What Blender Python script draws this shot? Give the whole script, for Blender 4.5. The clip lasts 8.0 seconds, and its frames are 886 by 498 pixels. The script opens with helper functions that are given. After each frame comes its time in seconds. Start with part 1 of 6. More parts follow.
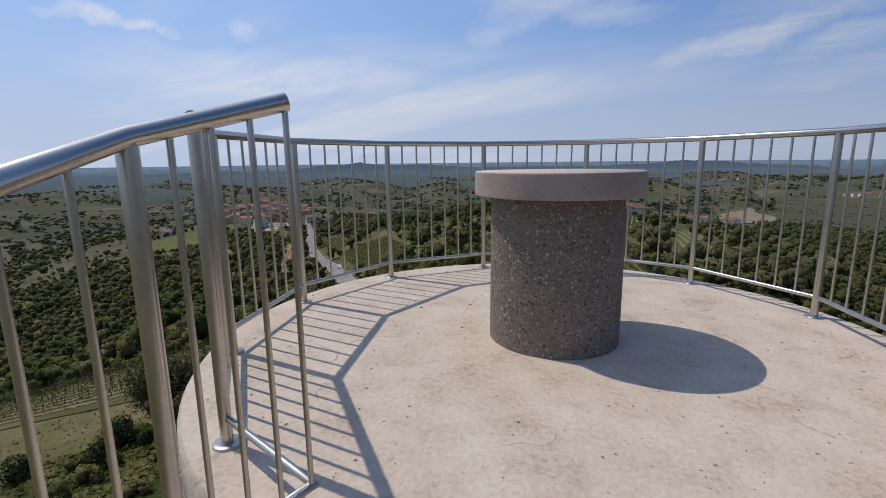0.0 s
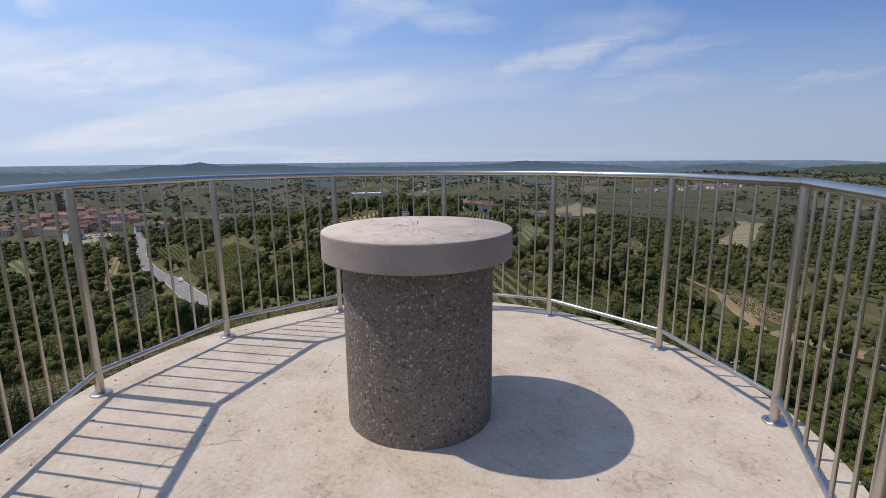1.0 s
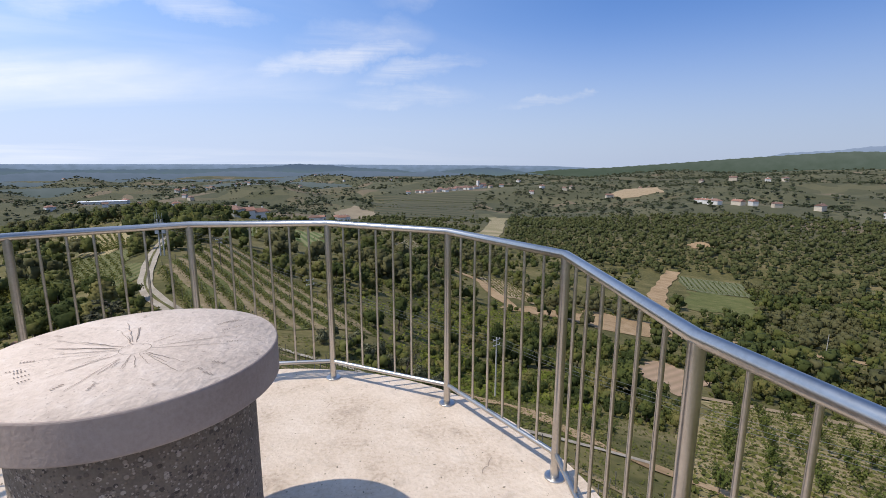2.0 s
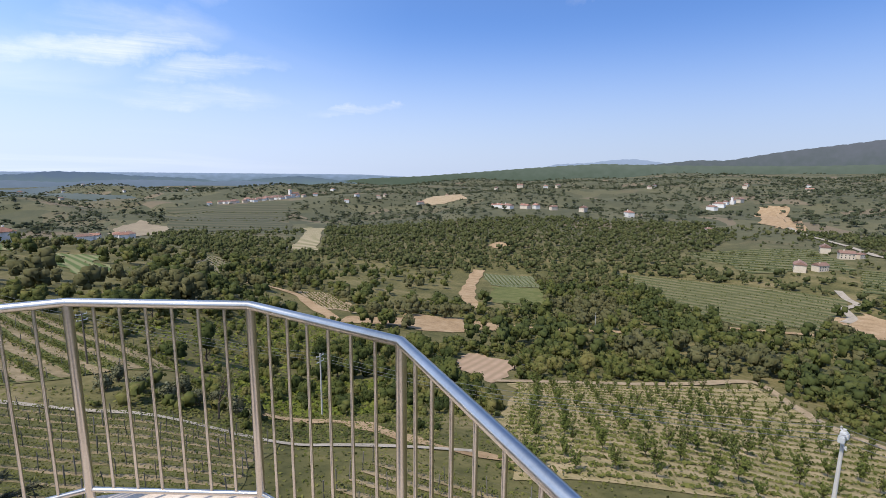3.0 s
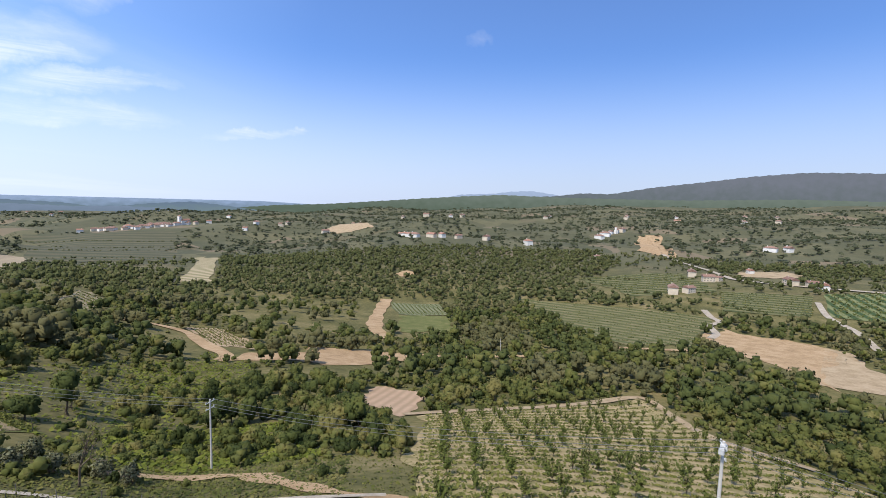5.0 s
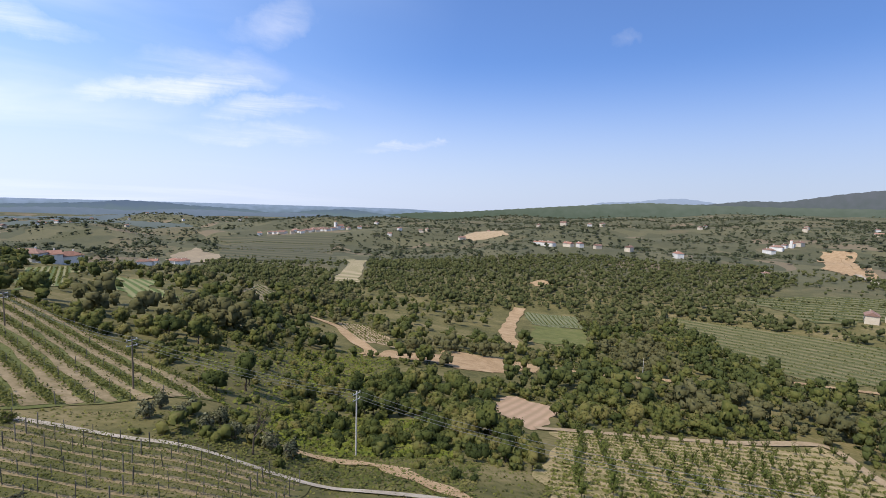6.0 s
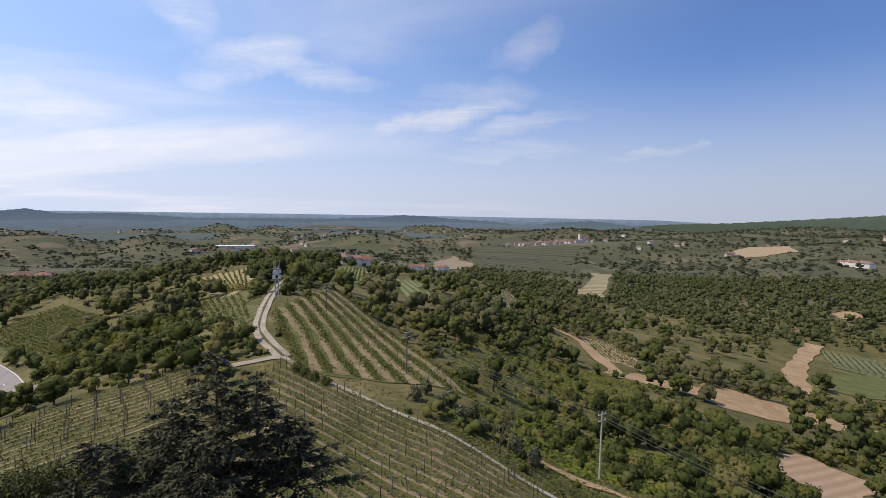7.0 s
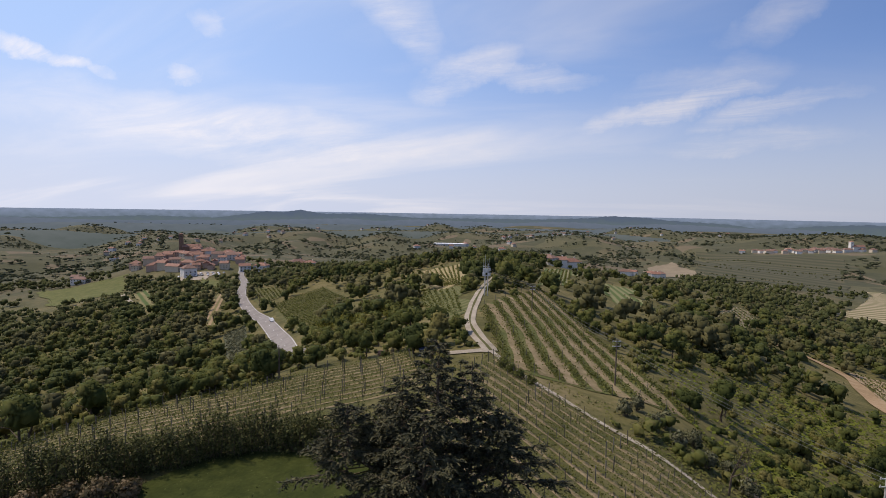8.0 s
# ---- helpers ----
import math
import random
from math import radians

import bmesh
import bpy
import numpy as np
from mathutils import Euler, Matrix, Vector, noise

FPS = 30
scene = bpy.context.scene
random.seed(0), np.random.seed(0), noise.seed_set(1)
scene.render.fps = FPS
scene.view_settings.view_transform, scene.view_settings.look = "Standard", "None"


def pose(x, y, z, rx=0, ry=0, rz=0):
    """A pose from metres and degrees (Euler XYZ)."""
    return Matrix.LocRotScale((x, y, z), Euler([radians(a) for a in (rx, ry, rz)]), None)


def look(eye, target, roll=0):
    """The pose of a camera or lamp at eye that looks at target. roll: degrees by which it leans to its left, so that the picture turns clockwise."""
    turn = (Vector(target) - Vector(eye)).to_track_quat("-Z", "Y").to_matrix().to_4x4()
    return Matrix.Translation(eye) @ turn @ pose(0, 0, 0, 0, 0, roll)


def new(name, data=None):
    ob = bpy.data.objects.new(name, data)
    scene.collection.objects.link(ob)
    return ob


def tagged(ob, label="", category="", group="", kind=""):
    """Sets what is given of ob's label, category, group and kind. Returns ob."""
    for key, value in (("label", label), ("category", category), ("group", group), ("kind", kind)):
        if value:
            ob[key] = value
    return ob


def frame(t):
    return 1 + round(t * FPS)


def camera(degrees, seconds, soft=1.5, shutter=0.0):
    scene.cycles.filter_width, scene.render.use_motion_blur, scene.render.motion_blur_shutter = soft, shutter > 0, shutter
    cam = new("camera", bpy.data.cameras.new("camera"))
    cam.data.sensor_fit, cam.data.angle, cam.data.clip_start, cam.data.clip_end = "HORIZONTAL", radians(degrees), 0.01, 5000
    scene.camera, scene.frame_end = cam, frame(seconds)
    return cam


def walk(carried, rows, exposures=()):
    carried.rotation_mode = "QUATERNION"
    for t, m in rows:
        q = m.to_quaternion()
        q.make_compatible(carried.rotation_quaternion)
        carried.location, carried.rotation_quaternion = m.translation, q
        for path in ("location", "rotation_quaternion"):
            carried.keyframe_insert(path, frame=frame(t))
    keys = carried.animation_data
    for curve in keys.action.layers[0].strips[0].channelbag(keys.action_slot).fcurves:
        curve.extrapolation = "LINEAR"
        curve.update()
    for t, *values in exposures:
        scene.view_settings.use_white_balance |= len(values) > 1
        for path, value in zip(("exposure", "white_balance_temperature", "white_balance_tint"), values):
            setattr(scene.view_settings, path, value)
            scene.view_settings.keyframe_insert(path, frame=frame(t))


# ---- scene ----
# camera and its walk: seconds, place, heading, tilt, lean
PATH = [
    (0.0, 0.772, -2.448, 0.964, 30.58, -10.75, -0.68),
    (0.5, 0.676, -2.270, 1.088, 23.69, -10.47, -1.14),
    (1.0, 0.639, -2.047, 1.211, 13.37, -10.90, -0.50),
    (1.5, 0.617, -1.823, 1.370, 0.00, -10.98, -0.07),
    (2.0, 0.667, -1.617, 1.503, -13.43, -10.56, 0.21),
    (2.2, 0.690, -1.536, 1.544, -18.76, -10.29, 0.46),
    (3.3, 0.941, -1.057, 1.773, -40.33, -8.80, 0.55),
    (3.5, 1.037, -0.953, 1.789, -42.85, -8.26, 0.62),
    (4.0, 1.212, -0.670, 1.778, -47.19, -7.06, 1.08),
    (4.2, 1.275, -0.616, 1.766, -48.44, -6.53, 1.39),
    (5.3, 1.464, -0.256, 1.951, -45.13, -4.86, 1.95),
    (5.5, 1.446, -0.162, 1.980, -42.11, -4.80, 2.11),
    (6.0, 1.306, 0.083, 2.040, -30.65, -5.21, 1.68),
    (6.5, 1.037, 0.216, 2.016, -15.97, -4.80, 0.88),
    (7.0, 0.697, 0.398, 2.043, -1.36, -4.38, 0.90),
    (7.5, 0.357, 0.510, 2.053, 10.03, -4.40, 0.80),
    (8.0, 0.086, 0.503, 2.002, 23.46, -4.67, 0.94),
]
cam = camera(86.9, 8.0, 0.7)
# the clip's camera brightens as it turns from the pale floor to the land
EXPOSURE = [
    (0.0, -0.86, 6500, 10), (0.5, -0.78, 6500, 10), (1.0, -0.68, 6500, 10), (1.5, -0.52, 6500, 10), (2.0, -0.3, 6500, 10), (3.5, 0.1, 6500, 10), (4.2, 0.17, 6500, 10),
    (5.5, 0.1, 6600, 10), (6.0, 0.02, 6700, 11), (6.5, -0.16, 6850, 12), (7.0, -0.38, 6950, 13), (7.5, -0.47, 7050, 14), (8.0, -0.52, 7200, 15),
]
walk(cam, [(t, pose(x, y, z, 90 + tilt, 0, turn) @ pose(0, 0, 0, 0, 0, lean)) for t, x, y, z, turn, tilt, lean in PATH], EXPOSURE)

# ---- world, sun, exposure ----
SUN_FROM = Vector((-0.687, -0.03, 1.10)).normalized()


def build_world():
    w = bpy.data.worlds.new("sky")
    scene.world = w
    w.use_nodes = True
    nt = w.node_tree
    nt.nodes.clear()
    out = nt.nodes.new("ShaderNodeOutputWorld")
    bg = nt.nodes.new("ShaderNodeBackground")
    sky = nt.nodes.new("ShaderNodeTexSky")
    sky.sky_type = "NISHITA"
    sky.sun_disc = False
    sky.sun_elevation = math.asin(SUN_FROM.z)
    sky.sun_rotation = math.atan2(SUN_FROM.x, SUN_FROM.y)
    sky.altitude = 300
    sky.air_density, sky.dust_density, sky.ozone_density = 1.0, 1.2, 1.5
    bg.inputs["Strength"].default_value = 0.11
    # thin cirrus: stretched noise on a flat layer high above
    tc = nt.nodes.new("ShaderNodeTexCoord")
    sep = nt.nodes.new("ShaderNodeSeparateXYZ")
    nt.links.new(tc.outputs["Generated"], sep.inputs[0])
    up = nt.nodes.new("ShaderNodeMath")
    up.operation = "ADD"
    up.inputs[1].default_value = 0.16
    nt.links.new(sep.outputs["Z"], up.inputs[0])
    flat = []
    for axis in "XY":
        dv = nt.nodes.new("ShaderNodeMath")
        dv.operation = "DIVIDE"
        nt.links.new(sep.outputs[axis], dv.inputs[0])
        nt.links.new(up.outputs[0], dv.inputs[1])
        flat.append(dv)
    comb = nt.nodes.new("ShaderNodeCombineXYZ")
    nt.links.new(flat[0].outputs[0], comb.inputs[0])
    nt.links.new(flat[1].outputs[0], comb.inputs[1])
    mp = nt.nodes.new("ShaderNodeMapping")
    mp.inputs["Rotation"].default_value = (0, 0, radians(-14))
    mp.inputs["Scale"].default_value = (0.42, 1.0, 1)
    mp.inputs["Location"].default_value = (2.3, 0.7, 0)
    nt.links.new(comb.outputs[0], mp.inputs["Vector"])
    def cirrus(scale, detail, rough, twist, lo, hi, shift):
        off = nt.nodes.new("ShaderNodeVectorMath")
        off.inputs[1].default_value = shift
        nt.links.new(mp.outputs[0], off.inputs[0])
        n = nt.nodes.new("ShaderNodeTexNoise")
        n.inputs["Scale"].default_value, n.inputs["Detail"].default_value = scale, detail
        n.inputs["Roughness"].default_value, n.inputs["Distortion"].default_value = rough, twist
        nt.links.new(off.outputs[0], n.inputs["Vector"])
        rg = nt.nodes.new("ShaderNodeMapRange")
        rg.interpolation_type = "SMOOTHSTEP"
        rg.inputs["From Min"].default_value, rg.inputs["From Max"].default_value = lo, hi
        nt.links.new(n.outputs["Fac"], rg.inputs["Value"])
        return rg.outputs[0]

    def maths(op, a, b):
        k = nt.nodes.new("ShaderNodeMath")
        k.operation, k.use_clamp = op, True
        for i, v in enumerate((a, b)):
            if isinstance(v, (int, float)):
                k.inputs[i].default_value = v
            else:
                nt.links.new(v, k.inputs[i])
        return k.outputs[0]

    veil = cirrus(0.75, 6, 0.52, 0.9, 0.44, 0.76, (0.0, 0.0, 0))
    # cirrus streaks: bearing, height, half length, half width, lean (degrees) and thickness
    STREAKS = [
        (64.5, 13.2, 6.0, 0.9, 1, 0.95), (52.5, 13.6, 2.2, 0.9, 8, 0.6), (49, 18.6, 2.2, 1.2, 20, 0.4), (29, 21.5, 6, 3.6, 40, 0.6), (21, 16.2, 8, 2.6, -18, 0.6),
        (13, 15.1, 8, 1.4, 6, 0.55), (-1.5, 11.1, 10, 1.3, -8, 0.62), (-10.5, 10.2, 8, 1.2, -8, 0.6), (-4, 13, 9, 2.4, -6, 0.3), (-25, 6.8, 6, 0.7, -6, 0.5), (-29.6, 7.1, 1.6, 0.5, 0, 0.4),
        (-50.8, 18.2, 1.8, 0.6, 0, 0.2), (-11, 18.8, 6, 2.2, -25, 0.3), (-9, 7.4, 9, 1.4, 0, 0.4), (48, 8.5, 24, 3.6, 3, 0.5), (24, 7.6, 16, 1.8, -4, 0.22), (95, 20, 16, 3, 5, 0.6), (150, 24, 20, 4, -10, 0.6), (-140, 26, 18, 3, 8, 0.5),
    ]

    def plain(op, a, b):
        k = nt.nodes.new("ShaderNodeMath")
        k.operation = op
        for i, v in enumerate((a, b)):
            if isinstance(v, (int, float)):
                k.inputs[i].default_value = v
            else:
                nt.links.new(v, k.inputs[i])
        return k.outputs[0]

    wave = nt.nodes.new("ShaderNodeTexNoise")
    wave.inputs["Scale"].default_value, wave.inputs["Detail"].default_value, wave.inputs["Roughness"].default_value = 7.0, 8, 0.62
    nt.links.new(tc.outputs["Generated"], wave.inputs["Vector"])
    shake = nt.nodes.new("ShaderNodeSeparateColor")
    nt.links.new(wave.outputs["Color"], shake.inputs[0])
    az = plain("MULTIPLY", plain("ARCTAN2", plain("MULTIPLY", sep.outputs["X"], -1.0), sep.outputs["Y"]), 57.296)
    el = plain("MULTIPLY", plain("ARCSINE", sep.outputs["Z"], 0.0), 57.296)
    az = plain("ADD", az, plain("MULTIPLY", plain("SUBTRACT", shake.outputs[0], 0.5), 9.0))
    el = plain("ADD", el, plain("MULTIPLY", plain("SUBTRACT", shake.outputs[1], 0.5), 5.5))
    fibre = cirrus(2.6, 9, 0.7, 0.5, 0.3, 0.72, (3.1, 1.7, 0))
    streaks = 0.0
    for a0, e0, length, width, lean, thick in STREAKS:
        c, q = math.cos(radians(lean)), math.sin(radians(lean))
        da, de = plain("SUBTRACT", az, a0), plain("SUBTRACT", el, e0)
        u = plain("MULTIPLY", plain("ADD", plain("MULTIPLY", da, c), plain("MULTIPLY", de, q)), 1 / length)
        v = plain("MULTIPLY", plain("SUBTRACT", plain("MULTIPLY", de, c), plain("MULTIPLY", da, q)), 1 / width)
        near = maths("SUBTRACT", 1.0, plain("ADD", plain("MULTIPLY", u, u), plain("MULTIPLY", v, v)))
        streaks = plain("ADD", plain("MULTIPLY", near, thick), streaks)
    # the sky thickens towards the sun's side and clears on the other
    side = nt.nodes.new("ShaderNodeMapRange")
    side.interpolation_type = "SMOOTHSTEP"
    side.inputs["From Min"].default_value, side.inputs["From Max"].default_value = 0.55, -0.6
    side.inputs["To Min"].default_value, side.inputs["To Max"].default_value = 0.0, 0.55
    nt.links.new(sep.outputs["X"], side.inputs["Value"])
    cloud = maths("ADD", maths("MULTIPLY", veil, side.outputs[0]), maths("MULTIPLY", streaks, maths("ADD", maths("MULTIPLY", fibre, 0.85), 0.1)))
    # a bluer zenith and the milky band over the horizon
    tint = nt.nodes.new("ShaderNodeMixRGB")
    tint.blend_type = "MULTIPLY"
    tint.inputs["Fac"].default_value = 1.0
    tint.inputs["Color2"].default_value = (0.66, 1.05, 1.72, 1)
    nt.links.new(sky.outputs[0], tint.inputs["Color1"])
    band = nt.nodes.new("ShaderNodeMapRange")
    band.inputs["From Min"].default_value = 0.0
    band.inputs["From Max"].default_value = 0.3
    band.inputs["To Min"].default_value = 0.86
    band.inputs["To Max"].default_value = 0.0
    band.interpolation_type = "SMOOTHSTEP"
    nt.links.new(sep.outputs["Z"], band.inputs["Value"])
    milk = nt.nodes.new("ShaderNodeMixRGB")
    milk.inputs["Color2"].default_value = (6.1, 7.0, 9.0, 1)
    glare = nt.nodes.new("ShaderNodeMapRange")
    glare.inputs["From Min"].default_value, glare.inputs["From Max"].default_value = 0.5, -0.85
    glare.inputs["To Min"].default_value, glare.inputs["To Max"].default_value = 0.12, 0.8
    nt.links.new(sep.outputs["X"], glare.inputs["Value"])
    bright = nt.nodes.new("ShaderNodeMixRGB")
    bright.inputs["Color2"].default_value = (4.4, 6.5, 10.2, 1)
    nt.links.new(glare.outputs[0], bright.inputs["Fac"])
    nt.links.new(tint.outputs[0], bright.inputs["Color1"])
    nt.links.new(band.outputs[0], milk.inputs["Fac"])
    nt.links.new(bright.outputs[0], milk.inputs["Color1"])
    mix = nt.nodes.new("ShaderNodeMixRGB")
    mix.inputs["Color2"].default_value = (9.6, 9.7, 10.2, 1)
    nt.links.new(cloud, mix.inputs["Fac"])
    nt.links.new(milk.outputs[0], mix.inputs["Color1"])
    # brighter towards the sun's side, deeper away from it
    slope = nt.nodes.new("ShaderNodeMapRange")
    slope.inputs["From Min"].default_value, slope.inputs["From Max"].default_value = -0.85, 0.9
    slope.inputs["To Min"].default_value, slope.inputs["To Max"].default_value = 1.34, 0.86
    nt.links.new(sep.outputs["X"], slope.inputs["Value"])
    deep = nt.nodes.new("ShaderNodeVectorMath")
    deep.operation = "SCALE"
    nt.links.new(mix.outputs[0], deep.inputs[0])
    nt.links.new(slope.outputs[0], deep.inputs["Scale"])
    nt.links.new(deep.outputs[0], bg.inputs["Color"])
    nt.links.new(bg.outputs[0], out.inputs[0])


build_world()
sun = new("sun", bpy.data.lights.new("sun", "SUN"))
sun.data.energy, sun.data.angle, sun.data.color = 5.0, radians(0.53), (1.0, 0.93, 0.83)
sun.matrix_world = look((0, 0, 60), Vector((0, 0, 60)) - SUN_FROM)

# ---- materials ----
def srgb(r, g, b):
    return tuple((c / 12.92 if c <= 0.04045 else ((c + 0.055) / 1.055) ** 2.4) for c in (r / 255, g / 255, b / 255))


def material(name, tones, scale=4.0, fine=40.0, rough=0.8, metal=0.0, bump=0.2, step=0.02, per_object=0.0, island=0.0, stretch=(1, 1, 1), thin=0.0, grain=0.45):
    """Tones blended by two scales of noise in metres, with a fine relief."""
    m = bpy.data.materials.new(name)
    m.use_nodes = True
    nt = m.node_tree
    b = nt.nodes["Principled BSDF"]
    geo = nt.nodes.new("ShaderNodeNewGeometry")
    tc = nt.nodes.new("ShaderNodeTexCoord")
    mp = nt.nodes.new("ShaderNodeMapping")
    mp.inputs["Scale"].default_value = stretch
    nt.links.new(geo.outputs["Position"], mp.inputs["Vector"])
    a = nt.nodes.new("ShaderNodeTexNoise")
    a.inputs["Scale"].default_value = 1.0 / scale
    a.inputs["Detail"].default_value = 6
    a.inputs["Roughness"].default_value = 0.62
    f = nt.nodes.new("ShaderNodeTexNoise")
    f.inputs["Scale"].default_value = fine
    f.inputs["Detail"].default_value = 4
    nt.links.new(mp.outputs[0], a.inputs["Vector"])
    nt.links.new(mp.outputs[0], f.inputs["Vector"])
    add = nt.nodes.new("ShaderNodeMath")
    add.operation = "MULTIPLY_ADD"
    add.inputs[1].default_value = grain
    nt.links.new(f.outputs["Fac"], add.inputs[0])
    sub = nt.nodes.new("ShaderNodeMath")
    sub.operation = "SUBTRACT"
    sub.inputs[1].default_value = grain / 2
    nt.links.new(a.outputs["Fac"], sub.inputs[0])
    nt.links.new(sub.outputs[0], add.inputs[2])
    drive = add.outputs[0]
    if per_object or island:
        rnd = nt.nodes.new("ShaderNodeObjectInfo").outputs["Random"] if per_object else geo.outputs["Random Per Island"]
        mad = nt.nodes.new("ShaderNodeMath")
        mad.operation = "MULTIPLY_ADD"
        mad.inputs[1].default_value = per_object or island
        nt.links.new(rnd, mad.inputs[0])
        cen = nt.nodes.new("ShaderNodeMath")
        cen.operation = "SUBTRACT"
        cen.inputs[1].default_value = (per_object or island) / 2
        nt.links.new(drive, cen.inputs[0])
        nt.links.new(cen.outputs[0], mad.inputs[2])
        drive = mad.outputs[0]
    ramp = nt.nodes.new("ShaderNodeValToRGB")
    el = ramp.color_ramp.elements
    n = len(tones)
    for i, c in enumerate(tones):
        p = 0.28 + 0.44 * i / max(1, n - 1)
        e = el[i] if i < 2 else el.new(p)
        e.position = p
    for i, c in enumerate(tones):
        sorted(el, key=lambda q: q.position)[i].color = (*c, 1)
    nt.links.new(drive, ramp.inputs[0])
    nt.links.new(ramp.outputs[0], b.inputs["Base Color"])
    b.inputs["Roughness"].default_value = rough
    if thin or rough > 0.92:
        b.inputs["Specular IOR Level"].default_value = 0.12
    if thin:  # leaves let light through
        tr = nt.nodes.new("ShaderNodeBsdfTranslucent")
        nt.links.new(ramp.outputs[0], tr.inputs["Color"])
        ms = nt.nodes.new("ShaderNodeMixShader")
        ms.inputs[0].default_value = thin
        nt.links.new(b.outputs[0], ms.inputs[1])
        nt.links.new(tr.outputs[0], ms.inputs[2])
        nt.links.new(ms.outputs[0], nt.nodes["Material Output"].inputs["Surface"])
    b.inputs["Metallic"].default_value = metal
    if bump:
        bp = nt.nodes.new("ShaderNodeBump")
        bp.inputs["Strength"].default_value = bump
        bp.inputs["Distance"].default_value = step
        nt.links.new(f.outputs["Fac"], bp.inputs["Height"])
        nt.links.new(bp.outputs[0], b.inputs["Normal"])
    return m


STEEL = material("brushed stainless steel", [(0.46, 0.425, 0.38), (0.55, 0.515, 0.47), (0.62, 0.585, 0.54)], 0.3, 90, 0.3, 1.0, 0.05, 0.002)
CONCRETE = material("pale weathered concrete floor", [(0.40, 0.312, 0.232), (0.53, 0.426, 0.328), (0.585, 0.48, 0.38), (0.63, 0.53, 0.432)], 0.3, 42, 0.9, 0, 1.0, 0.006, grain=0.55)
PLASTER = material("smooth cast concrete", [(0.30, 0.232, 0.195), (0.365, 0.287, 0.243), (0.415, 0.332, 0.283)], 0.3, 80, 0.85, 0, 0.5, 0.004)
# the table's top face is paler than its sides
TOP_STONE = material("pale slab top", [(0.45, 0.36, 0.29), (0.575, 0.465, 0.378), (0.635, 0.53, 0.445)], 0.25, 45, 0.9, 0, 0.9, 0.007, grain=0.5)
GROOVE = material("dark engraved lines and cracks", [(0.22, 0.175, 0.14), (0.31, 0.25, 0.2)], 0.2, 60, 0.95, 0, 0.1, 0.001)
MOSS = material("lichen and grit", [(0.20, 0.17, 0.13), (0.30, 0.26, 0.20)], 0.1, 80, 0.95, 0, 0.2, 0.002, per_object=0.4)


def pebble_concrete():
    """Rounded light and dark stones set in a dark mortar."""
    m = material("washed pebble concrete", [(0.125, 0.1, 0.077), (0.18, 0.145, 0.113), (0.24, 0.197, 0.156)], 0.4, 120, 0.9, 0, 0.2, 0.004)
    nt = m.node_tree
    b = nt.nodes["Principled BSDF"]
    src = b.inputs["Base Color"].links[0].from_socket
    geo = nt.nodes.new("ShaderNodeNewGeometry")
    height = None
    last = src
    for scale, cut, tones in ((62, 0.40, ((0.06, 0.048, 0.04), (0.19, 0.15, 0.115), (0.40, 0.345, 0.29))), (120, 0.36, ((0.08, 0.065, 0.055), (0.2, 0.158, 0.122), (0.37, 0.315, 0.265)))):
        vo = nt.nodes.new("ShaderNodeTexVoronoi")
        vo.inputs["Scale"].default_value = scale
        nt.links.new(geo.outputs["Position"], vo.inputs["Vector"])
        rp = nt.nodes.new("ShaderNodeValToRGB")
        rp.color_ramp.elements[0].position, rp.color_ramp.elements[1].position = cut, cut + 0.1
        rp.color_ramp.elements[0].color, rp.color_ramp.elements[1].color = (1, 1, 1, 1), (0, 0, 0, 1)
        nt.links.new(vo.outputs["Distance"], rp.inputs[0])
        sp = nt.nodes.new("ShaderNodeSeparateColor")
        nt.links.new(vo.outputs["Color"], sp.inputs[0])
        cr = nt.nodes.new("ShaderNodeValToRGB")
        cr.color_ramp.elements[0].color = (*tones[0], 1)
        cr.color_ramp.elements[1].color = (*tones[2], 1)
        e = cr.color_ramp.elements.new(0.55)
        e.color = (*tones[1], 1)
        nt.links.new(sp.outputs[0], cr.inputs[0])
        gate = nt.nodes.new("ShaderNodeMath")
        gate.operation = "GREATER_THAN"
        gate.inputs[1].default_value = 0.35
        nt.links.new(sp.outputs[1], gate.inputs[0])
        fac = nt.nodes.new("ShaderNodeMath")
        fac.operation = "MULTIPLY"
        nt.links.new(rp.outputs[0], fac.inputs[0])
        nt.links.new(gate.outputs[0], fac.inputs[1])
        mx = nt.nodes.new("ShaderNodeMixRGB")
        nt.links.new(fac.outputs[0], mx.inputs["Fac"])
        nt.links.new(last, mx.inputs["Color1"])
        nt.links.new(cr.outputs[0], mx.inputs["Color2"])
        last = mx.outputs[0]
        height = height or fac.outputs[0]
    nt.links.new(last, b.inputs["Base Color"])
    bp = nt.nodes.new("ShaderNodeBump")
    bp.inputs["Strength"].default_value, bp.inputs["Distance"].default_value = 0.7, 0.004
    nt.links.new(height, bp.inputs["Height"])
    nt.links.new(bp.outputs[0], b.inputs["Normal"])
    return m


AGGREGATE = pebble_concrete()


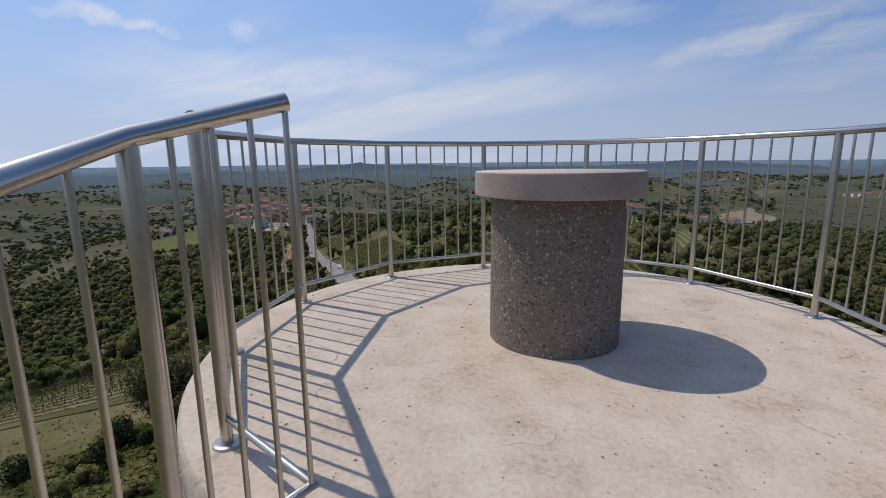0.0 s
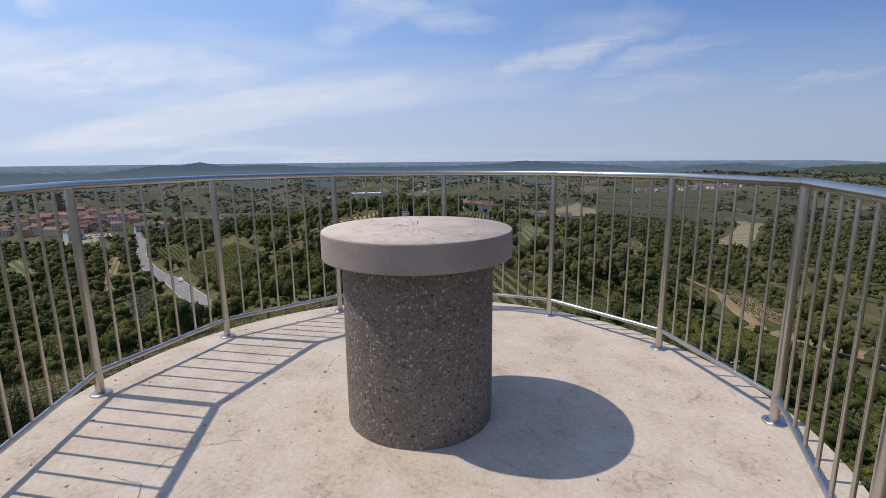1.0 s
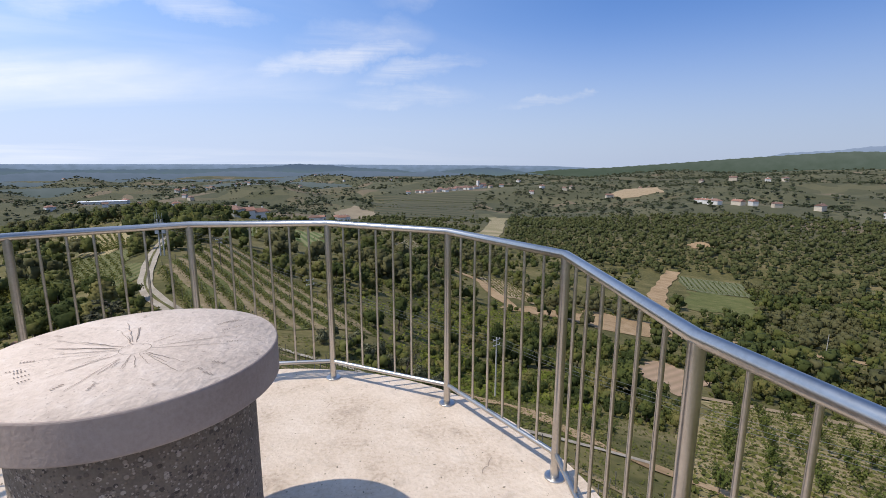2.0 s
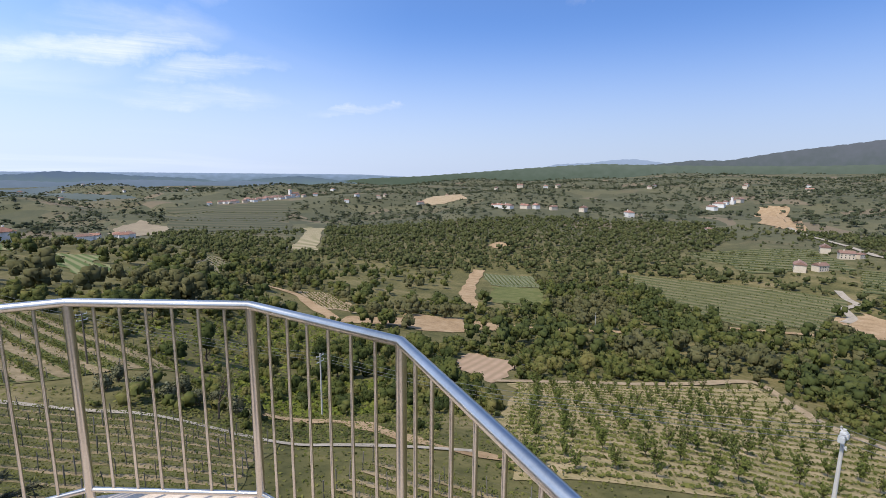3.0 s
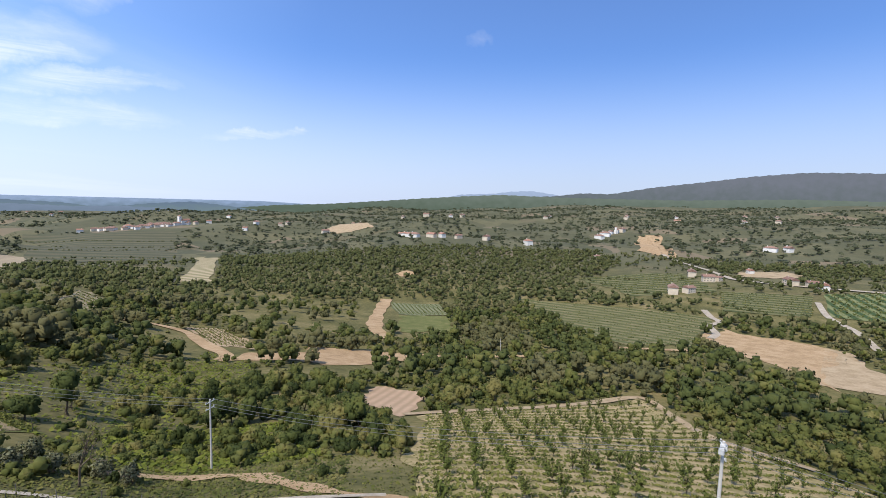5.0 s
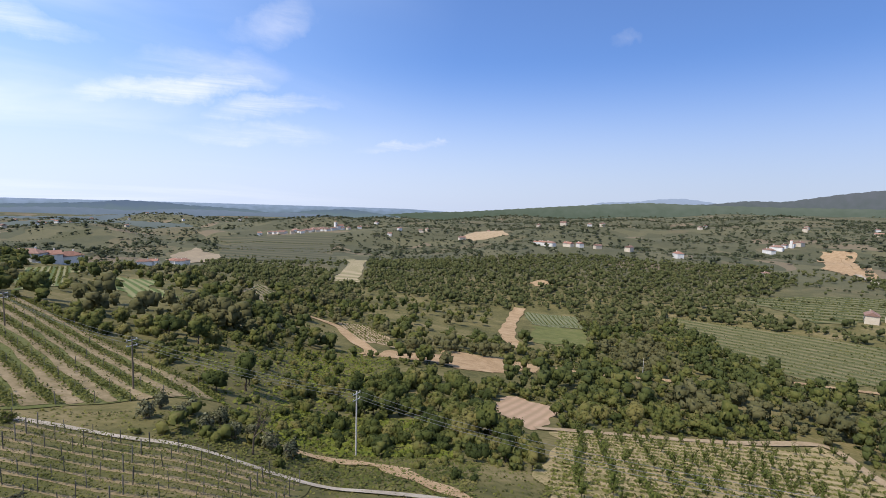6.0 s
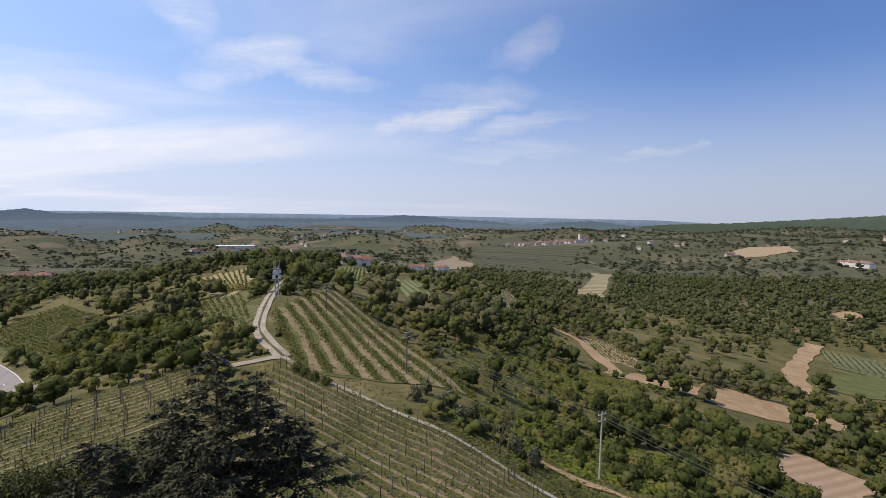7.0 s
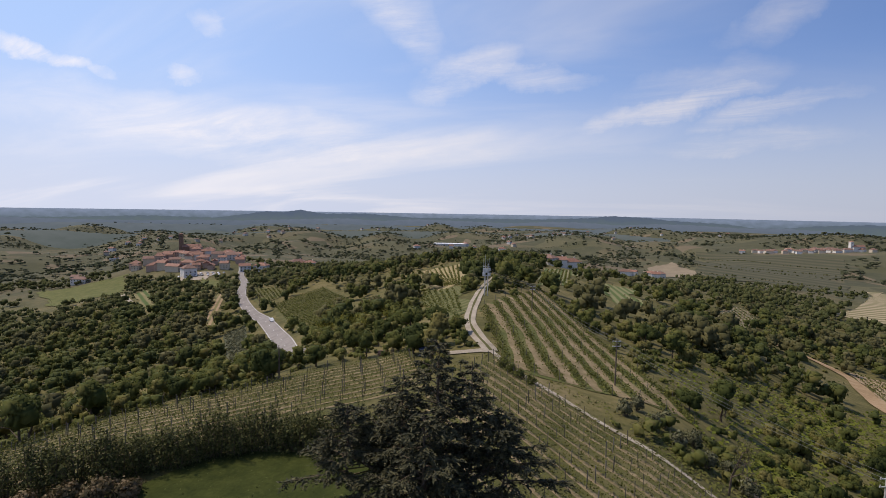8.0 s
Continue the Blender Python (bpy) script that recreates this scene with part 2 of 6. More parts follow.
def pitted(m, pits, dirt):
    """Small dark pits and pale worn flecks in a cast surface."""
    nt = m.node_tree
    b = nt.nodes["Principled BSDF"]
    geo = nt.nodes.new("ShaderNodeNewGeometry")
    last = b.inputs["Base Color"].links[0].from_socket
    for scale, lo, hi, tone, amount in ((pits, 0.63, 0.70, dirt, 0.75), (pits * 0.55, 0.62, 0.72, (0.70, 0.61, 0.51), 0.5), (9.0, 0.56, 0.75, dirt, 0.3)):
        n = nt.nodes.new("ShaderNodeTexNoise")
        n.inputs["Scale"].default_value, n.inputs["Detail"].default_value, n.inputs["Roughness"].default_value = scale, 4, 0.6
        nt.links.new(geo.outputs["Position"], n.inputs["Vector"])
        rg = nt.nodes.new("ShaderNodeMapRange")
        rg.inputs["From Min"].default_value, rg.inputs["From Max"].default_value, rg.inputs["To Max"].default_value = lo, hi, amount
        nt.links.new(n.outputs["Fac"], rg.inputs["Value"])
        mx = nt.nodes.new("ShaderNodeMixRGB")
        mx.inputs["Color2"].default_value = (*tone, 1)
        nt.links.new(rg.outputs[0], mx.inputs["Fac"])
        nt.links.new(last, mx.inputs["Color1"])
        last = mx.outputs[0]
    nt.links.new(last, b.inputs["Base Color"])


pitted(CONCRETE, 70.0, (0.20, 0.155, 0.115))
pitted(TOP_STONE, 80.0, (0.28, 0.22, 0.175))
GRASS = material("meadow and scrub ground", [(0.056, 0.056, 0.021), (0.09, 0.083, 0.031), (0.134, 0.114, 0.046), (0.19, 0.15, 0.075)], 22, 0.6, 0.95, 0, 0.6, 0.3)


# ---- helpers for building ----
def mesh_from(name, verts, faces, mat, smooth=False):
    me = bpy.data.meshes.new(name)
    me.from_pydata([tuple(v) for v in verts], [], faces)
    me.materials.append(mat)
    if smooth:
        me.polygons.foreach_set("use_smooth", [True] * len(me.polygons))
    me.update()
    return me


def fast_mesh(name, verts, quads, mat, smooth=False, normals=None):
    """A mesh from arrays; quads: n x 3 or n x 4 indices; normals: one a vertex, for leaves that shade as one crown."""
    verts, quads = np.asarray(verts, np.float32), np.asarray(quads, np.int32)
    n, k = quads.shape
    me = bpy.data.meshes.new(name)
    me.vertices.add(len(verts))
    me.vertices.foreach_set("co", verts.ravel())
    me.loops.add(n * k)
    me.loops.foreach_set("vertex_index", quads.ravel())
    me.polygons.add(n)
    me.polygons.foreach_set("loop_start", np.arange(0, n * k, k, dtype=np.int32))
    me.polygons.foreach_set("use_smooth", np.full(n, smooth))
    me.materials.append(mat)
    me.update()
    me.validate()
    if normals is not None:
        me.polygons.foreach_set("use_smooth", np.full(n, True))
        me.normals_split_custom_set_from_vertices(np.asarray(normals, np.float32).tolist())
    return me


def finish(bm, name, mat, smooth=False):
    me = bpy.data.meshes.new(name)
    bm.normal_update()
    bm.to_mesh(me)
    bm.free()
    me.materials.append(mat)
    if smooth:
        me.polygons.foreach_set("use_smooth", [True] * len(me.polygons))
    return me


def part(name, data, parent, label=""):
    ob = new(name, data)
    ob.parent = parent
    if label:
        ob["label"] = label
    return ob


def tube_mesh(name, pts, r, mat, sides=14, closed=False, caps=True):
    """A round bar swept along points, with mitred bends."""
    pts = [Vector(p) for p in pts]
    n = len(pts)
    bm = bmesh.new()
    rings = []
    for i, p in enumerate(pts):
        a = (p - pts[i - 1]).normalized() if (i or closed) else None
        b = (pts[(i + 1) % n] - p).normalized() if (i < n - 1 or closed) else None
        d = ((a or b) + (b or a)).normalized()
        stretch = 1.0 if a is None or b is None else 1.0 / max(0.5, d.dot(a))
        side = d.cross(Vector((0, 0, 1)))
        if side.length < 1e-3:
            side = Vector((1, 0, 0))
        side.normalize()
        up = side.cross(d).normalized()
        ring = []
        for k in range(sides):
            t = 2 * math.pi * k / sides
            ring.append(bm.verts.new(p + side * (r * stretch * math.cos(t)) + up * (r * math.sin(t))))
        rings.append(ring)
    for i in range(n if closed else n - 1):
        A, B = rings[i], rings[(i + 1) % n]
        for k in range(sides):
            bm.faces.new((A[k], A[(k + 1) % sides], B[(k + 1) % sides], B[k]))
    if caps and not closed:
        bm.faces.new([bm.verts.new(v.co) for v in rings[0][::-1]])
        bm.faces.new([bm.verts.new(v.co) for v in rings[-1]])
        mid = sum((p for p in pts), Vector()) / n
        bm.normal_update()
        for face in bm.faces[-2:]:
            if face.normal.dot(face.calc_center_median() - mid) < 0:
                face.normal_flip()
    return finish(bm, name, mat, True)


def lathe_mesh(name, profile, mat, sides=96, smooth=True):
    """A turned form from (radius, height) pairs, closed at both ends."""
    bm = bmesh.new()
    rings = [[bm.verts.new((r * math.cos(2 * math.pi * k / sides), r * math.sin(2 * math.pi * k / sides), z)) for k in range(sides)] for r, z in profile]
    for A, B in zip(rings, rings[1:]):
        for k in range(sides):
            bm.faces.new((A[k], A[(k + 1) % sides], B[(k + 1) % sides], B[k]))
    bm.faces.new([bm.verts.new(v.co) for v in rings[0][::-1]])
    bm.faces.new([bm.verts.new(v.co) for v in rings[-1]])
    return finish(bm, name, mat, smooth)


# ---- the land ----
# heights of the land by bearing (degrees left of straight ahead), at these distances from the tower
REACH = (0, 40, 80, 150, 250, 400, 650, 1000, 1600, 2600, 3600)
LAND = {
    75: (-22, -23, -30, -58, -75, -92, -105, -108, -104, -90, -66),
    50: (-22, -23, -27.3, -51, -60, -64, -73, -99, -100, -84, -58),
    35: (-22, -22.5, -25, -36, -45, -50, -76, -96, -98, -84, -52),
    18: (-22, -22, -22.5, -22, -27, -38, -72, -92, -92, -78, -48),
    0: (-22, -23.5, -27, -33, -38, -52, -80, -92, -88, -72, -46),
    -20: (-22, -25.5, -38, -51, -62, -74, -86, -88, -64, -66, -40),
    -45: (-22, -26, -39, -58, -72, -85, -74, -68, -50, -30, -14),
    -75: (-22, -25, -39, -58, -68, -76, -72, -64, -28, -4, 10),
    -100: (-22, -25, -36, -52, -64, -66, -60, -40, -4, 40, 60),
}
BEARINGS = sorted(LAND)
TABLE = np.array([LAND[b] for b in BEARINGS], float)
LOGR = np.log(np.array(REACH, float) + 30.0)


def hermite(xs, ys, x):
    """Smooth curve through the rows of ys at xs, along the last axis of ys; x is a flat array, one row of ys for each."""
    d = np.diff(ys, axis=-1) / np.diff(xs)
    m = np.concatenate([d[..., :1], 0.5 * (d[..., :-1] + d[..., 1:]), d[..., -1:]], axis=-1)
    i = np.clip(np.searchsorted(xs, x) - 1, 0, len(xs) - 2)
    h = xs[i + 1] - xs[i]
    t = np.clip((x - xs[i]) / h, 0, 1)
    k = np.arange(len(x))
    y0, y1, m0, m1 = ys[k, i], ys[k, i + 1], m[k, i] * h, m[k, i + 1] * h
    return (2 * t**3 - 3 * t**2 + 1) * y0 + (t**3 - 2 * t**2 + t) * m0 + (-2 * t**3 + 3 * t**2) * y1 + (t**3 - t**2) * m1


def land(x, y):
    """Height of the land at x, y (arrays or numbers)."""
    x, y = np.atleast_1d(np.asarray(x, float)), np.atleast_1d(np.asarray(y, float))
    shape = x.shape
    x, y = x.ravel(), y.ravel()
    r = np.hypot(x, y)
    b = np.degrees(np.arctan2(-x, y))
    back = np.clip((np.abs(b + 12.5) - 87.5) / 60.0, 0, 1)
    bb = np.clip(b, BEARINGS[0], BEARINGS[-1])
    bx = np.array(BEARINGS, float)
    i = np.clip(np.searchsorted(bx, bb) - 1, 0, len(bx) - 2)
    f = (bb - bx[i]) / (bx[i + 1] - bx[i])
    f = f * f * (3 - 2 * f) * 0.6 + f * 0.4
    prof = TABLE[i] * (1 - f)[:, None] + TABLE[i + 1] * f[:, None]
    q = np.log(np.minimum(r, 3600) + 30.0)
    z = hermite(LOGR, prof, q)
    # behind the tower the land falls gently to a plain
    zb = -22 - 60 * np.clip(r / 900, 0, 1)
    z = z * (1 - back) + zb * back
    # low swells and folds, growing with distance
    amp = np.clip((r - 60) / 500, 0, 1)
    z = z + amp * (3.2 * np.sin(x / 71 + 1.3 * np.sin(y / 113)) * np.sin(y / 83 + 0.7) + 5.0 * np.clip((r - 500) / 800, 0, 1) * np.sin(x / 190 + 0.4) * np.sin(y / 240 + 1.1 + np.sin(x / 330)))
    # rolling far country and the village's knoll
    roll = np.clip((r - 700) / 500, 0, 1) * np.clip((3300 - r) / 700, 0, 1)
    z = z + roll * (1 + 0.9 * np.clip((b + 12) / 10, 0, 1)) * (10 * np.sin(x / 150 + 2.1 * np.sin(y / 420)) * np.sin(y / 128 + 0.9 + 0.8 * np.sin(x / 260)) + 6 * np.sin((x + y) / 77 + 1.5 * np.sin(x / 140)))
    z = z + 17 * np.exp(-(((x + 500) / 85) ** 2 + ((y - 395) / 62) ** 2))
    # the far plain
    far = np.clip((r - 1900) / 1300, 0, 1) * np.clip((b + 62) / 18, 0, 1)
    far = far * far * (3 - 2 * far)
    z = z * (1 - far) + (-92) * far
    out = np.clip((r - 3300) / 500, 0, 1)
    z = z * (1 - out) + (-92) * out
    return z.reshape(shape)


def build_land():
    fine = np.arange(-104, 80, 0.5)
    coarse = np.arange(80, 256, 4.0)
    bear = np.radians(np.concatenate([fine, coarse]))
    rad = np.concatenate([[0.5], np.geomspace(4, 4900, 215)])
    B, R = np.meshgrid(bear, rad)
    X, Y = -R * np.sin(B), R * np.cos(B)
    Z = land(X, Y)
    n, m = len(rad), len(bear)
    idx = np.arange(n * m).reshape(n, m)
    nxt = np.roll(idx, -1, axis=1)
    quads = np.stack([idx[:-1], nxt[:-1], nxt[1:], idx[1:]], -1).reshape(-1, 4)[:, ::-1]
    me = fast_mesh("ground", np.stack([X, Y, Z], -1).reshape(-1, 3), quads, GRASS, True)
    tagged(new("ground", me), "hilly green land of meadow, scrub and fields", "ground", "", "structure")


build_land()

# ---- the tower's top ----
RAIL_R, RAIL_H = 1.685, 1.12
FIRST_POST = 7.9
def post_at(k):
    a = radians(FIRST_POST + 30 * k)
    return Vector((-RAIL_R * math.sin(a), RAIL_R * math.cos(a), 0))


def build_tower():
    prof = [(1.60, -23.5), (1.60, -0.42), (1.66, -0.36), (1.80, -0.30), (1.825, -0.28), (1.825, -0.02), (1.81, 0.0)]
    tagged(new("tower", lathe_mesh("tower", prof, CONCRETE, 120)), "round pale concrete lookout tower with a rough flat top", "tower", "", "structure")


def build_table():
    base = tagged(new("orientation_table"), "round concrete orientation table with engraved top, on the platform", "table")
    base.location = (0.032, 0.0, 0)
    part("column", lathe_mesh("column", [(0.349, 0.0), (0.348, 0.70), (0.335, 0.785)], AGGREGATE, 128, False), base, "washed pebble column")
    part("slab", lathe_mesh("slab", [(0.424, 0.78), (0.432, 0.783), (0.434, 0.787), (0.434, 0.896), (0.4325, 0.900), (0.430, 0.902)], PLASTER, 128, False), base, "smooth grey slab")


def build_railing():
    rail = tagged(new("railing"), "stainless steel railing with round bars round the platform", "railing")
    spots = [post_at(k) for k in range(5, -4, -1)] + [Vector((1.493, -0.742, 0)), Vector((1.54, -1.72, 0))]
    post = tube_mesh("post", [(0, 0, 0.0), (0, 0, RAIL_H - 0.03)], 0.0212, STEEL, 16)
    foot = lathe_mesh("foot_plate", [(0.05, 0.0), (0.05, 0.006), (0.046, 0.009), (0.03, 0.010)], STEEL, 28)
    bar = tube_mesh("baluster", [(0, 0, 0.125), (0, 0, RAIL_H - 0.03)], 0.0075, STEEL, 10)
    tops = [p + Vector((0, 0, RAIL_H - 0.021)) for p in spots]
    tops[0] = tops[0] + (tops[0] - tops[1]).normalized() * 0.03
    part("handrail", tube_mesh("handrail", tops, 0.0212, STEEL, 18), rail)
    for s in spots:
        p = part("post", post, rail)
        p.location = s
        part("foot_plate", foot, p)
    for A, B in zip(spots, spots[1:]):
        d = (B - A).normalized()
        part("bottom_rail", tube_mesh("bottom_rail", [A + d * 0.015 + Vector((0, 0, 0.125)), B - d * 0.015 + Vector((0, 0, 0.125))], 0.0135, STEEL, 12), rail)
        for i in range(6):
            part("baluster", bar, rail).location = A.lerp(B, (i + 1) / 7)


def build_stair_railing():
    """The handrail that comes up beside the steps, bends level and ends over the platform's edge."""
    rail = tagged(new("stair_railing"), "stainless steel stair handrail with round bars, ending at the platform", "railing")
    rail_pts = [(-0.105, -1.665, 1.10), (-0.235, -1.955, 1.015), (-0.115, -2.20, 0.938), (0.06, -2.52, 0.79), (0.18, -2.9, 0.56)]
    P = [Vector(p) for p in rail_pts]
    low = Vector((0, 0, -0.99))
    part("handrail", tube_mesh("handrail", P, 0.0212, STEEL, 18), rail)
    part("bottom_rail", tube_mesh("bottom_rail", [post_at(5) + Vector((0.02, 0, 0.10)), P[0] + low, P[1] + low, P[2] + low, P[3] + low], 0.0125, STEEL, 12), rail)
    for k, drop in ((1, 1.15), (3, 1.2)):
        part("post", tube_mesh("post", [P[k] + Vector((0, 0, -drop)), P[k] + Vector((0, 0, -0.012))], 0.0212, STEEL, 16), rail)
    for A, B, n in ((P[0], P[1], 4), (P[1], P[2], 2), (P[2], P[3], 2)):
        for i in range(n):
            q = A.lerp(B, (i + 0.06) / n)
            part("baluster", tube_mesh("baluster", [q + low, q + Vector((0, 0, -0.012))], 0.0075, STEEL, 10), rail)


def build_steps():
    """Concrete steps that come up to the platform."""
    steps = tagged(new("stairs"), "pale concrete steps up to the platform", "stairs", "", "structure")
    for i in range(7):
        y0, top = -1.80 - 0.28 * i, -0.005 - 0.18 * i
        bm = bmesh.new()
        bmesh.ops.create_cube(bm, size=1)
        depth = 0.30 if i else 0.42
        bmesh.ops.transform(bm, matrix=Matrix.LocRotScale((0.70, y0 - 0.14 + (0.06 if not i else 0), top - 0.16), None, (1.66, depth, 0.32)), verts=bm.verts)
        bmesh.ops.bevel(bm, geom=bm.edges[:], offset=0.008, segments=2, affect="EDGES")
        part("step", finish(bm, "step", CONCRETE), steps)


build_tower()
build_table()
build_railing()
build_stair_railing()
build_steps()

# ---- fields, roads and paths laid on the land ----
def soil(name, tones, scale=6.0, fine=1.2, stripe=0.0, angle=0.0, stripe_tone=(0.07, 0.1, 0.03), soft=0.3):
    """Ground tones; with stripe > 0, planted rows that many metres apart at that angle."""
    m = material(name, tones, scale, fine, 0.95, 0, 0.5, 0.15)
    if stripe:
        nt = m.node_tree
        b = nt.nodes["Principled BSDF"]
        src = b.inputs["Base Color"].links[0].from_socket
        geo = nt.nodes.new("ShaderNodeNewGeometry")
        mp = nt.nodes.new("ShaderNodeMapping")
        mp.inputs["Rotation"].default_value = (0, 0, -radians(angle))
        nt.links.new(geo.outputs["Position"], mp.inputs["Vector"])
        w = nt.nodes.new("ShaderNodeTexWave")
        w.wave_type, w.bands_direction, w.wave_profile = "BANDS", "Y", "SIN"
        w.inputs["Scale"].default_value = 2 * math.pi / 20 / stripe
        w.inputs["Distortion"].default_value = 0.6
        w.inputs["Detail"].default_value = 3
        nt.links.new(mp.outputs[0], w.inputs["Vector"])
        rp = nt.nodes.new("ShaderNodeValToRGB")
        rp.color_ramp.elements[0].position, rp.color_ramp.elements[1].position = 0.5 - soft, 0.5 + soft
        nt.links.new(w.outputs["Fac"], rp.inputs[0])
        mx = nt.nodes.new("ShaderNodeMixRGB")
        mx.inputs["Color2"].default_value = (*stripe_tone, 1)
        nt.links.new(rp.outputs[0], mx.inputs["Fac"])
        nt.links.new(src, mx.inputs["Color1"])
        nt.links.new(mx.outputs[0], b.inputs["Base Color"])
    return m


TAN = soil("dry tan soil", [(0.22, 0.162, 0.094), (0.305, 0.228, 0.14), (0.37, 0.288, 0.185)])
CLAY = soil("bare orange clay", [(0.225, 0.148, 0.08), (0.31, 0.212, 0.118), (0.38, 0.272, 0.165)])
STRIP = soil("trodden soil under the vines", [(0.135, 0.112, 0.054), (0.215, 0.165, 0.092), (0.285, 0.22, 0.135)], 3, 1.5)
MEADOW = soil("meadow grass", [(0.075, 0.085, 0.027), (0.105, 0.112, 0.036), (0.155, 0.142, 0.058)])
LAWN = soil("mown lawn", [(0.022, 0.03, 0.006), (0.034, 0.043, 0.009), (0.052, 0.06, 0.014)], 2, 3)
VINE_FLOOR = soil("grassy vineyard floor", [(0.064, 0.067, 0.022), (0.09, 0.087, 0.032), (0.138, 0.117, 0.055)], 5, 1.0)
DRY_FLOOR = soil("dry orchard floor", [(0.14, 0.128, 0.046), (0.26, 0.205, 0.10), (0.37, 0.278, 0.16)], 3, 0.7)
GRAVEL = soil("pale gravel", [(0.23, 0.195, 0.15), (0.315, 0.27, 0.21), (0.38, 0.33, 0.27)], 3, 3)
ASPHALT = soil("worn grey asphalt", [(0.19, 0.17, 0.155), (0.235, 0.212, 0.195), (0.28, 0.255, 0.235)], 5, 2)
LINE = soil("white road paint", [(0.6, 0.6, 0.58), (0.7, 0.7, 0.68)], 2, 6)

OPEN = []  # ground on which no wood grows: polygons
rng = np.random.default_rng(7)


def lift_over(r):
    return 0.04 + 0.0009 * r


def patch(name, corners, mat, label, wobble=0.04, add_open=True, cells=34, low=14.0):
    """A field: four corners on the land, edges slightly uneven."""
    A, B, C, D = [np.array(c, float) for c in corners]
    u, v = np.meshgrid(np.linspace(0, 1, cells + 1), np.linspace(0, 1, cells + 1))
    size = np.hypot(*(A - C)) * wobble
    P = ((1 - u) * (1 - v))[..., None] * A + (u * (1 - v))[..., None] * B + (u * v)[..., None] * C + ((1 - u) * v)[..., None] * D
    ph = rng.uniform(0, 6, 4)
    edge = np.maximum(np.abs(u - 0.5), np.abs(v - 0.5)) * 2
    edge = np.clip((edge - 0.6) / 0.4, 0, 1)
    P = P + (edge * size)[..., None] * np.stack([np.sin(9 * v + ph[0]) + 0.5 * np.sin(23 * v + ph[2]), np.sin(8 * u + ph[1]) + 0.5 * np.sin(21 * u + ph[3])], -1)
    Z = land(P[..., 0], P[..., 1]) + lift_over(np.hypot(P[..., 0], P[..., 1]))
    V = np.concatenate([P, Z[..., None]], -1).reshape(-1, 3)
    idx = np.arange((cells + 1) ** 2).reshape(cells + 1, cells + 1)
    F = np.stack([idx[:-1, :-1], idx[:-1, 1:], idx[1:, 1:], idx[1:, :-1]], -1).reshape(-1, 4)
    n = np.cross(V[F[0, 1]] - V[F[0, 0]], V[F[0, 2]] - V[F[0, 0]])
    if n[2] < 0:
        F = F[:, ::-1]
    ob = tagged(new(name, fast_mesh(name, V, F, mat, True)), label, "field", "", "structure")
    if add_open:
        q = np.array(corners, float)
        OPEN.append(q)
        OPEN.append(q * (1 - low / np.linalg.norm(q.mean(0))))  # kept low towards the tower
    return ob


def curve_through(pts, step):
    """Points every step metres along a smooth curve through pts."""
    P = np.array(pts, float)
    P = np.vstack([2 * P[0] - P[1], P, 2 * P[-1] - P[-2]])
    out = []
    for i in range(1, len(P) - 2):
        n = max(2, int(np.linalg.norm(P[i + 1] - P[i]) / step))
        t = np.linspace(0, 1, n, endpoint=False)[:, None]
        out.append(0.5 * (2 * P[i] + (P[i + 1] - P[i - 1]) * t + (2 * P[i - 1] - 5 * P[i] + 4 * P[i + 1] - P[i + 2]) * t**2 + (3 * P[i] - P[i - 1] - 3 * P[i + 1] + P[i + 2]) * t**3))
    return np.vstack(out + [P[-2:-1]])


def ribbon(name, pts, width, mat, label, category="path", lift=0.1, step=2.0, offset=0.0, keep_open=True, ragged=0.0, parent=None, low=6.0):
    """A road or path along pts, laid on the land."""
    C = curve_through(pts, step)
    d = np.gradient(C, axis=0)
    d /= np.linalg.norm(d, axis=1)[:, None] + 1e-9
    n = np.stack([-d[:, 1], d[:, 0]], -1)
    w = np.full(len(C), width / 2)
    if ragged:
        w = w * (1 + ragged * (np.sin(np.arange(len(C)) * 0.7 + len(C)) + np.sin(np.arange(len(C)) * 0.23)))
    rows = [C + n * (offset + s * w)[:, None] for s in (-1, -0.33, 0.33, 1)]
    V = []
    for R in rows:
        V.append(np.column_stack([R, land(R[:, 0], R[:, 1]) + lift + lift_over(np.hypot(R[:, 0], R[:, 1]))]))
    k = len(C)
    idx = np.arange(4 * k).reshape(4, k)
    F = np.stack([idx[:-1, :-1], idx[:-1, 1:], idx[1:, 1:], idx[1:, :-1]], -1).reshape(-1, 4)
    me = fast_mesh(name, np.vstack(V), F, mat, True)
    ob = new(name, me)
    if parent is None:
        tagged(ob, label, category, "", "structure")
    else:
        ob.parent = parent
    if keep_open:
        L, R2 = C + n * (width * 0.5 + 1.0), C - n * (width * 0.5 + 1.0)
        for a in range(0, k - 1, 3):
            b = min(k - 1, a + 3)
            q = np.array([L[a], L[b], R2[b], R2[a]])
            OPEN.append(q)
            OPEN.append(q * (1 - low / np.linalg.norm(q.mean(0))))
    return ob


ROAD = [(-420, 405), (-385, 360), (-340, 322), (-300, 283), (-268, 251), (-240, 226), (-204, 198), (-172, 176), (-124, 135), (-92, 104), (-78, 96)]
road = ribbon("road", ROAD, 6.4, ASPHALT, "two-lane grey asphalt road winding to the village", "road", 0.25)
for s in (-1, 1):
    ribbon("edge_line", ROAD, 0.13, LINE, "", lift=0.36, offset=2.9 * s, keep_open=False, parent=road)
C = curve_through(ROAD, 3.0)
for i in range(0, len(C) - 2, 5):
    ribbon("centre_dash", [C[i], C[i + 1]], 0.13, LINE, "", lift=0.36, step=1.5, keep_open=False, parent=road)

